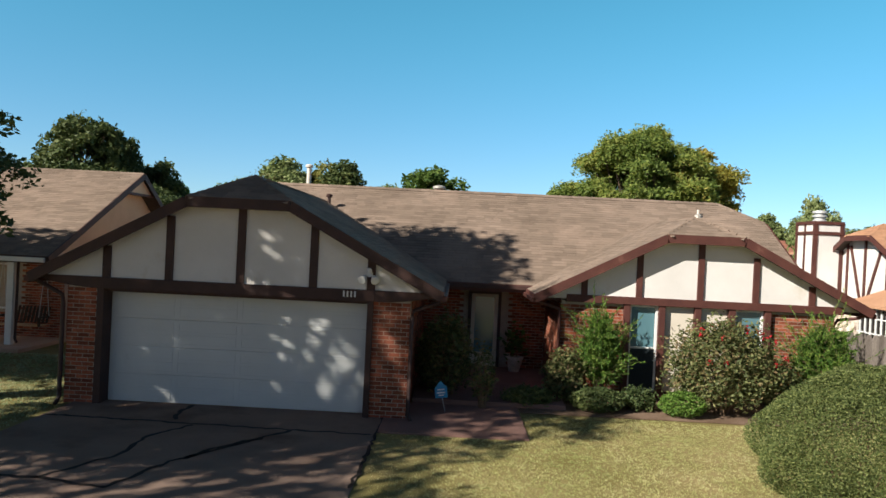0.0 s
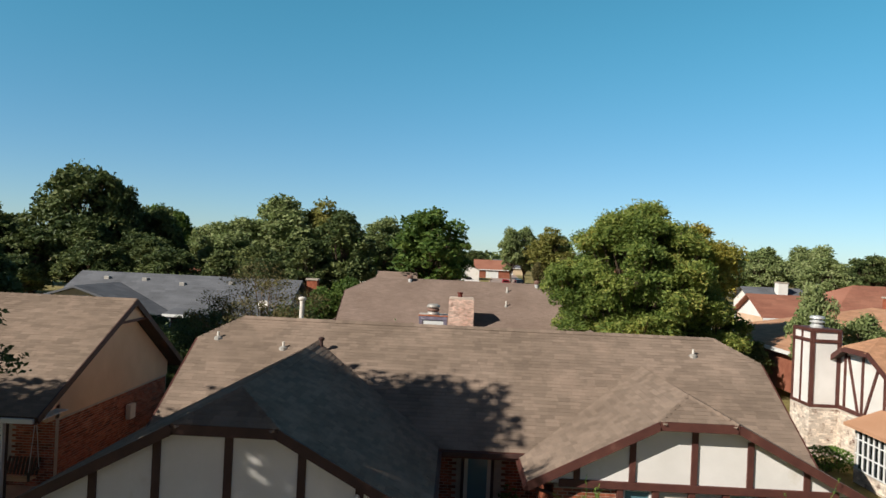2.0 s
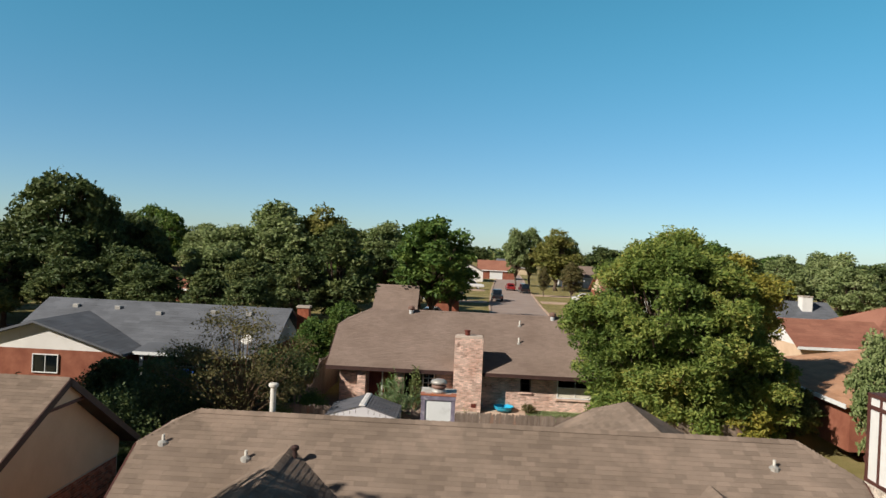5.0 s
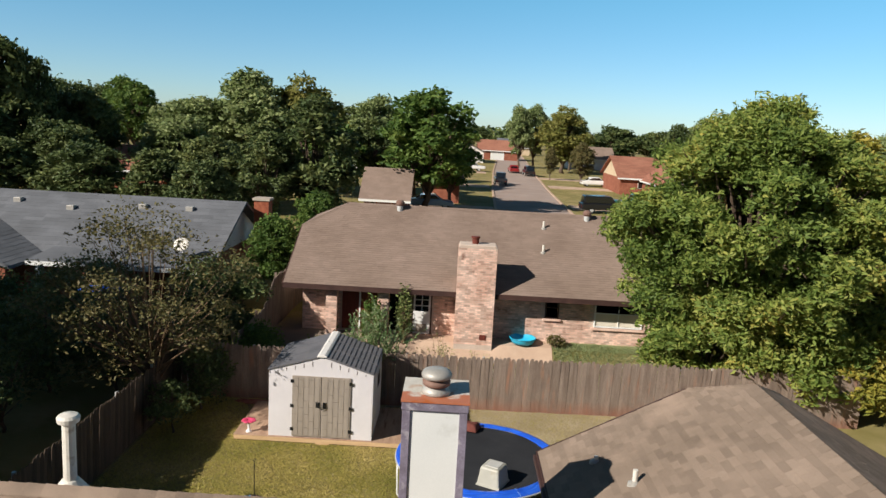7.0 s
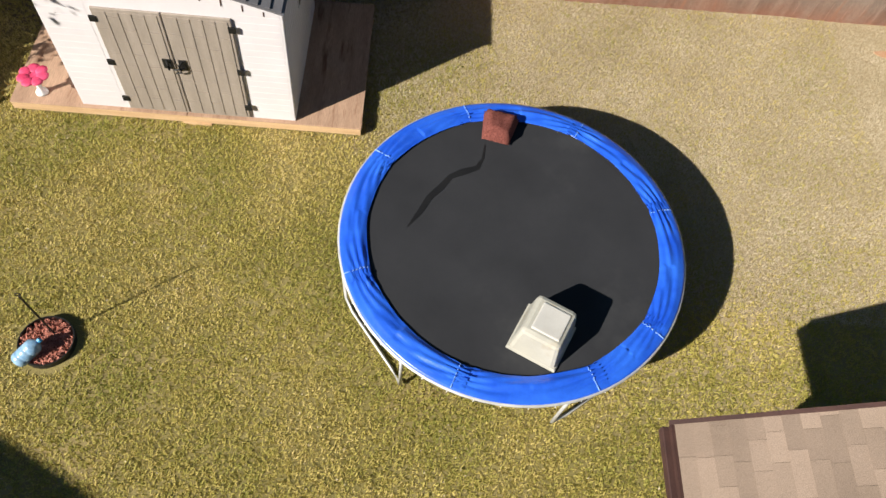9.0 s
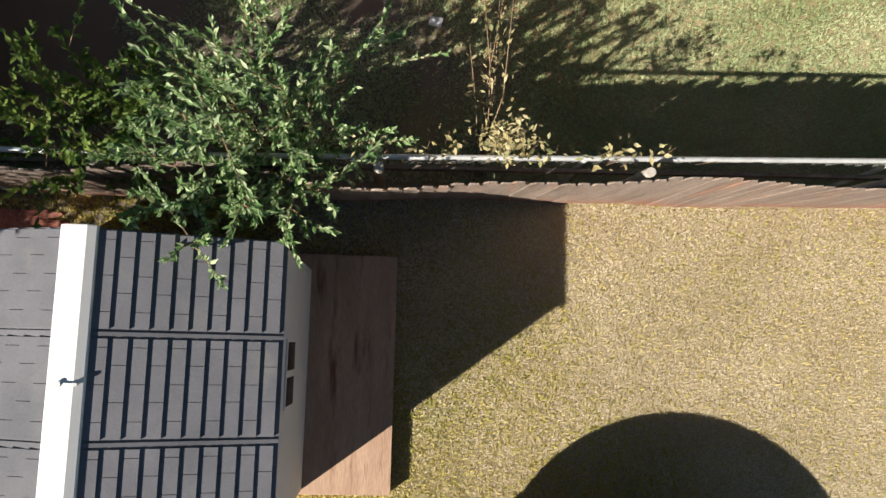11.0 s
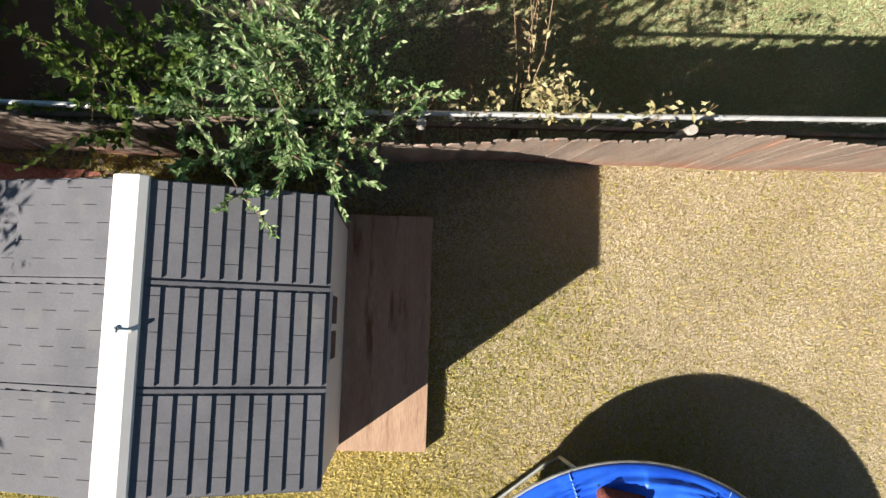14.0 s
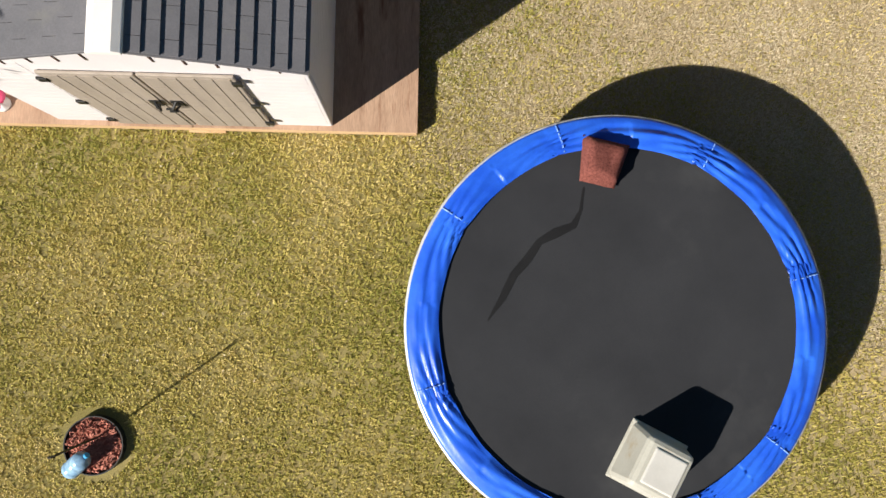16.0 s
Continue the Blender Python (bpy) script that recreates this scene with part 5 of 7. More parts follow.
pool = thing("paddling_pool", (2.65, 41.9, height(2.65, 41.9)), "bright blue plastic paddling pool on the patio", "pool")
zz = height(2.65, 41.9) + 0.04
part("shell", Geo().lathe([(0.4, zz), (0.47, zz + 0.12), (0.48, zz + 0.2), (0.52, zz + 0.21), (0.5, zz + 0.23), (0.45, zz + 0.2), (0.42, zz + 0.05), (0.05, zz + 0.03)], 2.65, 41.9, 28), POOL_BLUE, pool, smooth=True)

# ---- the house behind ----
G2 = 0.9
rear = thing("house", (2, 46, G2), "tan-roofed house of pale mottled brick with a big brick chimney", "house")
roof_r = gable_roof(rear, "roof", "x", -6.55, 11.0, 41.55, 51.5, 46.5, 2.86, 5.46, 1.7, 1.7, SHINGLE_BROWN, TRIM_DARK, faces=(1, 0))
RW = 42.35
holes = [(1.55, 2.95, 0.1, 1.75), (3.35, 4.25, 0.1, 1.75), (4.3, 5.05, 0, 1.9), (9.4, 10.0, 0.92, 1.85), (11.3, 13.25, 0.66, 1.85)]
wall_r = part("wall", Geo().box(-5.95, RW, 0.6, 10.4, RW + 0.25, 2.85), MORTAR_PALE, rear)
part("wall", Geo().box(-5.95, RW + 0.25, 0.6, -5.7, 51, 2.85).box(10.15, RW + 0.25, 0.6, 10.4, 51, 2.85).box(-5.95, 50.8, 0.6, 10.4, 51.05, 2.85), MORTAR_PALE, rear)
part("wall", Geo().slab([(-5.9, 42, 2.7), (-5.9, 51, 2.7), (-5.9, 48.3, 4.3), (-5.9, 44.7, 4.3)], (0.1, 0, 0)), STUCCO_BEIGE, rear)
brick_face(wall_r, (-5.95, RW, G2), (1, 0, 0), (0, -1, 0), 16.3, 1.9, holes, material=BRICK_PALE)
part("soffit", Geo().box(-6.4, 41.6, 2.68, 10.9, RW, 2.72), TRIM_DARK, rear)
# recessed sitting bay with brick piers
part("sliding_door", Geo().box(-4.4, RW - 0.03, G2 + 0.1, -3.0, RW + 0.05, 2.65), RED_DOOR, rear, "red-brown wooden shutters")
part("door_rail", Geo().box(-3.74, RW - 0.05, G2 + 0.1, -3.68, RW - 0.031, 2.65), VINYL, rear)
part("sliding_door", Geo().box(-2.6, RW - 0.03, G2 + 0.1, -1.75, RW + 0.05, 2.65), GLASS_DARK, rear)
for x in (-4.95, -2.98):
    pier = part("pier", Geo().box(x, RW - 0.55, G2 - 0.1, x + 0.42, RW - 0.1, 2.68), MORTAR_PALE, rear)
    brick_face(pier, (x, RW - 0.55, G2), (1, 0, 0), (0, -1, 0), 0.42, 1.75, material=BRICK_PALE)
    brick_face(pier, (x + 0.42, RW - 0.55, G2), (0, 1, 0), (1, 0, 0), 0.45, 1.75, material=BRICK_PALE)
dr = part("back_door", Geo().box(-1.68, RW - 0.03, G2 + 0.03, -0.9, RW + 0.02, 2.72), TRIM_DARK, rear)
part("door_leaf", Geo().box(-1.62, RW - 0.05, G2 + 0.05, -0.96, RW - 0.031, 2.66), VINYL, dr)
for i in range(2):
    for j in range(3):
        part("pane", Geo().box(-1.55 + i * 0.28, RW - 0.056, G2 + 0.95 + j * 0.24, -1.31 + i * 0.28, RW - 0.051, G2 + 1.15 + j * 0.24), GLASS_DARK, dr)
part("kick_panel", Geo().box(-1.5, RW - 0.058, G2 + 0.12, -1.08, RW - 0.051, G2 + 0.45), SHED_DOOR, dr)
window(rear, 3.48, 4.02, RW - 0.03, 1.86, 2.72, GLASS_DARK, 0, 1, frame_mat=TRIM_DARK)
rear_win = window(rear, 5.4, 7.27, RW - 0.03, 1.6, 2.72, GLASS_DARK, 1, 1, frame_mat=VINYL)
part("blind", Geo().box(5.46, RW - 0.012, 1.66, 7.21, RW - 0.006, 2.14), PANEL_BEIGE, rear_win, "pale lowered blind")
part("sill", Geo().box(5.3, RW - 0.1, 1.5, 7.36, RW, 1.58), BRICK_PALE, rear)
part("sill", Geo().box(3.4, RW - 0.1, 1.76, 4.1, RW, 1.84), BRICK_PALE, rear)
chm = part("chimney", Geo().box(0.0, 41.4, 0.5, 1.44, 42.3, 4.62), MORTAR_PALE, rear, "tall pale brick chimney")
brick_face(chm, (0.0, 41.4, G2), (1, 0, 0), (0, -1, 0), 1.44, 3.7, material=BRICK_PALE)
brick_face(chm, (0.0, 42.3, G2), (0, -1, 0), (-1, 0, 0), 0.9, 3.7, material=BRICK_PALE)
brick_face(chm, (1.44, 41.4, G2), (0, 1, 0), (1, 0, 0), 0.9, 3.7, material=BRICK_PALE)
part("chimney_crown", Geo().box(0.04, 41.44, 4.62, 1.4, 42.26, 4.7), MORTAR_PALE, chm, bevel=0.02)
part("chimney_pot", Geo().lathe([(0.13, 4.68), (0.13, 4.9), (0.17, 4.92), (0.17, 4.97), (0.02, 4.99)], 0.62, 41.85, 14), RED_DOOR, chm)
part("cleanout", Geo().box(0.95, 41.37, 1.1, 1.2, 41.4, 1.3), RED_DOOR, chm)


def rz(y):
    return 5.46 - abs(y - 46.5) * 0.525


for x, y in ((3.45, 44.0), (3.58, 45.5)):
    pipe_vent(x, y, rz(y), 0.3, 0.05)
for x in (-2.6, 5.5):
    v = thing("roof_turbine", (x, 46.2, rz(46.2)), "grey turbine vent on the rear roof", "vent", "roof vents")
    part("neck", Geo().tube([(x, 46.2, rz(46.2) - 0.1), (x, 46.2, rz(46.2) + 0.18)], 0.13, 12), STEEL, v)
    part("turbine", Geo().lathe([(0.13, rz(46.2) + 0.17), (0.19, rz(46.2) + 0.24), (0.19, rz(46.2) + 0.34), (0.1, rz(46.2) + 0.42), (0.02, rz(46.2) + 0.43)], x, 46.2, 14), CAP_BROWN, v)

# ---- house on one side, with porch and swing ----
nl = thing("house", (-15, 24, 0), "neighbouring house with tan shingle roof and beige gable", "house")
gable_roof(nl, "roof", "x", -19.8, -10.3, 18.3, 28.3, 23.85, 2.46, 5.18, 0, 0, SHINGLE, TRIM_DARK, faces=(1, 0))
part("wall", Geo().slab([(-10.75, 19.6, 2.0), (-10.75, 27.85, 2.0), (-10.75, 27.85, 2.5), (-10.75, 23.85, 5.0), (-10.75, 19.6, 2.95)], (-0.12, 0, 0)), STUCCO_BEIGE, nl, "beige gable wall")
part("gable_hood", Geo().slab([(-10.4, 22.7, 4.48), (-10.4, 25.0, 4.48), (-10.4, 23.85, 5.03)], (-0.35, 0, 0)), STUCCO_BEIGE, nl)
part("gable_hood_trim", Geo().beam((-10.38, 22.65, 4.46), (-10.38, 25.05, 4.46), 0.04, 0.08), TRIM_BROWN, nl)
wn = part("wall", Geo().box(-19.4, 20.0, -0.1, -10.75, 20.2, 2.4).box(-19.4, 20.2, -0.1, -19.2, 27.85, 2.4).box(-19.2, 27.65, -0.1, -10.95, 27.85, 2.4), MORTAR, nl)
wns = part("wall", Geo().box(-10.95, 20.2, -0.1, -10.79, 27.85, 1.99), MORTAR, nl)
brick_face(wns, (-10.79, 20.2, 0), (0, 1, 0), (1, 0, 0), 7.6, 1.98)
brick_face(wn, (-14.2, 20.0, 0), (1, 0, 0), (0, -1, 0), 3.45, 2.3, [(0, 2.2, 0.8, 2.2)])
window(nl, -14.0, -12.1, 19.98, 0.85, 2.15, GLASS_DARK, 1, 0)
part("porch_slab", Geo().box(-18, 17.7, -0.1, -10.6, 20.0, 0.1), PATIO, nl, bevel=0.01)
for x in (-11.3, -14.6):
    part("porch_post", Geo().box(x - 0.09, 18.35, 0.1, x + 0.09, 18.53, 2.34), VINYL, nl, bevel=0.008)
    part("downspout", Geo().tube([(x + 0.16, 18.42, 2.3), (x + 0.16, 18.42, 0.25), (x + 0.25, 18.35, 0.18)], 0.035, 6), TRIM_DARK, nl)
part("gutter", Geo().box(-19.8, 18.18, 2.3, -10.35, 18.3, 2.42), VINYL, nl)
part("soffit", Geo().box(-19.6, 18.4, 2.28, -10.4, 20.0, 2.31), VINYL, nl)
swing = thing("porch_swing", (-11.6, 19.3, 0.5), "brown slatted porch swing hanging on chains", "swing")
for i in range(5):
    part("seat_slat", Geo().box(-12.1, 19.1 + i * 0.09, 0.5, -10.95, 19.17 + i * 0.09, 0.52), LUMBER, swing)
for i in range(11):
    x = -12.05 + i * 0.105
    part("back_slat", Geo().slab([(x, 19.55, 0.55), (x + 0.06, 19.55, 0.55), (x + 0.06, 19.7, 1.0), (x, 19.7, 1.0)], (0, 0.02, 0)), FENCE_DARK, swing)
for x in (-12.12, -10.93):
    part("arm", Geo().box(x - 0.03, 19.05, 0.72, x + 0.03, 19.6, 0.76).box(x - 0.03, 19.1, 0.5, x + 0.03, 19.14, 0.72), FENCE_DARK, swing)
    part("chain", Geo().tube([(x, 19.1, 0.75), (x, 19.35, 2.28)], 0.01, 5).tube([(x, 19.6, 0.75), (x, 19.35, 2.28)], 0.01, 5), STEEL, swing)
ac = thing("wall_unit", (-10.62, 24.6, 0), "pale utility box on the beige side wall", "utility box")
part("box", Geo().box(-10.75, 24.4, 1.0, -10.58, 24.8, 1.5), PANEL_BEIGE, ac, bevel=0.01)

# ---- house on the other side, half-timbered ----
rn = thing("house", (18, 26, 0), "neighbouring cream half-timbered house with stone base and tan roof", "house")
gable_roof(rn, "roof", "x", 15.0, 36, 21.9, 31.1, 26.5, 2.35, 4.82, 0.9, 0, SHINGLE_ORANGE, TRIM_BROWN, faces=(1, 0))
part("wall", Geo().slab([(15.35, 22.4, 1.95), (15.35, 30.6, 1.95), (15.35, 30.6, 2.6), (15.35, 27.35, 4.25), (15.35, 25.65, 4.25), (15.35, 22.4, 2.6)], (0.12, 0, 0)), STUCCO, rn, "cream stucco gable")
st = part("wall", Geo().box(15.3, 22.4, -0.1, 15.5, 30.6, 1.95), STONE, rn, "pale stone base")
part("wall", Geo().box(15.5, 22.4, -0.1, 36, 22.6, 2.4), STONE, rn)
part("timber", Geo().box(15.28, 22.4, 1.9, 15.36, 30.6, 2.04), TRIM_BROWN, rn)
for a, b in (((15.32, 27.7, 2.0), (15.32, 27.7, 4.05)), ((15.32, 27.5, 4.0), (15.32, 26.75, 2.0)), ((15.32, 26.5, 4.25), (15.32, 26.5, 2.0)), ((15.32, 25.4, 4.1), (15.32, 26.3, 2.0)), ((15.32, 25.1, 4.0), (15.32, 25.1, 2.0)), ((15.32, 24.9, 2.0), (15.32, 24.1, 3.4)), ((15.32, 23.4, 3.1), (15.32, 23.4, 2.0))):
    part("timber", Geo().beam(a, b, 0.1, 0.06, (1, 0, 0)), TRIM_BROWN, rn)
nc = part("chimney", Geo().box(14.24, 28.12, 2.0, 15.4, 29.62, 4.84), STUCCO, rn, "cream chimney chase with brown corner boards")
part("chimney_base", Geo().box(14.2, 28.08, -0.1, 15.4, 29.66, 1.9), STONE, rn)
for x0, y0, x1, y1 in ((14.2, 28.08, 14.34, 28.22), (14.2, 29.52, 14.34, 29.66), (15.2, 28.08, 15.34, 28.2), (14.2, 28.85, 14.26, 28.95)):
    part("timber", Geo().box(x0, y0, 1.95, x1, y1, 4.8), TRIM_BROWN, nc)
for z in (1.9, 4.4, 4.8):
    part("timber", Geo().box(14.19, 28.07, z, 15.36, 29.67, z + 0.12), TRIM_BROWN, nc)
part("chimney_cap", Geo().lathe([(0.26, 4.92), (0.26, 5.0), (0.2, 5.02), (0.2, 5.1), (0.28, 5.12), (0.28, 5.18), (0.2, 5.2), (0.2, 5.26), (0.29, 5.28), (0.27, 5.36), (0.02, 5.4)], 14.75, 28.85, 20), STEEL, nc)
bay = part("bay", Geo().box(14.3, 22.6, -0.1, 15.3, 25.0, 1.95), STONE, rn)
part("bay_roof", Geo().slab([(14.0, 22.4, 1.98), (14.0, 25.2, 1.98), (15.3, 25.2, 2.45), (15.3, 22.4, 2.45)], (0, 0, -0.1)), SHINGLE_ORANGE, rn)
brick_face(st, (15.3, 28.06, 0), (0, -1, 0), (-1, 0, 0), 3.0, 1.88, material=BRICK_WHITE)
brick_face(rn, (14.2, 28.08, 0), (1, 0, 0), (0, -1, 0), 1.1, 1.88, material=BRICK_WHITE)
brick_face(rn, (14.2, 29.66, 0), (0, -1, 0), (-1, 0, 0), 1.58, 1.88, material=BRICK_WHITE)
brick_face(bay, (14.3, 25.0, 0), (0, -1, 0), (-1, 0, 0), 2.4, 0.48, material=BRICK_WHITE)
brick_face(bay, (14.3, 22.6, 0), (1, 0, 0), (0, -1, 0), 1.0, 0.48, material=BRICK_WHITE)
bw = part("bay_window", Geo().box(14.26, 22.8, 0.5, 14.3, 24.8, 1.85).box(14.4, 22.56, 0.5, 15.2, 22.6, 1.85), GLASS_DARK, rn)
for i in range(7):
    part("window_bar", Geo().box(14.22, 22.8 + i * 0.31, 0.5, 14.26, 22.85 + i * 0.31, 1.85), VINYL, bw)
for z in (0.5, 1.0, 1.5, 1.83):
    part("window_bar", Geo().box(14.23, 22.8, z, 14.265, 24.85, z + 0.04), VINYL, bw)


# ---- farther houses ----
def far_house(x0, x1, y0, y1, base, eave, ridge, axis, wall, roof_m, label, gable=None, chimney=None, wins=(), clip=0.0, door=None, courses=True):
    """A house of the neighbourhood: walls, gabled roof, windows on the side that faces -y."""
    h = thing("house", ((x0 + x1) / 2, (y0 + y1) / 2, base), label, "house", "houses of the neighbourhood")
    g = Geo().box(x0, y0, base - 0.3, x1, y1, eave)
    part("wall", g, wall, h)
    o = 0.45
    if axis == "x":
        ym = (y0 + y1) / 2
        fl = [(x0 - o, y0 - o, eave), (x1 + o, y0 - o, eave), (x1 + o - clip, ym, ridge), (x0 - o + clip, ym, ridge)]
        fh = [(x1 + o, y1 + o, eave), (x0 - o, y1 + o, eave), (x0 - o + clip, ym, ridge), (x1 + o - clip, ym, ridge)]
        ends = [[(x0 + 0.01, y0, eave), (x0 + 0.01, y1, eave), (x0 + 0.01, ym, ridge - 0.15)], [(x1 - 0.01, y0, eave), (x1 - 0.01, y1, eave), (x1 - 0.01, ym, ridge - 0.15)]]
        hips = [[fl[0], fl[3], fh[1]], [fl[1], fl[2], fh[0]]]
    else:
        xm = (x0 + x1) / 2
        fl = [(x0 - o, y1 + o, eave), (x0 - o, y0 - o, eave), (xm, y0 - o + clip, ridge), (xm, y1 + o - clip, ridge)]
        fh = [(x1 + o, y0 - o, eave), (x1 + o, y1 + o, eave), (xm, y1 + o - clip, ridge), (xm, y0 - o + clip, ridge)]
        ends = [[(x0, y0 + 0.01, eave), (x1, y0 + 0.01, eave), (xm, y0 + 0.01, ridge - 0.15)], [(x0, y1 - 0.01, eave), (x1, y1 - 0.01, eave), (xm, y1 - 0.01, ridge - 0.15)]]
        hips = [[fl[1], fl[2], fh[0]], [fl[0], fl[3], fh[1]]]
    rg = Geo().slab(fl, (0, 0, -0.12)).slab(fh, (0, 0, -0.12))
    if clip:
        for q in hips:
            rg.slab(q, (0, 0, -0.12))
    roof = part("roof", rg, roof_m, h)
    if courses:
        shingle_roof(roof, fl, roof_m, tab=0.9, course=0.3)
        shingle_roof(roof, fh, roof_m, tab=0.9, course=0.3)
    if not clip:
        for e, d in zip(ends, ((0.1, 0, 0), (-0.1, 0, 0)) if axis == "x" else ((0, 0.1, 0), (0, -0.1, 0))):
            part("gable", Geo().slab(e, d), gable or wall, h)
    part("fascia", Geo().beam((fl[0][0], fl[0][1], eave - 0.08), (fl[1][0], fl[1][1], eave - 0.08), 0.05, 0.2), VINYL, h)
    for a, b, c, d in wins:
        window(h, a, b, y0 - 0.06, c, d, GLASS_DARK, 1, 0)
    if door:
        part("garage_door", Geo().box(door[0], y0 - 0.05, base, door[1], y0 - 0.01, base + 2.1), DOOR_WHITE, h)
    if chimney:
        cx, cy, w, top = chimney
        c = part("chimney", Geo().box(cx - w, cy - w, eave - 0.3, cx + w, cy + w, top), STUCCO if wall is STUCCO else BRICK, h)
        part("chimney_crown", Geo().box(cx - w - 0.06, cy - w - 0.06, top, cx + w + 0.06, cy + w + 0.06, top + 0.12), MORTAR, c)
    return h


WALL_BRICK = mat("far_brick", "7d4a3a", "95604c", 1.5, 0.9, 0.3, 30, 0.2, grain=0.2)
WALL_TAN = mat("far_siding_tan", "b9a488", "c8b498", 0.8, 0.9, 0.2, 30, 0.2, grain=0.08)
grey = far_house(-25.05, -10.65, 45.3, 53.5, G2, 2.8, 4.9, "x", WALL_BRICK, SHINGLE_GREY, "long brick house with a slate-grey roof and back porch", gable=STUCCO, wins=[(-16, -14.6, 1.7, 2.7)], chimney=(-9.7, 50.5, 0.36, 4.9))
gw = far_house(-26.7, -17.8, 42.6, 49.0, G2, 2.75, 4.3, "y", WALL_BRICK, SHINGLE_GREY, "brick wing with a white gable under a grey ridged roof", gable=STUCCO, wins=[(-22.4, -21.0, 1.5, 2.5)])
pg = thing("porch_roof", (-15.3, 44.3, G2), "white-edged back porch on slim white posts", "porch")
part("roof_sheet", Geo().slab([(-17.3, 43.2, 2.72), (-10.3, 43.2, 2.72), (-10.3, 45.4, 2.95), (-17.3, 45.4, 2.95)], (0, 0, 0.08)), SHINGLE_GREY, pg)
part("gutter", Geo().box(-17.3, 43.1, 2.62, -10.3, 43.2, 2.78), VINYL, pg)
for x in (-16.9, -13.8, -10.6):
    part("post", Geo().box(x - 0.08, 43.25, G2 - 0.1, x + 0.08, 43.41, 2.7), VINYL, pg)
dish = thing("satellite_dish", (-11.6, 44.9, 2.95), "pale round satellite dish on the porch roof", "dish")
part("mast", Geo().tube([(-11.6, 44.9, 2.9), (-11.6, 44.9, 3.35), (-11.6, 44.82, 3.42)], 0.03, 8), STEEL, dish)
part("reflector", Geo().lathe([(0.01, 0.0), (0.18, 0.02), (0.33, 0.075), (0.33, 0.09), (0.18, 0.035), (0.01, 0.015)], 0, 0, 24).moved(Matrix.Translation((-11.6, 44.78, 3.45)) @ Matrix.Rotation(radians(48), 4, "X")), WHITE_METAL, dish, smooth=True)
part("feed_arm", Geo().tube([(-11.6, 44.8, 3.2), (-11.6, 44.4, 3.45)], 0.015, 6), STEEL, dish)
tarp = thing("garden_furniture", (-14.8, 44.0, G2), "patio seat heaped with bright blue cloths", "seat")
part("cloth", Geo().blob((-14.8, 44.0, G2 + 0.45), (0.9, 0.4, 0.4), 3, 0.8, 3), PAD_BLUE, tarp, smooth=True)
part("cloth", Geo().blob((-13.7, 44.2, G2 + 0.5), (0.5, 0.4, 0.3), 8, 0.8, 3), POOL_BLUE, tarp, smooth=True)
for x in (-15.6, -14.0):
    part("leg", Geo().box(x - 0.04, 43.9, G2 - 0.05, x + 0.04, 44.1, G2 + 0.3), FENCE_DARK, tarp)
for x, y in ((-23.3, 49.0), (-20.7, 49.0), (-18.0, 48.6), (-14.8, 49.0), (-12.6, 49.0)):
    v = thing("box_vent", (x, y - 0.6, 4.45), "low pale box vent on the grey roof", "vent", "roof vents")
    zv = 4.9 - (49.4 - y + 0.5) * 0.46
    part("hood", Geo().box(x - 0.17, y - 0.66, zv - 0.08, x + 0.17, y - 0.34, zv + 0.15), CAP_METAL, v, bevel=0.02)
orange = far_house(18.4, 36, 38.5, 50.5, G2, 2.85, 4.95, "y", WALL_BRICK, SHINGLE_ORANGE, "brick house with a wide sandy-orange roof", gable=STUCCO, chimney=(31.5, 52, 0.5, 5.4), clip=4.0)
far_house(24.7, 31, 57, 63, G2, 3.3, 5.05, "x", STUCCO_BEIGE, SHINGLE_RED, "cream house with a red-brown roof", gable=STUCCO)
far_house(31.6, 48, 60, 72, G2, 3.3, 6.0, "x", STUCCO_BEIGE, SHINGLE_RED, "broad house with a hipped red-brown roof", clip=5.0)
far_house(35, 41.5, 85, 91, G2, 3.2, 4.9, "x", STUCCO, SHINGLE_GREY, "small white far house with a grey roof", gable=STUCCO, chimney=(38.8, 86.5, 0.55, 5.5))
hut = far_house(-8.2, -4.5, 78.5, 85, G2, 2.3, 4.9, "x", WALL_BRICK, SHINGLE_BROWN, "small brick outbuilding with a tan roof", gable=WALL_TAN, wins=[(-7.6, -7.2, 1.4, 2.2)])
far_house(-3.6, 0.2, 92, 100, G2, 3.0, 4.6, "x", WALL_BRICK, SHINGLE_BROWN, "low brick house behind a large tree", gable=WALL_TAN)
far_house(22.5, 37, 116, 128, G2, 3.2, 6.0, "x", WALL_BRICK, SHINGLE_RED, "brick house with a red-orange roof beside the street", gable=WALL_TAN, wins=[(25, 26.5, 1.8, 2.8)])
far_house(25.6, 31, 107, 116, G2, 3.0, 5.2, "y", WALL_BRICK, SHINGLE_RED, "red-roofed garage wing of a brick house", gable=STUCCO, door=(26.2, 29.2))
far_house(-40, -28, 84, 94, G2, 3.2, 5.4, "x", WALL_BRICK, SHINGLE_RED, "brick house with a red roof among dark trees", gable=WALL_TAN)
for i, (x, y) in enumerate(((1, 185), (10.5, 205), (-4, 160), (30, 180), (36, 220), (18, 250), (-20, 140))):
    far_house(x - 5, x + 5, y, y + 9, G2, 3.3, 6.0, "x" if i % 2 else "y", (STUCCO, WALL_BRICK, WALL_TAN)[i % 3], (SHINGLE_BROWN, SHINGLE_RED, SHINGLE_GREY)[i % 3], "low suburban house at the far end of the street", gable=STUCCO, door=(x - 2, x + 1.5), courses=False)

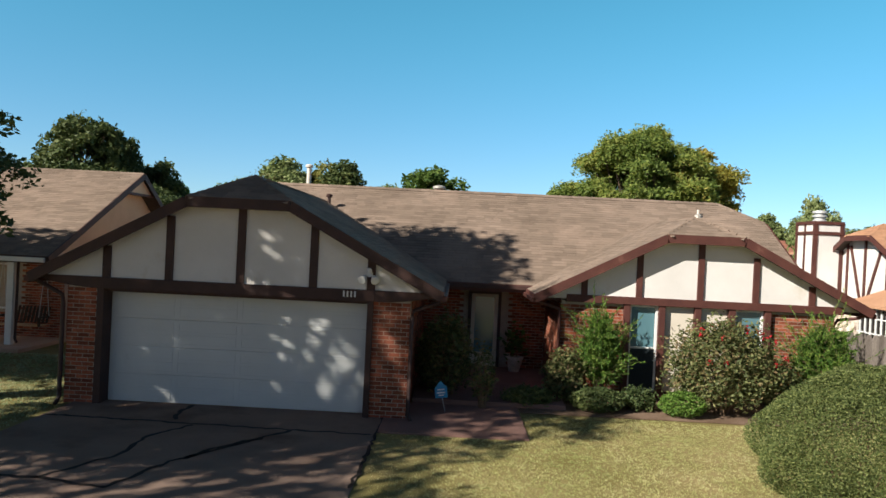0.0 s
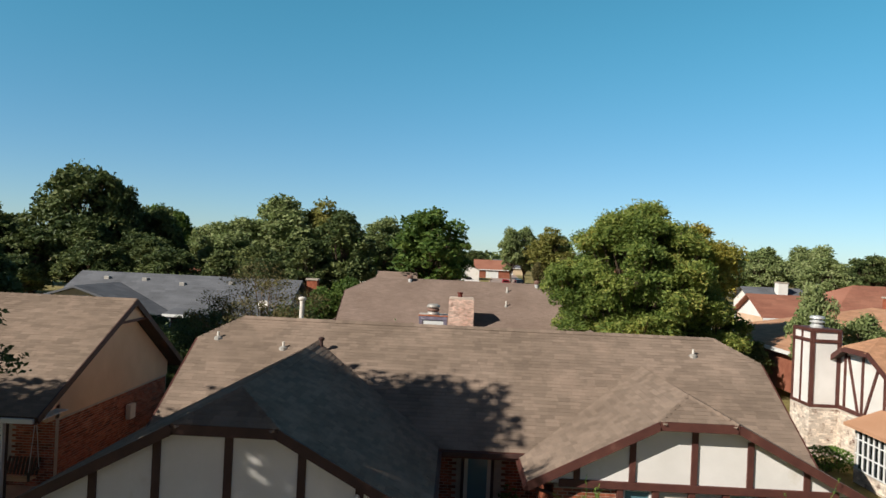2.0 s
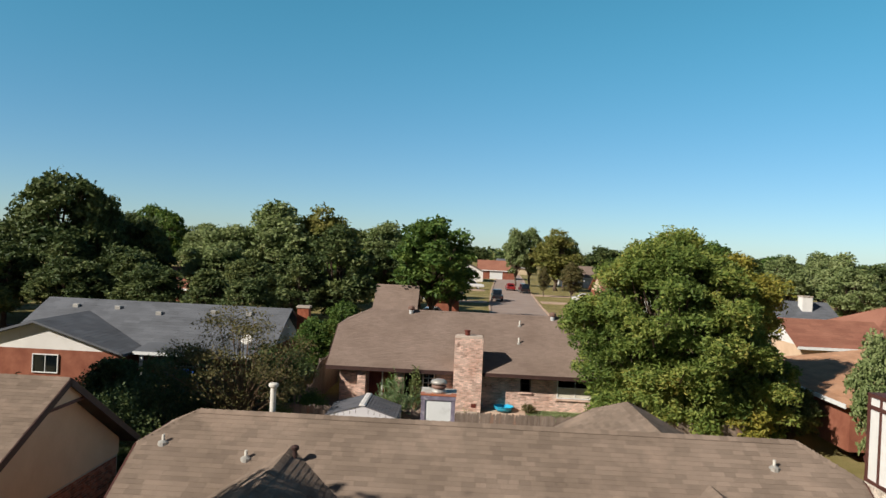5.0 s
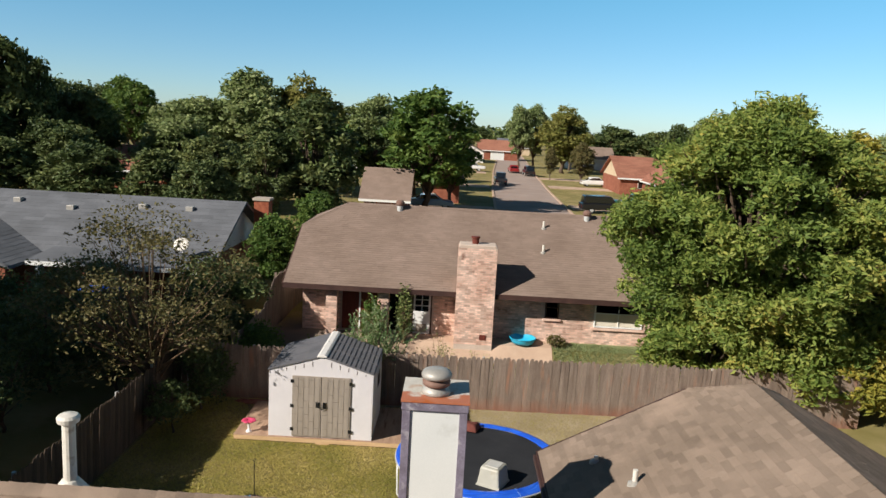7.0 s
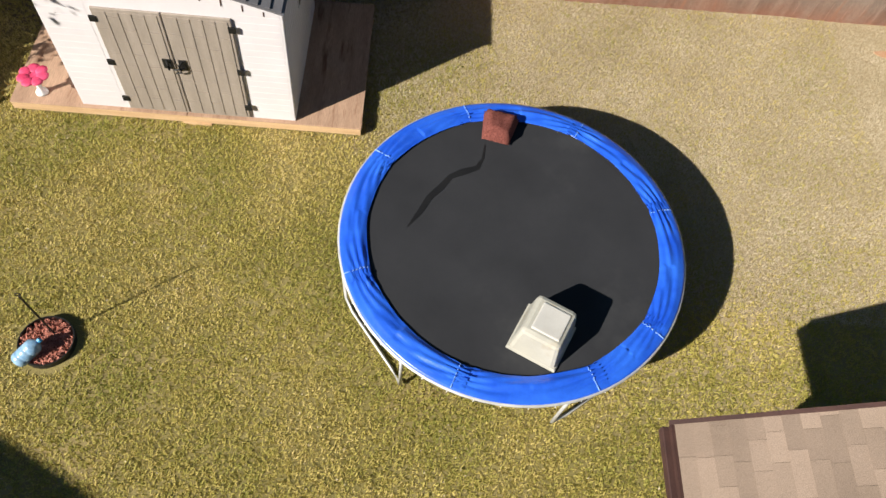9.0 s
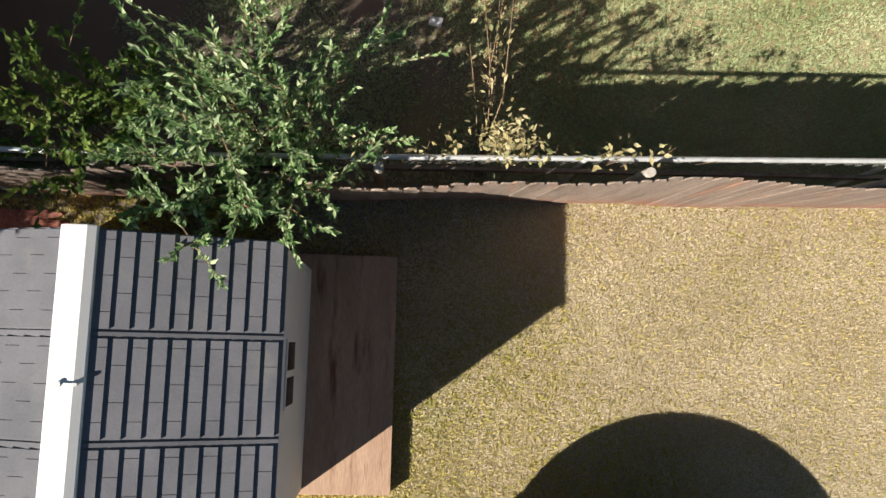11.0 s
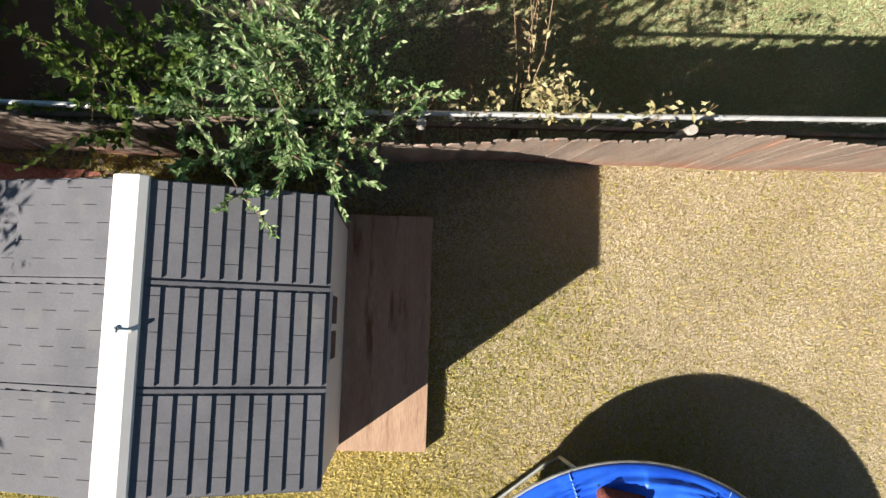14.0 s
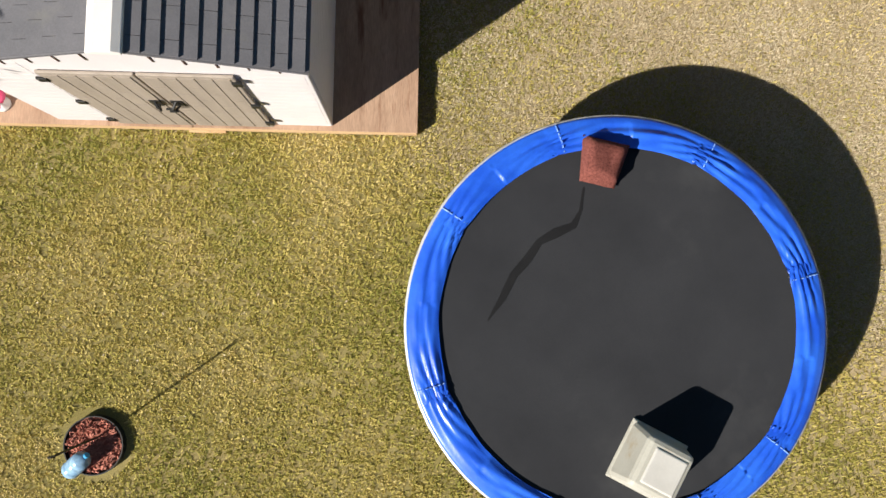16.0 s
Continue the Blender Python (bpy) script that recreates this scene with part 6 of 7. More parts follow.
# ---- the street behind ----
def strip(name, line, half, z, material, label, category):
    g = Geo()
    for i, (x, y) in enumerate(line):
        g.v += [(x - half, y, z), (x + half, y, z), (x - half, y, z - 0.2), (x + half, y, z - 0.2)]
        if i:
            n = 4 * i
            g.f += [(n - 4, n - 3, n + 1, n), (n - 4, n, n + 2, n - 2), (n - 3, n - 1, n + 3, n + 1)]
    return setting(name, g, material, label, category, clean=False)


LINE = [(6.8, 62), (7.7, 85), (8.6, 112), (10.5, 150), (14, 205), (19, 300), (24, 400)]
strip("road", LINE, 3.7, G2 + 0.03, ASPHALT, "pale concrete street running away between lawns", "road")
strip("kerb", [(x - 3.85, y) for x, y in LINE], 0.12, G2 + 0.13, PATIO, "pale concrete kerb", "kerb")
strip("kerb", [(x + 3.85, y) for x, y in LINE], 0.12, G2 + 0.13, PATIO, "pale concrete kerb", "kerb")
g = Geo().box(-70, 58, G2 - 0.1, 70, 65, G2 + 0.02)
setting("road", g, ASPHALT, "cross street in front of the house behind", "road")
for i, (x0, x1, y) in enumerate(((-6, 3.8, 88.0), (-5, 4.6, 117), (12.5, 24, 94), (13.5, 25, 122), (-6, 5.2, 148), (14, 24, 140))):
    setting("driveway", Geo().box(x0, y - 2.2, G2 - 0.1, x1, y + 2.2, G2 + 0.05), PATIO, "pale concrete driveway by the far street", "driveway")


def car(x, y, ang, colour, label, kind="sedan", s=1.0):
    """A parked car, its wheels on the ground."""
    z = G2 + 0.04
    c = thing("car", (x, y, z), label, "car", "parked cars")
    m = Matrix.Translation((x, y, z)) @ Matrix.Rotation(radians(ang), 4, "Z") @ Matrix.Scale(s, 4)
    prof = {"sedan": ([(-2.2, 0.3), (-2.25, 0.75), (-1.5, 0.9), (1.0, 0.95), (2.2, 0.75), (2.25, 0.35)], [(-1.45, 0.9), (-0.8, 1.42), (0.45, 1.45), (1.15, 0.94)]),
            "suv": ([(-2.4, 0.35), (-2.45, 1.0), (-1.0, 1.05), (1.2, 1.08), (2.35, 0.95), (2.4, 0.4)], [(-2.3, 1.0), (-2.15, 1.78), (0.55, 1.8), (1.25, 1.05)]),
            "pickup": ([(-2.7, 0.45), (-2.72, 1.05), (-0.7, 1.05), (1.3, 1.08), (2.6, 1.0), (2.65, 0.5)], [(-0.75, 1.05), (-0.6, 1.78), (0.6, 1.8), (1.35, 1.06)])}[kind]
    g = Geo().slab([(a, -0.88, b) for a, b in prof[0]], (0, 1.76, 0)).moved(m)
    part("body", g, colour, c, bevel=0.09)
    g = Geo().slab([(a, -0.74, b) for a, b in prof[1]], (0, 1.48, 0)).moved(m)
    part("cabin", g, colour, c, bevel=0.07)
    (a0, b0), (a1, b1), (a2, b2), (a3, b3) = prof[1]
    for sy in (-0.745, 0.735):
        part("side_window", Geo().slab([(a0 + 0.3, sy, b0 + 0.06), (a1 + 0.1, sy, b1 - 0.1), (a2 - 0.05, sy, b2 - 0.1), (a3 - 0.2, sy, b3 + 0.06)], (0, 0.01, 0)).moved(m), GLASS_DARK, c)
    part("windscreen", Geo().slab([(a3 - 0.02, -0.6, b3 + 0.06), (a3 - 0.02, 0.6, b3 + 0.06), (a2 + 0.06, 0.55, b2 - 0.1), (a2 + 0.06, -0.55, b2 - 0.1)], (0.02, 0, 0.01)).moved(m), GLASS_DARK, c)
    part("rear_window", Geo().slab([(a0 + 0.02, -0.6, b0 + 0.06), (a0 + 0.02, 0.6, b0 + 0.06), (a1 - 0.06, 0.55, b1 - 0.1), (a1 - 0.06, -0.55, b1 - 0.1)], (-0.02, 0, 0.01)).moved(m), GLASS_DARK, c)
    for wx in (-1.4, 1.45):
        for wy in (-0.86, 0.72):
            wm = m @ Matrix.Translation((wx, wy, 0.33)) @ Matrix.Rotation(radians(-90), 4, "X")
            wh = part("wheel", Geo().lathe([(0.2, 0), (0.33, 0.0), (0.34, 0.06), (0.34, 0.13), (0.32, 0.17), (0.2, 0.17)], 0, 0, 16).moved(wm), BLACK_PLASTIC, c)
            part("rim", Geo().lathe([(0.05, -0.012), (0.2, -0.008), (0.21, 0.18), (0.05, 0.185)], 0, 0, 12).moved(wm), STEEL, wh)
    e0, e1 = prof[0][1][0], prof[0][4][0]
    for sy in (-0.7, 0.5):
        part("tail_light", Geo().box(e0 - 0.02, sy, 0.6, e0 + 0.1, sy + 0.2, 0.75, m), RED_DOOR, c)
        part("headlight", Geo().box(e1 - 0.08, sy, 0.58, e1 + 0.03, sy + 0.2, 0.7, m), VINYL, c)
    return c


def paint(name, h):
    return mat(name, h, h, 1, 0.3, 0.0, 30, 0.5, grain=0.02, coat=0.6)


P_BLACK, P_WHITE, P_RED, P_TEAL, P_BLUE, P_DARK = paint("paint_black", "14161a"), paint("paint_white", "dcdcda"), paint("paint_red", "8e2020"), paint("paint_teal", "1f6a6c"), paint("paint_light_blue", "7ea0bb"), paint("paint_charcoal", "23262b")
car(6.3, 121.5, 90, P_DARK, "dark pickup truck parked at the kerb", "pickup")
car(12.8, 146.0, 92, P_BLACK, "black car parked along the street", "suv")
car(10.6, 153.0, 92, P_RED, "red car farther along the street", "sedan")
car(2.5, 151.0, 5, P_WHITE, "white pickup truck on a driveway", "pickup")
car(21.4, 128.0, 2, P_WHITE, "white saloon car on a driveway", "sedan")
car(15.2, 90.0, 3, P_BLACK, "black sport utility car on a driveway", "suv")
car(19.8, 95.0, 4, P_TEAL, "teal pickup truck on a driveway", "pickup")
car(19.9, 86.5, 2, P_WHITE, "white car on a driveway", "sedan")
car(-2.6, 86.0, 3, P_BLUE, "light blue car parked by a brick house", "sedan")

# ---- plants ----
def leaf_quads(rs, centres, size, up_bias=0.5, spread=1.0, long=1.0, out=None):
    """Loose diamond leaves of random turn at the given centres."""
    n = len(centres)
    a = rs.normal(size=(n, 3))
    a[:, 2] *= 0.6
    a /= np.linalg.norm(a, axis=1, keepdims=True)
    nrm = rs.normal(size=(n, 3)) * spread + np.array([0, 0, up_bias])
    if out is not None:
        nrm = 0.8 * nrm + 0.75 * out
    b = np.cross(nrm, a)
    b /= np.linalg.norm(b, axis=1, keepdims=True) + 1e-9
    s = (size * (0.6 + 0.8 * rs.random(n)))[:, None]
    fold = np.cross(a, b) * s * 0.12
    return np.stack([centres - a * s * long, centres - b * s * 0.5 + fold, centres + a * s * long, centres + b * s * 0.5 + fold], 1)


def lumps(rs, n, centre, radii, lump, low=-1.0):
    """Places of foliage lumps inside an egg, most of them near its skin."""
    out = []
    while len(out) < n:
        d = rs.normal(size=3)
        d /= np.linalg.norm(d)
        if d[2] < low:
            continue
        r = 0.45 + 0.5 * rs.random() ** 0.6
        taper = 1 - 0.42 * max(0.0, d[2]) ** 1.5
        out.append((np.array(centre) + d * np.array(radii) * r * np.array([taper, taper, 1]), lump * (0.65 + 0.7 * rs.random())))
    return out


def crown_points(rs, parts, per):
    pts, outs = [], []
    for c, r in parts:
        n = int(per * (r ** 2))
        d = rs.normal(size=(n, 3))
        d /= np.linalg.norm(d, axis=1, keepdims=True)
        d[:, 2] = np.where(d[:, 2] < -0.3, -d[:, 2] * 0.6, d[:, 2])
        q = 0.62 + 0.42 * rs.random((n, 1)) ** 0.7
        wob = 1 + 0.28 * np.sin(d[:, :1] * 7 + c[0] * 3) * np.cos(d[:, 1:2] * 6 + c[1])
        pts.append(c + d * r * q * wob * np.array([1, 1, 0.85]))
        outs.append(d)
    return np.concatenate(pts), np.concatenate(outs)


def tree(name, x, y, h, radius, base, leaf_mat, label, seed, n_lumps=26, lump=None, per=260, leaf=0.16, trunk=None, category="tree", group="", z=None, tall=1.0, lean=(0, 0), long=1.0, bark=None, at_origin=False):
    """A tapered trunk with limbs into a crown of leaf lumps. base: the height of the crown's underside."""
    rs = np.random.RandomState(seed)
    z = height(x, y) if z is None else z
    t = thing(name, (x, y, z), label, category, group)
    cz = z + base + (h - base) * 0.5
    lump = lump or radius * 0.4
    radii = (radius - lump * 0.6, radius - lump * 0.6, (h - base) * 0.5 - lump * 0.5)
    ls = lumps(rs, n_lumps, (x + lean[0], y + lean[1], cz), radii, lump)
    tr = trunk or h * 0.022
    fork = z + base * 0.75 + 0.1
    g = Geo().tube([(x, y, z - 0.15), (x + 0.02 * h, y, z + (fork - z) * 0.5), (x + lean[0] * 0.3, y + lean[1] * 0.3, fork), (x + lean[0] * 0.8, y + lean[1] * 0.8, cz), (x + lean[0], y + lean[1], cz + (h - base) * 0.3)], [tr * 1.5, tr * 1.05, tr, tr * 0.6, tr * 0.15], 9)
    part("trunk", g, bark or BARK, t, smooth=True)
    g = Geo()
    for c, r in ls:
        s = rs.random() * 0.6
        p0 = Vector((x + lean[0] * (0.3 + 0.5 * s), y + lean[1] * (0.3 + 0.5 * s), fork + (cz - fork) * s))
        mid = p0.lerp(Vector(c), 0.55) + Vector((0, 0, 0.08 * h * (0.3 - s)))
        g.tube([p0, mid, Vector(c), Vector(c) + Vector(tuple(rs.normal(size=3) * r * 0.4))], [tr * 0.42, tr * 0.25, tr * 0.1, tr * 0.03], 5)
    part("branchwork", g, bark or BARK, t, clean=False, kind="stuff")
    pts, outs = crown_points(rs, ls, per)
    ob = new("crown", quads("crown", leaf_quads(rs, pts, leaf, long=long, out=outs), leaf_mat, (x, y, z)))
    ob.parent = t
    BASE[ob.name] = Vector((x, y, z))
    tagged(ob, kind="stuff")
    return t


def bush(name, x, y, rx, ry, h, leaf_mat, label, seed, n=2600, leaf=0.05, clipped=True, category="bush", group="", z0=0.02, long=1.0, up=0.5, peak=0.0):
    rs = np.random.RandomState(seed)
    z = height(x, y)
    b = thing(name, (x, y, z), label, category, group)
    d = rs.normal(size=(n, 3))
    d /= np.linalg.norm(d, axis=1, keepdims=True)
    d[:, 2] = np.where(d[:, 2] < -0.75, -d[:, 2], d[:, 2])
    q = (0.86 + 0.16 * rs.random((n, 1)) ** 0.5) if clipped else (0.5 + 0.55 * rs.random((n, 1)) ** 0.7)
    wob = 1 + (0.07 if clipped else 0.22) * np.sin(d[:, :1] * 9 + seed) * np.cos(d[:, 1:2] * 8 + d[:, 2:] * 7)
    pts = np.array([x, y, z + h * 0.5]) + d * q * wob * np.array([rx, ry, h * 0.5])
    if peak:
        t = np.clip((pts[:, 2] - z - h * 0.5) / (h * 0.5), 0, 1)[:, None] ** 1.5
        pts[:, :2] = np.array([x, y]) + (pts[:, :2] - np.array([x, y])) * (1 - peak * t) + np.array([peak, 0]) * t
    up_ok = pts[:, 2] > z + z0
    pts, d = pts[up_ok], d[up_ok]
    g = Geo()
    for i in range(9):
        a = i * 2.4
        g.tube([(x + 0.05 * math.cos(a), y + 0.05 * math.sin(a), z - 0.05), (x + rx * 0.35 * math.cos(a), y + ry * 0.35 * math.sin(a), z + h * 0.4), (x + rx * 0.7 * math.cos(a), y + ry * 0.7 * math.sin(a), z + h * (0.55 + 0.3 * ((i * 7) % 5) / 5))], [0.025, 0.016, 0.005], 5)
    part("stemwork", g, TWIG, b, clean=False, kind="stuff")
    inner = rs.normal(size=(n // 2, 3))
    inner /= np.linalg.norm(inner, axis=1, keepdims=True)
    ins = np.array([x, y, z + h * 0.5]) + inner * (0.55 + 0.3 * rs.random((n // 2, 1))) * np.array([rx, ry, h * 0.5])
    in_ok = ins[:, 2] > z + z0
    pts, d = np.concatenate([pts, ins[in_ok]]), np.concatenate([d, inner[in_ok]])
    ob = new("foliage", quads("foliage", leaf_quads(rs, pts, leaf, up, long=long, out=d * 0.7), leaf_mat, (x, y, z)))
    ob.parent = b
    tagged(ob, kind="stuff")
    return b


# the big tree in the far corner of the back yard
tree("tree", 10.7, 40.6, 10.9, 5.3, 0.2, LEAF_OAK, "large full green tree turning gold at the top", 11, 270, 0.8, 1050, 0.08, 0.26, lean=(-0.3, 0), long=1.3)
tree("tree", 14.0, 41.4, 8.9, 2.7, 3.2, LEAF_OAK_GOLD, "gold-green tree beside a larger one", 12, 60, 0.75, 900, 0.085, 0.18, long=1.3)
tree("tree", 8.7, 39.1, 4.2, 2.4, 0.1, LEAF_OAK, "low leafy outgrowth at the foot of a large tree", 17, 40, 0.65, 950, 0.082, 0.07, long=1.3)
tree("tree", 14.4, 40.0, 5.6, 2.6, 0.1, LEAF_OAK, "lower green tree filling in beside a large one", 21, 50, 0.7, 900, 0.085, 0.1, long=1.3)
tree("tree", 11.4, 38.3, 3.9, 2.1, 0.1, LEAF_OAK, "leafy green growth hanging over the corner of the fence", 19, 36, 0.62, 760, 0.095, 0.07, long=1.3)
tree("tree", 13.4, 38.4, 3.2, 1.6, 0.1, LEAF_OAK_GOLD, "yellow-green shrub tree past the end of the fence", 20, 26, 0.55, 760, 0.095, 0.06, long=1.3)
# thin brownish tree by the left fence
tree("tree", -8.6, 35.0, 6.4, 3.8, 0.9, LEAF_BROWN, "sparse brown-green tree with thin upright twigs inside the fence", 13, 96, 0.6, 280, 0.055, 0.075, bark=TWIG, lean=(-0.7, 0.6))
tree("tree", -8.9, 40.8, 3.9, 2.3, 0.6, LEAF_DARK, "dark shrubby tree at the fence corner", 14, 22, 0.8, 500, 0.09, 0.06)
tree("tree", -6.6, 38.1, 2.2, 1.2, 0.3, LEAF_GREEN, "dense dark shrub tree behind the shed", 16, 30, 0.5, 900, 0.05, 0.05)
tree("tree", -8.3, 40.0, 2.3, 1.2, 0.3, LEAF_DARK, "dark leafy shrub tree beside the climbing fence", 18, 28, 0.55, 700, 0.06, 0.05)
# the last three, taller, are added to throw shade over the yard
for i, (x, y, h, r) in enumerate(((-10.8, 36.9, 2.6, 1.8), (-11.9, 39.6, 3.0, 2.0), (-14.2, 41.6, 2.8, 2.2), (-16.8, 41.0, 2.6, 2.2), (-9.7, 38.4, 2.6, 1.5), (-12.4, 33.6, 3.8, 1.8), (-12.8, 36.6, 3.6, 1.9), (-12.3, 30.6, 3.8, 1.8))):
    tree("tree", x, y, h, r, 0.2, LEAF_DARK, "low dark shrub tree in the neighbour's shaded yard", 150 + i, 22, 0.55, 520, 0.07, 0.05, group="shrubs of the shaded yard")
tree("tree", -7.75, 36.0, 2.3, 1.0, 0.1, LEAF_DARK, "low dark shrub filling the fence corner", 158, 22, 0.4, 900, 0.05, 0.04)
tree("tree", -7.9, 34.2, 1.7, 0.8, 0.1, LEAF_DARK, "low dark shrub along the old fence", 159, 16, 0.36, 900, 0.05, 0.03)
# young tree overhanging the shed
def shoot(rs, g, leaves, base, tip, rise, thick, n, size, splay=0.55, start=0.3, side=0):
    """A bowed shoot with leaves set along it, pointing outward and up; side: how many short side twigs."""
    base, tip = Vector(base), Vector(tip)
    mid = base.lerp(tip, 0.5) + Vector((rs.normal() * 0.04, rs.normal() * 0.04, rise))
    g.tube([base, mid, tip], [thick, thick * 0.55, thick * 0.15], 5)

    def at(s):
        return base.lerp(mid, s * 2) if s < 0.5 else mid.lerp(tip, s * 2 - 1)

    for k in range(n):
        s = start + (1.02 - start) * ((k + rs.random()) / n) ** 0.8
        p, q = at(min(s, 1)), at(min(s, 0.95) + 0.05)
        d = np.array((q - p).normalized()) + rs.normal(size=3) * splay
        d /= np.linalg.norm(d)
        z = size * (0.6 + 0.7 * rs.random()) * (1.15 - 0.35 * s)
        leaves.append((np.array(p) + d * z * 0.9, d, z))
    for k in range(side):
        s = 0.4 + 0.5 * rs.random()
        p = at(s)
        d = (at(1) - at(0.4)).normalized() * 0.6 + Vector(tuple(rs.normal(size=3) * 0.6))
        shoot(rs, g, leaves, p, p + d * (0.28 + 0.25 * rs.random()), 0.03, thick * 0.4, n // 3, size, splay, 0.15)


def blades_of(name, rs, leaves, material, parent, pivot, wide=0.32):
    c = np.array([a for a, _, _ in leaves])
    d = np.array([a for _, a, _ in leaves])
    s = np.array([a for _, _, a in leaves])[:, None]
    nrm = rs.normal(size=c.shape) * 0.6 + np.array([0, 0, 0.9])
    b = np.cross(nrm, d)
    b /= np.linalg.norm(b, axis=1, keepdims=True) + 1e-9
    n = np.cross(d, b)
    q = np.stack([c - d * s, c - b * s * wide + n * s * 0.1, c + d * s, c + b * s * wide + n * s * 0.1], 1)
    ob = new(name, quads(name, q, material, pivot))
    ob.parent = parent
    tagged(ob, kind="stuff")
    return ob


rs = np.random.RandomState(31)
sap = thing("sapling", (-2.5, 37.5, 0), "bushy green sapling leaning over the shed roof", "sapling")
g, lv = Geo(), []
for i, (x, y, z) in enumerate(((-3.35, 37.95, 2.6), (-2.95, 37.75, 2.9), (-2.62, 38.4, 2.7), (-2.45, 38.1, 2.9), (-1.5, 38.05, 2.5), (-1.85, 37.8, 2.7), (-1.2, 37.2, 2.4), (-1.8, 36.6, 2.5), (-2.15, 36.3, 2.6), (-3.0, 36.15, 2.6), (-2.85, 36.65, 2.9), (-3.35, 36.45, 2.5), (-3.45, 36.95, 2.5), (-3.4, 37.4, 2.7), (-2.05, 36.95, 2.8), (-2.65, 37.0, 3.1), (-2.35, 37.2, 3.2), (-2.95, 37.2, 3.0), (-2.5, 36.5, 2.9), (-2.2, 37.5, 2.9), (-1.6, 37.3, 2.4), (-3.2, 37.0, 2.2), (-3.0, 37.9, 2.2), (-2.7, 37.5, 3.1), (-2.3, 36.7, 2.3), (-2.0, 37.3, 2.2), (-3.1, 36.6, 2.2), (-2.6, 37.9, 2.4), (-3.6, 37.1, 2.0), (-2.8, 37.1, 2.6))):
    a = i * 2.4
    shoot(rs, g, lv, (-2.5 + 0.1 * math.cos(a), 37.5 + 0.08 * math.sin(a), -0.05), (x, y, z), 0.3, 0.018, 120, 0.044, 0.42, 0.36, 6)
part("stemwork", g, TWIG, sap, clean=False, kind="stuff")
blades_of("foliage", rs, lv, LEAF_SAP, sap, (-2.5, 37.5, 0), 0.34)
sap = thing("sapling", (-4.15, 37.5, 0), "low green sapling with round leaves beside the fence", "sapling")
g, lv = Geo(), []
for i in range(16):
    a = i * 2.4
    r = 0.35 + 0.7 * rs.random()
    shoot(rs, g, lv, (-4.15, 37.5, -0.05), (-4.1 + r * math.cos(a), 37.5 + 0.75 * r * math.sin(a), 2.2 - 0.4 * r), 0.25, 0.014, 64, 0.048, 0.6, 0.4, 5)
part("stemwork", g, TWIG, sap, clean=False, kind="stuff")
blades_of("foliage", rs, lv, LEAF_GREEN, sap, (-4.15, 37.5, 0), 0.55)
# thin weeds along the chain-link fence
wd = thing("weed", (-0.45, 37.5, 0), "tall thin dry weed growing through the chain-link fence", "weed")
g, lp = Geo(), []
for i in range(6):
    tip = Vector((-0.5 + rs.normal() * 0.16, 38.2 + 0.6 * rs.random(), 1.9 + 0.6 * rs.random()))
    b0 = Vector((-0.42 + rs.normal() * 0.05, 37.48, 0))
    mid = b0.lerp(tip, 0.5) + Vector((rs.normal() * 0.07, -0.1, 0.4))
    g.tube([b0, mid, tip], [0.011, 0.008, 0.002], 4)
    for k in range(16):
        lp.append(np.array(mid.lerp(tip, rs.random())) + rs.normal(size=3) * 0.07)
for k in range(260):
    lp.append(np.array([-0.35 + rs.normal() * 0.13, 37.42 + rs.normal() * 0.1, 1.5 + 0.5 * rs.random()]))
part("stemwork", g, TWIG, wd, clean=False, kind="stuff")
ob = new("foliage", quads("foliage", leaf_quads(rs, np.array(lp), 0.034, 0.8), LEAF_STRAW, (-0.45, 37.5, 0)))
ob.parent = wd
tagged(ob, kind="stuff")
vn = thing("vine", (0.3, 37.35, 0), "straggling dry vine along the chain-link rail", "vine")
g, lp = Geo(), []
for i in range(16):
    x = -1.4 + i * 0.17 + rs.normal() * 0.05
    g.tube([(x, 37.36, 0.0), (x + rs.normal() * 0.1, 37.34, 1.0), (x + rs.normal() * 0.2, 37.3 + rs.normal() * 0.06, 1.9)], [0.006, 0.005, 0.002], 4)
    for k in range(9):
        lp.append([x + rs.normal() * 0.1, 37.3 + rs.normal() * 0.07, 1.65 + 0.32 * rs.random()])
part("stemwork", g, TWIG, vn, clean=False, kind="stuff")
ob = new("foliage", quads("foliage", leaf_quads(rs, np.array(lp), 0.036, 0.8), LEAF_STRAW, (0.3, 37.35, 0)))
ob.parent = vn
tagged(ob, kind="stuff")
bush("shrub", -3.1, 41.3, 0.5, 0.4, 1.9, LEAF_GREEN, "slim green shrub against a brick pier", 42, 900, 0.06, False)
bush("shrub", -1.9, 41.5, 0.35, 0.35, 2.2, LEAF_HEDGE, "climbing plant on a porch pier", 43, 700, 0.06, False)
bush("shrub", 3.9, 41.8, 0.4, 0.25, 0.45, LEAF_BROWN, "dry brown shrub by the brick wall", 45, 300, 0.05, False)

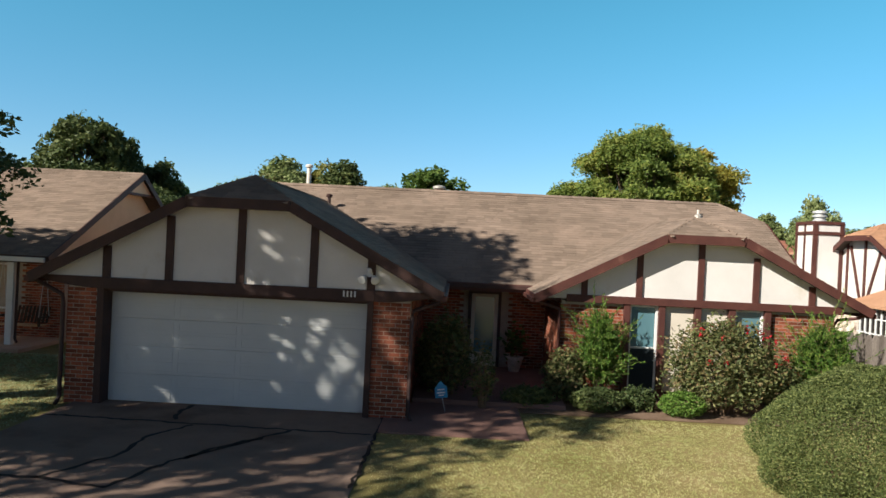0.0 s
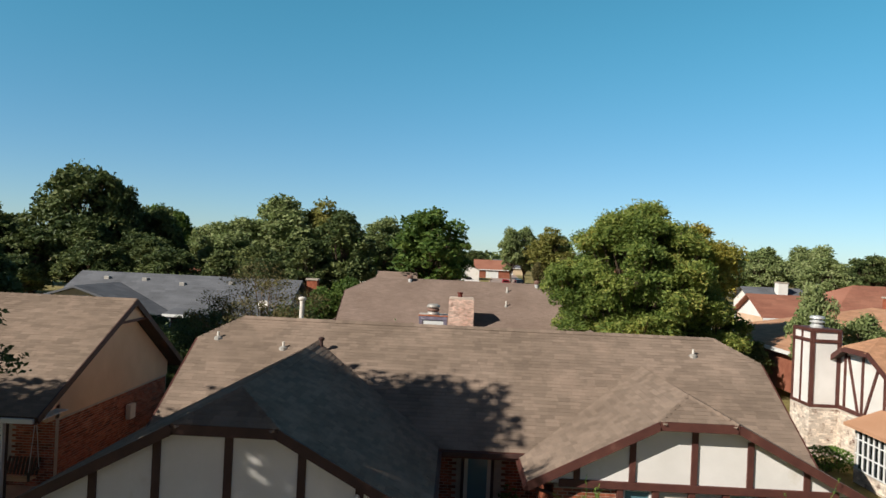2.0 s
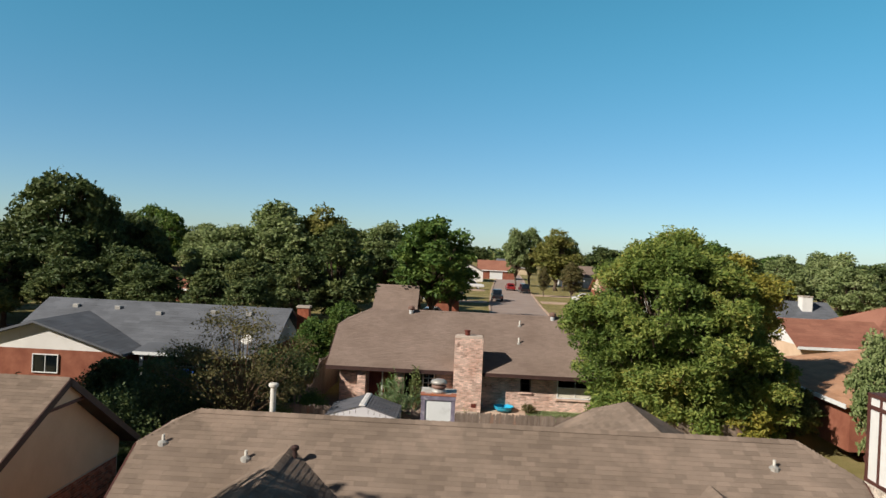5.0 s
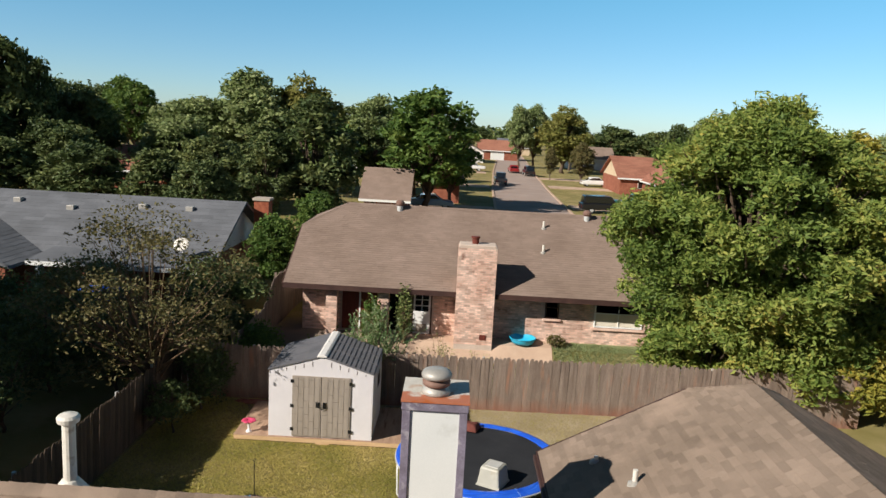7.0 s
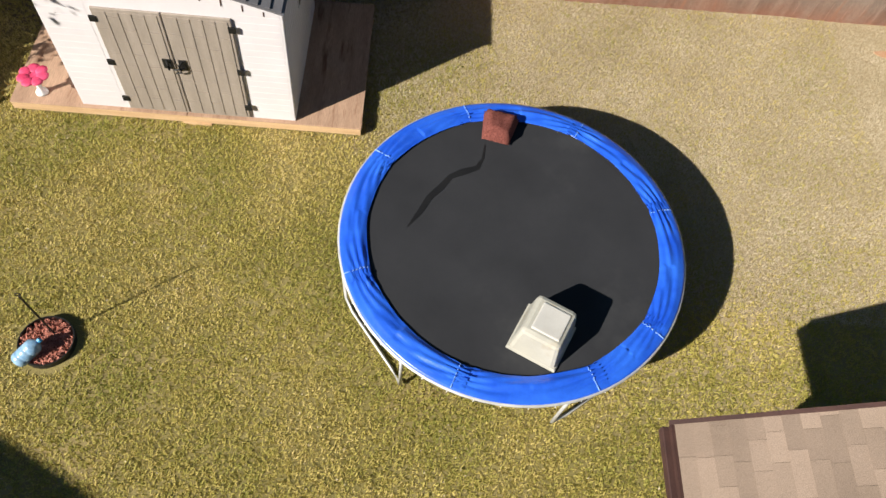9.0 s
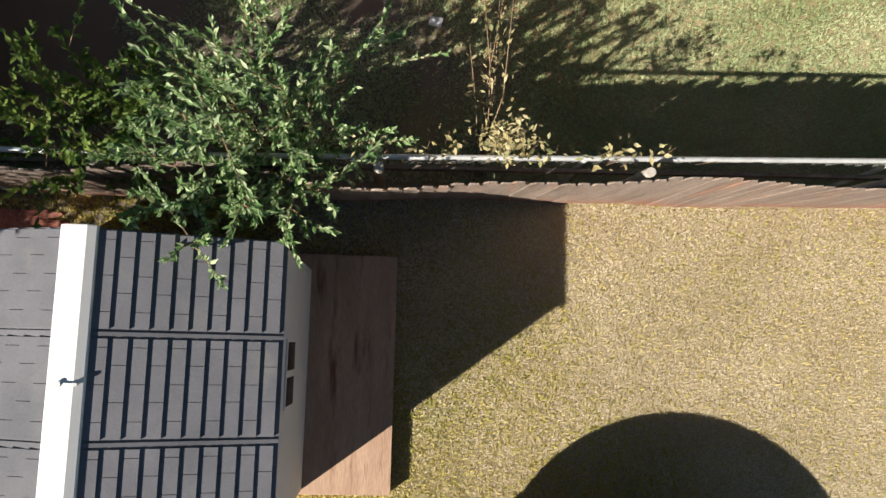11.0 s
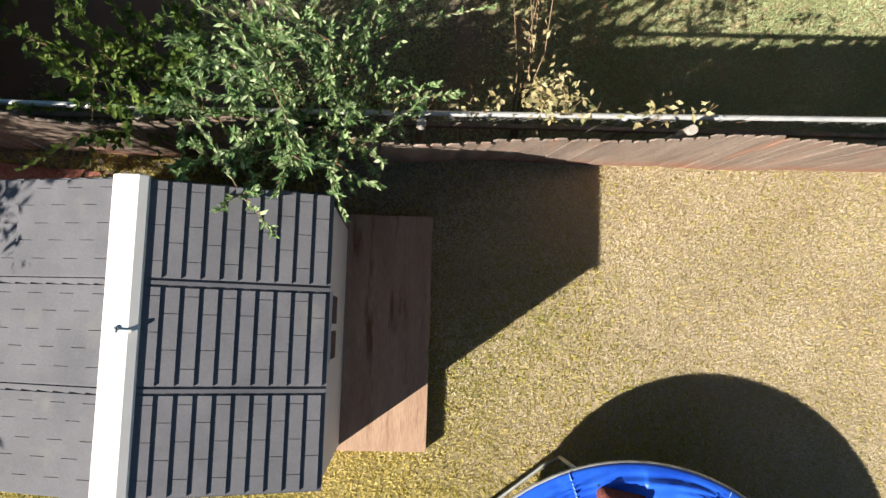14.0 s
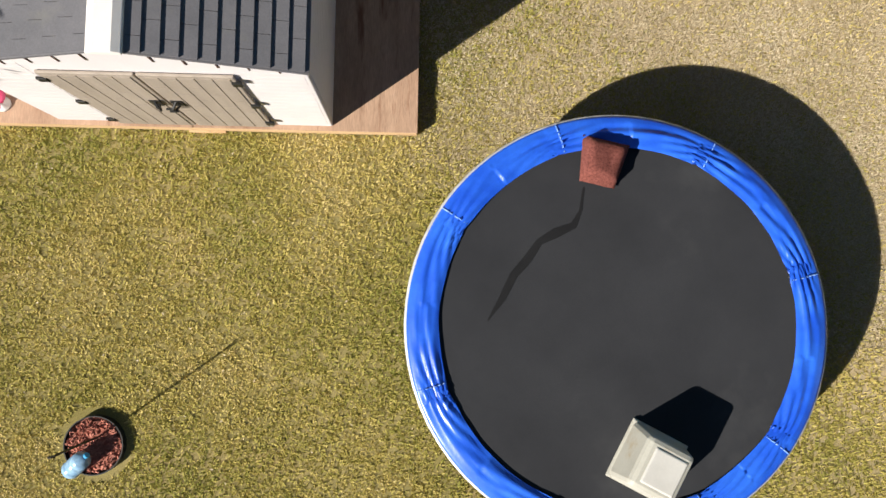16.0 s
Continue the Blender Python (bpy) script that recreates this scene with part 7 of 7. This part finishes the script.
# front garden
def juniper(x, y, r, h, label, seed):
    rs = np.random.RandomState(seed)
    t = thing("juniper", (x, y, 0), label, "juniper")
    g, lv = Geo(), []
    for i in range(120):
        a, u = i * 2.4, rs.random()
        lo = 0.05 + 0.62 * u
        p = Vector((x + 0.06 * math.cos(a), y + 0.06 * math.sin(a), h * lo * 0.8))
        reach = r * (1.05 - 0.75 * u) * (0.55 + 0.5 * rs.random())
        tip = Vector((x + reach * math.cos(a), y + reach * math.sin(a), min(h * 1.02, h * lo * 0.8 + 0.35 + reach * 0.75 + 0.2 * rs.random())))
        shoot(rs, g, lv, p, tip, -0.05, 0.01, 100, 0.05, 0.42, 0.2, 3)
    part("stemwork", g, TWIG, t, clean=False, kind="stuff")
    blades_of("foliage", rs, lv, LEAF_JUNIPER, t, (x, y, 0), 0.2)
    return t


juniper(3.5, 15.2, 0.56, 2.35, "upright feathery green juniper against the brick wall", 51)
juniper(8.2, 15.1, 0.74, 2.25, "broad feathery yellow-green juniper by the house corner", 52)
rose = bush("rose_bush", 6.0, 14.75, 1.22, 0.85, 1.95, LEAF_ROSE, "large rose bush with scattered red flowers before the windows", 53, 10000, 0.04, False, "rose bush")
rs = np.random.RandomState(9)
for i in range(18):
    a, e = rs.random() * 6.28, 0.2 + 1.2 * rs.random()
    p = (6.05 + 1.25 * math.cos(a) * math.cos(e), 14.75 - abs(0.85 * math.sin(a) * math.cos(e)), 0.98 + 0.95 * math.sin(e))
    n = 7
    d = rs.normal(size=(n, 3)) * 0.025 + np.array(p)
    ob = new("flower", quads("flower", leaf_quads(rs, d, 0.04, 0.6), PETAL, (6.05, 14.75, 0)))
    ob.parent = rose
bush("boxwood", 5.05, 14.35, 0.46, 0.4, 0.52, LEAF_BOX, "small round bright green clipped shrub", 54, 2400, 0.03, True)
bush("shrub", 3.35, 14.4, 0.55, 0.4, 0.5, LEAF_DARK, "low dark clipped shrub along the bed", 55, 2000, 0.035, True)
bush("shrub", 1.95, 14.6, 0.55, 0.4, 0.42, LEAF_DARK, "low dark spreading shrub by the walk", 56, 1700, 0.035, False)
bush("shrub", 4.25, 14.75, 0.4, 0.35, 0.5, LEAF_DARK, "dark low shrub below the window", 57, 1300, 0.035, False)
bush("shrub", 2.75, 15.0, 0.45, 0.4, 1.15, LEAF_ROSE, "thin dark shrub at the porch corner", 58, 2200, 0.045, False)
bush("shrub", 7.3, 14.9, 0.5, 0.45, 1.1, LEAF_DARK, "dark shrub between roses and juniper", 59, 1500, 0.04, False)
bush("climbing_rose", 0.3, 14.9, 0.55, 0.45, 1.8, LEAF_ROSE, "thin climbing rose in the shaded entry bed", 60, 2200, 0.045, False, "rose bush")
bush("climbing_rose", 1.0, 14.2, 0.28, 0.28, 1.3, LEAF_ROSE, "slender rose beside the entry walk", 61, 500, 0.04, False, "rose bush")
bush("shrub", -0.05, 15.6, 0.4, 0.5, 1.5, LEAF_DARK, "dark shrub against the garage side wall", 62, 2400, 0.05, False)
bush("hedge_bush", 5.5, 8.75, 1.26, 1.2, 1.98, LEAF_HEDGE, "big rounded clipped privet bush on the front lawn", 63, 95000, 0.0135, True, peak=0.22)
bush("shrub", 13.9, 26.0, 1.0, 0.6, 0.9, LEAF_BOX, "clipped green shrub below the neighbour's stone wall", 64, 1500, 0.05, True)
pot = thing("plant_pot", (1.95, 18.2, 0.12), "large pale clay pot beside the entry door", "plant pot")
part("pot", Geo().lathe([(0.13, 0.12), (0.2, 0.42), (0.23, 0.44), (0.23, 0.5), (0.19, 0.5), (0.17, 0.4)], 1.95, 18.2, 18), STONE, pot)
rsp = np.random.RandomState(6)
ob = new("foliage", quads("foliage", leaf_quads(rsp, np.array([1.95, 18.2, 0.85]) + rsp.normal(size=(220, 3)) * np.array([0.17, 0.17, 0.2]), 0.07, 0.6), LEAF_GREEN, (1.95, 18.2, 0.12)))
ob.parent = pot
sign = thing("yard_sign", (0.22, 13.62, 0), "small blue house-shaped yard sign on a thin stake", "sign")
ms = Matrix.Translation((0.22, 13.62, 0)) @ Matrix.Rotation(radians(-7), 4, "Y")
part("stake", Geo().tube([(0.06, 0, -0.1), (0.0, 0, 0.42)], 0.008, 6).moved(ms), STEEL, sign)
part("plate", Geo().slab([(-0.12, -0.01, 0.3), (0.12, -0.01, 0.3), (0.12, -0.01, 0.5), (0.0, -0.01, 0.63), (-0.12, -0.01, 0.5)], (0, 0.02, 0)).moved(ms), SIGN_BLUE, sign, bevel=0.003)
for z, w in ((0.45, 0.07), (0.39, 0.08), (0.34, 0.05)):
    part("text_bar", Geo().box(-w, -0.014, z, w, -0.0105, z + 0.025, ms), SIGN_WHITE, sign)
fld = thing("flood_lamp", (-1.23, 12.82, 2.6), "white twin-head flood lamp on the gable", "lamp")
part("plate", Geo().lathe([(0.06, 0), (0.06, 0.03), (0.02, 0.035)], 0, 0, 14).moved(Matrix.Translation((-1.23, 12.84, 2.66)) @ Matrix.Rotation(radians(90), 4, "X")), VINYL, fld)
for s in (-1, 1):
    mm = Matrix.Translation((-1.23 + s * 0.1, 12.74, 2.58)) @ Matrix.Rotation(radians(115), 4, "X") @ Matrix.Rotation(radians(18 * s), 4, "Y")
    part("lamp_head", Geo().lathe([(0.03, -0.09), (0.045, -0.04), (0.075, 0.05), (0.08, 0.09), (0.06, 0.085)], 0, 0, 14).moved(mm), VINYL, fld, smooth=True)
part("sensor", Geo().blob((-1.23, 12.76, 2.72), (0.05, 0.05, 0.05), 1, 0.0, 2), VINYL, fld)

# shade trees at the side of the front yard
# the first four stand out of view, placed for the dappled shade they cast
tree("tree", -14.0, 0.4, 10.8, 4.1, 3.6, LEAF_DARK, "loose shade tree towards the street", 75, 40, 0.8, 180, 0.12, 0.3)
tree("tree", -14.1, 5.4, 14.2, 4.5, 5.0, LEAF_DARK, "tall shade tree in the front yard", 71, 68, 0.95, 185, 0.14, 0.34)
tree("tree", -12.0, 10.3, 13.2, 3.3, 3.4, LEAF_DARK, "second tall shade tree in the front yard", 72, 52, 1.4, 200, 0.15, 0.34)
tree("tree", -19.5, 11.2, 11.0, 3.8, 3.6, LEAF_DARK, "broad shade tree on the neighbour's front lawn", 74, 44, 1.4, 190, 0.15, 0.3)
tree("tree", -10.25, 14.5, 6.3, 1.7, 2.5, LEAF_DARK, "slender dark-leaved tree at the drive's edge", 73, 20, 0.62, 620, 0.085, 0.09)

# trees of the neighbourhood: a few kinds, copied
def stock(leaf_mat, label, seed, shape=1.0, leaf=0.21, per=165, lump=0.9, n=84):
    return tree("tree", 0, -300 - seed * 20, 10.0, 4.0 * shape, 1.2, leaf_mat, label, seed, n, lump * shape ** 0.5, per, leaf, 0.22, group="trees of the neighbourhood", z=0)


kinds = [stock(LEAF_DARK, "dark green broad tree among the houses", 1), stock(LEAF_GREY, "silvery green tree among the houses", 2, 0.95), stock(LEAF_GREEN, "fresh green rounded tree among the houses", 3, 0.95), stock(LEAF_GOLD, "yellow-green autumn tree among the houses", 4, 0.9), stock(LEAF_DARK, "dense dark oval tree among the houses", 5, 0.8), stock(LEAF_BROWN, "small brown-leaved tree among the houses", 6, 0.9)]
used = [0] * len(kinds)


def plant(kind, x, y, h, wide=1.0, turn=0.0):
    s = h / 10.0
    m = Matrix.LocRotScale((x, y, height(x, y)), Euler((0, 0, turn)), (s * wide, s * wide, s))
    if used[kind]:
        copy_thing(kinds[kind], m @ Matrix.Diagonal((*(1 / v for v in kinds[kind].scale), 1)))
    else:
        kinds[kind].matrix_basis = m
        used[kind] = 1


GROVES = []
GROVES.append((  # near yards on the shaded side
    (4, -9, 44.6, 2.2, 1.20), (4, -19, 40.5, 1.5, 1.56), (0, -24, 37, 4.3, 1.10), (0, -16, 38.5, 3.4, 1.10), (4, -13.4, 31.2, 1.3, 1.92), (0, -19.8, 29.3, 7.0, 0.81),
    # this row is unseen, added only to shade the neighbour's yard
    (0, -14.9, 29.7, 4.1, 1.10), (4, -12.7, 29.4, 2.6, 1.20), (4, -11.2, 29.4, 1.7, 1.44), (0, -23.6, 26.4, 15.9, 0.56), (0, -23.4, 21.0, 11.0, 0.8), (0, -25.5, 34.5, 8.0, 0.8), (0, -24.6, 29.4, 15.3, 0.56), (0, -27.6, 30.4, 15.6, 0.72),
))
GROVES.append((  # near yards on the sunny side
    (1, 17.8, 35.2, 6.7, 0.55), (1, 21.5, 37.5, 5.2, 0.8), (2, 27, 42, 4.6, 1.0), (0, 16.6, 40.6, 3.4, 1.1), (2, -8.3, 47.5, 3.9, 1.0), (2, -7.9, 55, 4.4, 0.9),
))
GROVES.append((  # the tall dark mass beyond the grey roof
    (0, -36.8, 70, 14.2, 0.85), (0, -33.4, 71, 12.9, 0.5), (0, -44, 66, 9.5, 1.2), (0, -31.3, 75, 10.3, 0.8), (0, -38.5, 86, 11.2, 0.9), (0, -40, 58, 7.5, 1.2),
    (0, -45.5, 68, 8.6, 1.1), (4, -33.6, 66, 8.0, 1.3), (0, -29.5, 68, 7.4, 1.3), (0, -41, 64, 8.6, 1.2), (0, -50, 74, 10, 1.2), (4, -37, 63, 7.0, 1.4),
    (0, -31, 62, 6.4, 1.4), (0, -45, 60, 7.5, 1.3), (0, -35, 56, 5.0, 1.5),
))
GROVES.append((  # behind the grey roof
    (4, -28, 66, 6.4, 1.2), (0, -27, 84, 7.0, 1.2), (1, -22.2, 94, 13.2, 1.15), (3, -17, 96, 12.6, 1.05), (4, -13, 64, 7.0, 1.0), (0, -20, 74, 6.6, 1.2),
    (0, -16, 60, 5.5, 1.1), (1, -24.5, 78, 8.0, 1.3), (4, -17.5, 80, 7.6, 1.3), (2, -13.8, 92, 8.8, 1.2), (1, -27.5, 92, 10.0, 1.2), (0, -25, 63, 6.0, 1.4),
    (4, -20, 62, 5.6, 1.3),
))
GROVES.append((  # by the small outbuilding
    (4, -10.2, 66, 9.7, 1.1), (1, -11.5, 116, 12.1, 1.0), (2, -2.8, 84, 12.0, 1.1), (2, -0.8, 90, 9.0, 0.9), (0, -6.5, 106, 9.9, 1.0), (4, -9.6, 98, 8.6, 1.1),
    (4, -5.2, 110, 9.2, 1.1),
))
GROVES.append((  # along the far street
    (1, 13.0, 172, 13.6, 0.7), (1, 16.5, 176, 14.1, 0.75), (3, 20.8, 160, 13.0, 1.3), (5, 19.8, 132, 6.8, 0.9), (5, 15.6, 138, 5.7, 0.6), (0, 24, 172, 12.5, 0.8),
    (0, 9, 350, 9, 1.8),
))
GROVES.append((  # beyond the red-brown roofs
    (2, 29, 94, 9.2, 1.0), (4, 33, 96, 8.6, 1.0), (0, 40, 110, 9.7, 1.2), (2, 51, 122, 9.7, 1.2), (1, 60, 126, 10.6, 1.1), (0, 70, 124, 9.7, 1.2),
    (2, 80, 122, 10.1, 1.3), (1, 50, 98, 8.4, 1.2), (4, 62, 98, 8.6, 1.1), (2, 74, 94, 9.4, 1.1), (0, 96, 124, 10.1, 1.5), (2, 40.8, 121, 11.6, 0.9),
    (1, 45.2, 106, 9.6, 1.0), (1, 55, 111, 10.4, 1.0),
))
GROVES.append((  # far belt
    (0, 37, 190, 10.6, 1.6), (0, 48, 190, 9.9, 1.7), (4, 40, 150, 10.6, 1.0), (0, 30, 330, 9.6, 1.8), (1, 62, 200, 13.6, 1.3), (0, 80, 190, 10.3, 1.8),
    (1, 100, 170, 10.6, 1.8),
))
GROVES.append((  # far belt
    (1, -38, 112, 9.9, 1.2), (0, -58, 90, 10, 1.4), (0, -50, 110, 10.6, 1.4), (1, -62, 130, 11.0, 1.4), (0, -48, 150, 10.6, 1.5), (1, -30, 150, 10.5, 1.5),
    (0, -16, 150, 10.1, 1.4), (2, -5, 190, 9.9, 1.2), (0, -2, 260, 9.9, 1.4), (2, -66, 160, 15.0, 1.0), (2, -56, 141, 13.2, 1.0), (1, -92, 262, 13.0, 1.6),
    (0, -76, 175, 13.5, 1.3), (1, -60, 230, 13.5, 1.6), (0, -34, 240, 13, 1.6),
))
number = 0
for grove in GROVES:
    for k, x, y, h, w in grove:
        plant(k, x, y, h, w, number * 1.7)
        number += 1
# a belt of far woods closing the view
rs = np.random.RandomState(77)
pts = []
for i in range(420):
    x = -700 + 1400 * rs.random()
    y = 420 + 200 * rs.random()
    r = 7 + 5 * rs.random()
    c = np.array([x, y, 3.5 + 2 * rs.random()])
    d = rs.normal(size=(90, 3))
    d /= np.linalg.norm(d, axis=1, keepdims=True)
    pts.append(c + d * np.array([r, r, 4.5]) * (0.7 + 0.35 * rs.random((90, 1))))
woods = new("far_woods", quads("far_woods", leaf_quads(rs, np.concatenate(pts), 2.0), LEAF_DARK))
tagged(woods, "distant belt of green trees along the horizon", "trees", kind="stuff")


# ---- grass ----
def lawn(name, n, x0, x1, y0, y1, material, label, high, seed, keep=None, width=0.011, fade=0.0, clump=0.75):
    rs = np.random.RandomState(seed)
    x, y = x0 + (x1 - x0) * rs.random(n), y0 + (y1 - y0) * rs.random(n)
    m = n // 9  # blades gather in small tufts
    tx, ty = x[:m].copy(), y[:m].copy()
    own = rs.randint(0, m, n)
    near = rs.random(n) < clump
    x = np.where(near, tx[own] + 0.016 * rs.normal(size=n), x)
    y = np.where(near, ty[own] + 0.016 * rs.normal(size=n), y)
    inside = (x > x0) & (x < x1) & (y > y0) & (y < y1)
    x, y = x[inside], y[inside]
    n = len(x)
    if fade:
        edge = np.minimum(np.minimum(x - x0, x1 - x), y - y0) / fade
        ok = rs.random(n) < edge
        x, y = x[ok], y[ok]
    if keep is not None:
        ok = keep(x, y)
        x, y = x[ok], y[ok]
    n = len(x)
    z = np.interp(y, gy, [height(0, v) for v in gy])
    a = rs.random(n) * 2 * np.pi
    h = high * (0.5 + 0.9 * rs.random(n))
    lean = high * (0.5 + 0.9 * rs.random(n))
    h = h * 0.75
    dx, dy = np.cos(a), np.sin(a)
    base = np.stack([x, y, z - 0.004], 1)
    side = np.stack([-dy, dx, 0 * x], 1) * width * (0.6 + 0.8 * rs.random(n))[:, None]
    tip = base + np.stack([dx * lean, dy * lean, h], 1)
    ob = new(name, quads(name, np.stack([base - side, base + side, tip], 1), material))
    return tagged(ob, label, "grass", kind="stuff")


def blotches(x, y, scale, seed):
    """Smooth random blotches between 0 and 1 over the plan."""
    grid = np.random.RandomState(seed).random((64, 64))
    u, v = np.asarray(x) * scale + 31.7, np.asarray(y) * scale + 17.3
    i, j = np.floor(u).astype(int), np.floor(v).astype(int)
    a, b = u - i, v - j
    a, b = a * a * (3 - 2 * a), b * b * (3 - 2 * b)
    g = lambda p, q: grid[p % 64, q % 64]
    return (g(i, j) * (1 - a) + g(i + 1, j) * a) * (1 - b) + (g(i, j + 1) * (1 - a) + g(i + 1, j + 1) * a) * b


def chance(x, y):
    return np.mod(np.sin(x * 91.7 + y * 57.3) * 4375.85, 1.0)


def dry_here(x, y):
    return 0.45 * x + 0.7 * (y - 34.0) + 0.5 * np.sin(x * 1.7 + y) + 0.35 * np.sin(y * 2.6 - x * 1.9) + 2.2 * (chance(x, y) - 0.5) > 0.2


def off_things(x, y):
    return ~((x > -6.1) & (x < -1.3) & (y > 34.0) & (y < 36.55)) & (np.hypot(x + 4.65, y - 30.6) > 0.4) & ~((x > 2.2) & (y < 28.8)) & ~((x < 2.5) & (y < 26.5))


lawn("lawn_grass", 520000, -8.6, 6.5, 27.4, 37.3, BLADE, "short yellow-green lawn grass of the back yard", 0.042, 101, lambda x, y: off_things(x, y) & ~(dry_here(x, y) & (x > -2.5) & (y > 31.5) & (chance(y, x) > 0.2)), 0.009, 0.0, 0.55)
lawn("lawn_grass", 460000, -2.5, 9.4, 31.5, 37.3, BLADE_DRY, "dry straw-coloured lawn grass by the back fence", 0.034, 102, lambda x, y: off_things(x, y) & dry_here(x, y), 0.005, 0.0, 0.4)
lawn("lawn_grass", 270000, -8.0, 8.0, 37.4, 42.1, BLADE_GREEN, "patchy green grass behind the fence", 0.05, 103, lambda x, y: (0.6 * blotches(x, y, 0.9, 4) + 0.4 * blotches(x, y, 2.6, 5) + 0.09 * x + 0.35 * (chance(x, y) - 0.5) > 0.3) & ~((x > -3.65) & (x < 3.8) & (y > 40.9)), 0.008, 0.0, 0.4)
lawn("lawn_grass", 16000, 3.8, 8.0, 40.8, 42.3, BLADE_GREEN, "green grass patch beside the patio", 0.06, 104)
lawn("lawn_grass", 330000, -0.9, 13.0, 4.0, 14.2, BLADE_FRONT, "mown green lawn grass of the front yard", 0.028, 105, lambda x, y: ~((x < 1.75) & (y > 11.85)) & (y < 13.9 + 0.15 * np.sin(x * 2)) & (x > -0.86), 0.0052, 1.6)
lawn("lawn_grass", 90000, -13.5, -6.66, 6.0, 17.8, BLADE_GREEN, "shaded lawn grass beside the driveway", 0.05, 106, None, 0.008, 0.5)
bed = setting("ground_bed", Geo().slab([(1.75, 13.95, 0.012), (9.2, 13.95, 0.012), (9.2, 15.95, 0.012), (2.7, 15.95, 0.012), (1.75, 14.6, 0.012)], (0, 0, 0.02)), SOIL, "dark soil planting bed below the windows", "planting bed")


def patch(name, x, y, rx, ry, z, material, label, category, seed, cut=None):
    """A low patch of ground with a wandering edge."""
    g = Geo()
    n = 72
    rim = []
    for i in range(n):
        a = 6.2832 * i / n
        k = 1 + 0.35 * noise.noise(Vector((math.cos(a) * 1.6, math.sin(a) * 1.6, seed))) + 0.3 * noise.noise(Vector((math.cos(a) * 7, math.sin(a) * 7, seed)))
        rim.append((x + rx * k * math.cos(a), min(y + ry * k * math.sin(a), cut or 1e3), z))
    g.slab(rim, (0, 0, -0.04))
    return setting(name, g, material, label, category)


patch("ground_bare", -5.9, 36.78, 1.1, 0.17, 0.03, MULCH, "brown leaf litter between the shed and the fence", "soil", 8.0)
patch("ground_bare", 9.0, 36.35, 1.7, 0.6, 0.014, SOIL_RED, "bare red soil worn under the corner tree", "soil", 3.0)

# ---- brickwork close to the front ----
brick_face(wr, (-1.14, 12.92, 0), (1, 0, 0), (0, -1, 0), 0.68, 2.15, split=True)
brick_face(wwr, (7.42, 16.0, 0), (1, 0, 0), (0, -1, 0), 1.44, 2.1, split=True)
brick_face(wwl, (2.75, 16.0, 0), (1, 0, 0), (0, -1, 0), 1.45, 2.1)
brick_face(ws, (-0.46, 13.2, 0), (0, 1, 0), (1, 0, 0), 5.6, 2.2)
brick_face(wws, (2.75, 18.8, 0), (0, -1, 0), (-1, 0, 0), 2.8, 2.2)

# fallen leaves scattered on the back lawn
rs = np.random.RandomState(88)
n = 900
lx, ly = -8 + 12 * rs.random(n), 27.5 + 9.4 * rs.random(n)
ok = off_things(lx, ly)
spots = np.stack([lx[ok], ly[ok], 0.035 + 0.015 * rs.random(ok.sum())], 1)
litter = new("fallen_leaves", quads("fallen_leaves", leaf_quads(rs, spots, 0.016, 2.5, 0.5), BLADE_DRY))
tagged(litter, "small pale dry leaves scattered over the lawn", "leaves", kind="stuff")
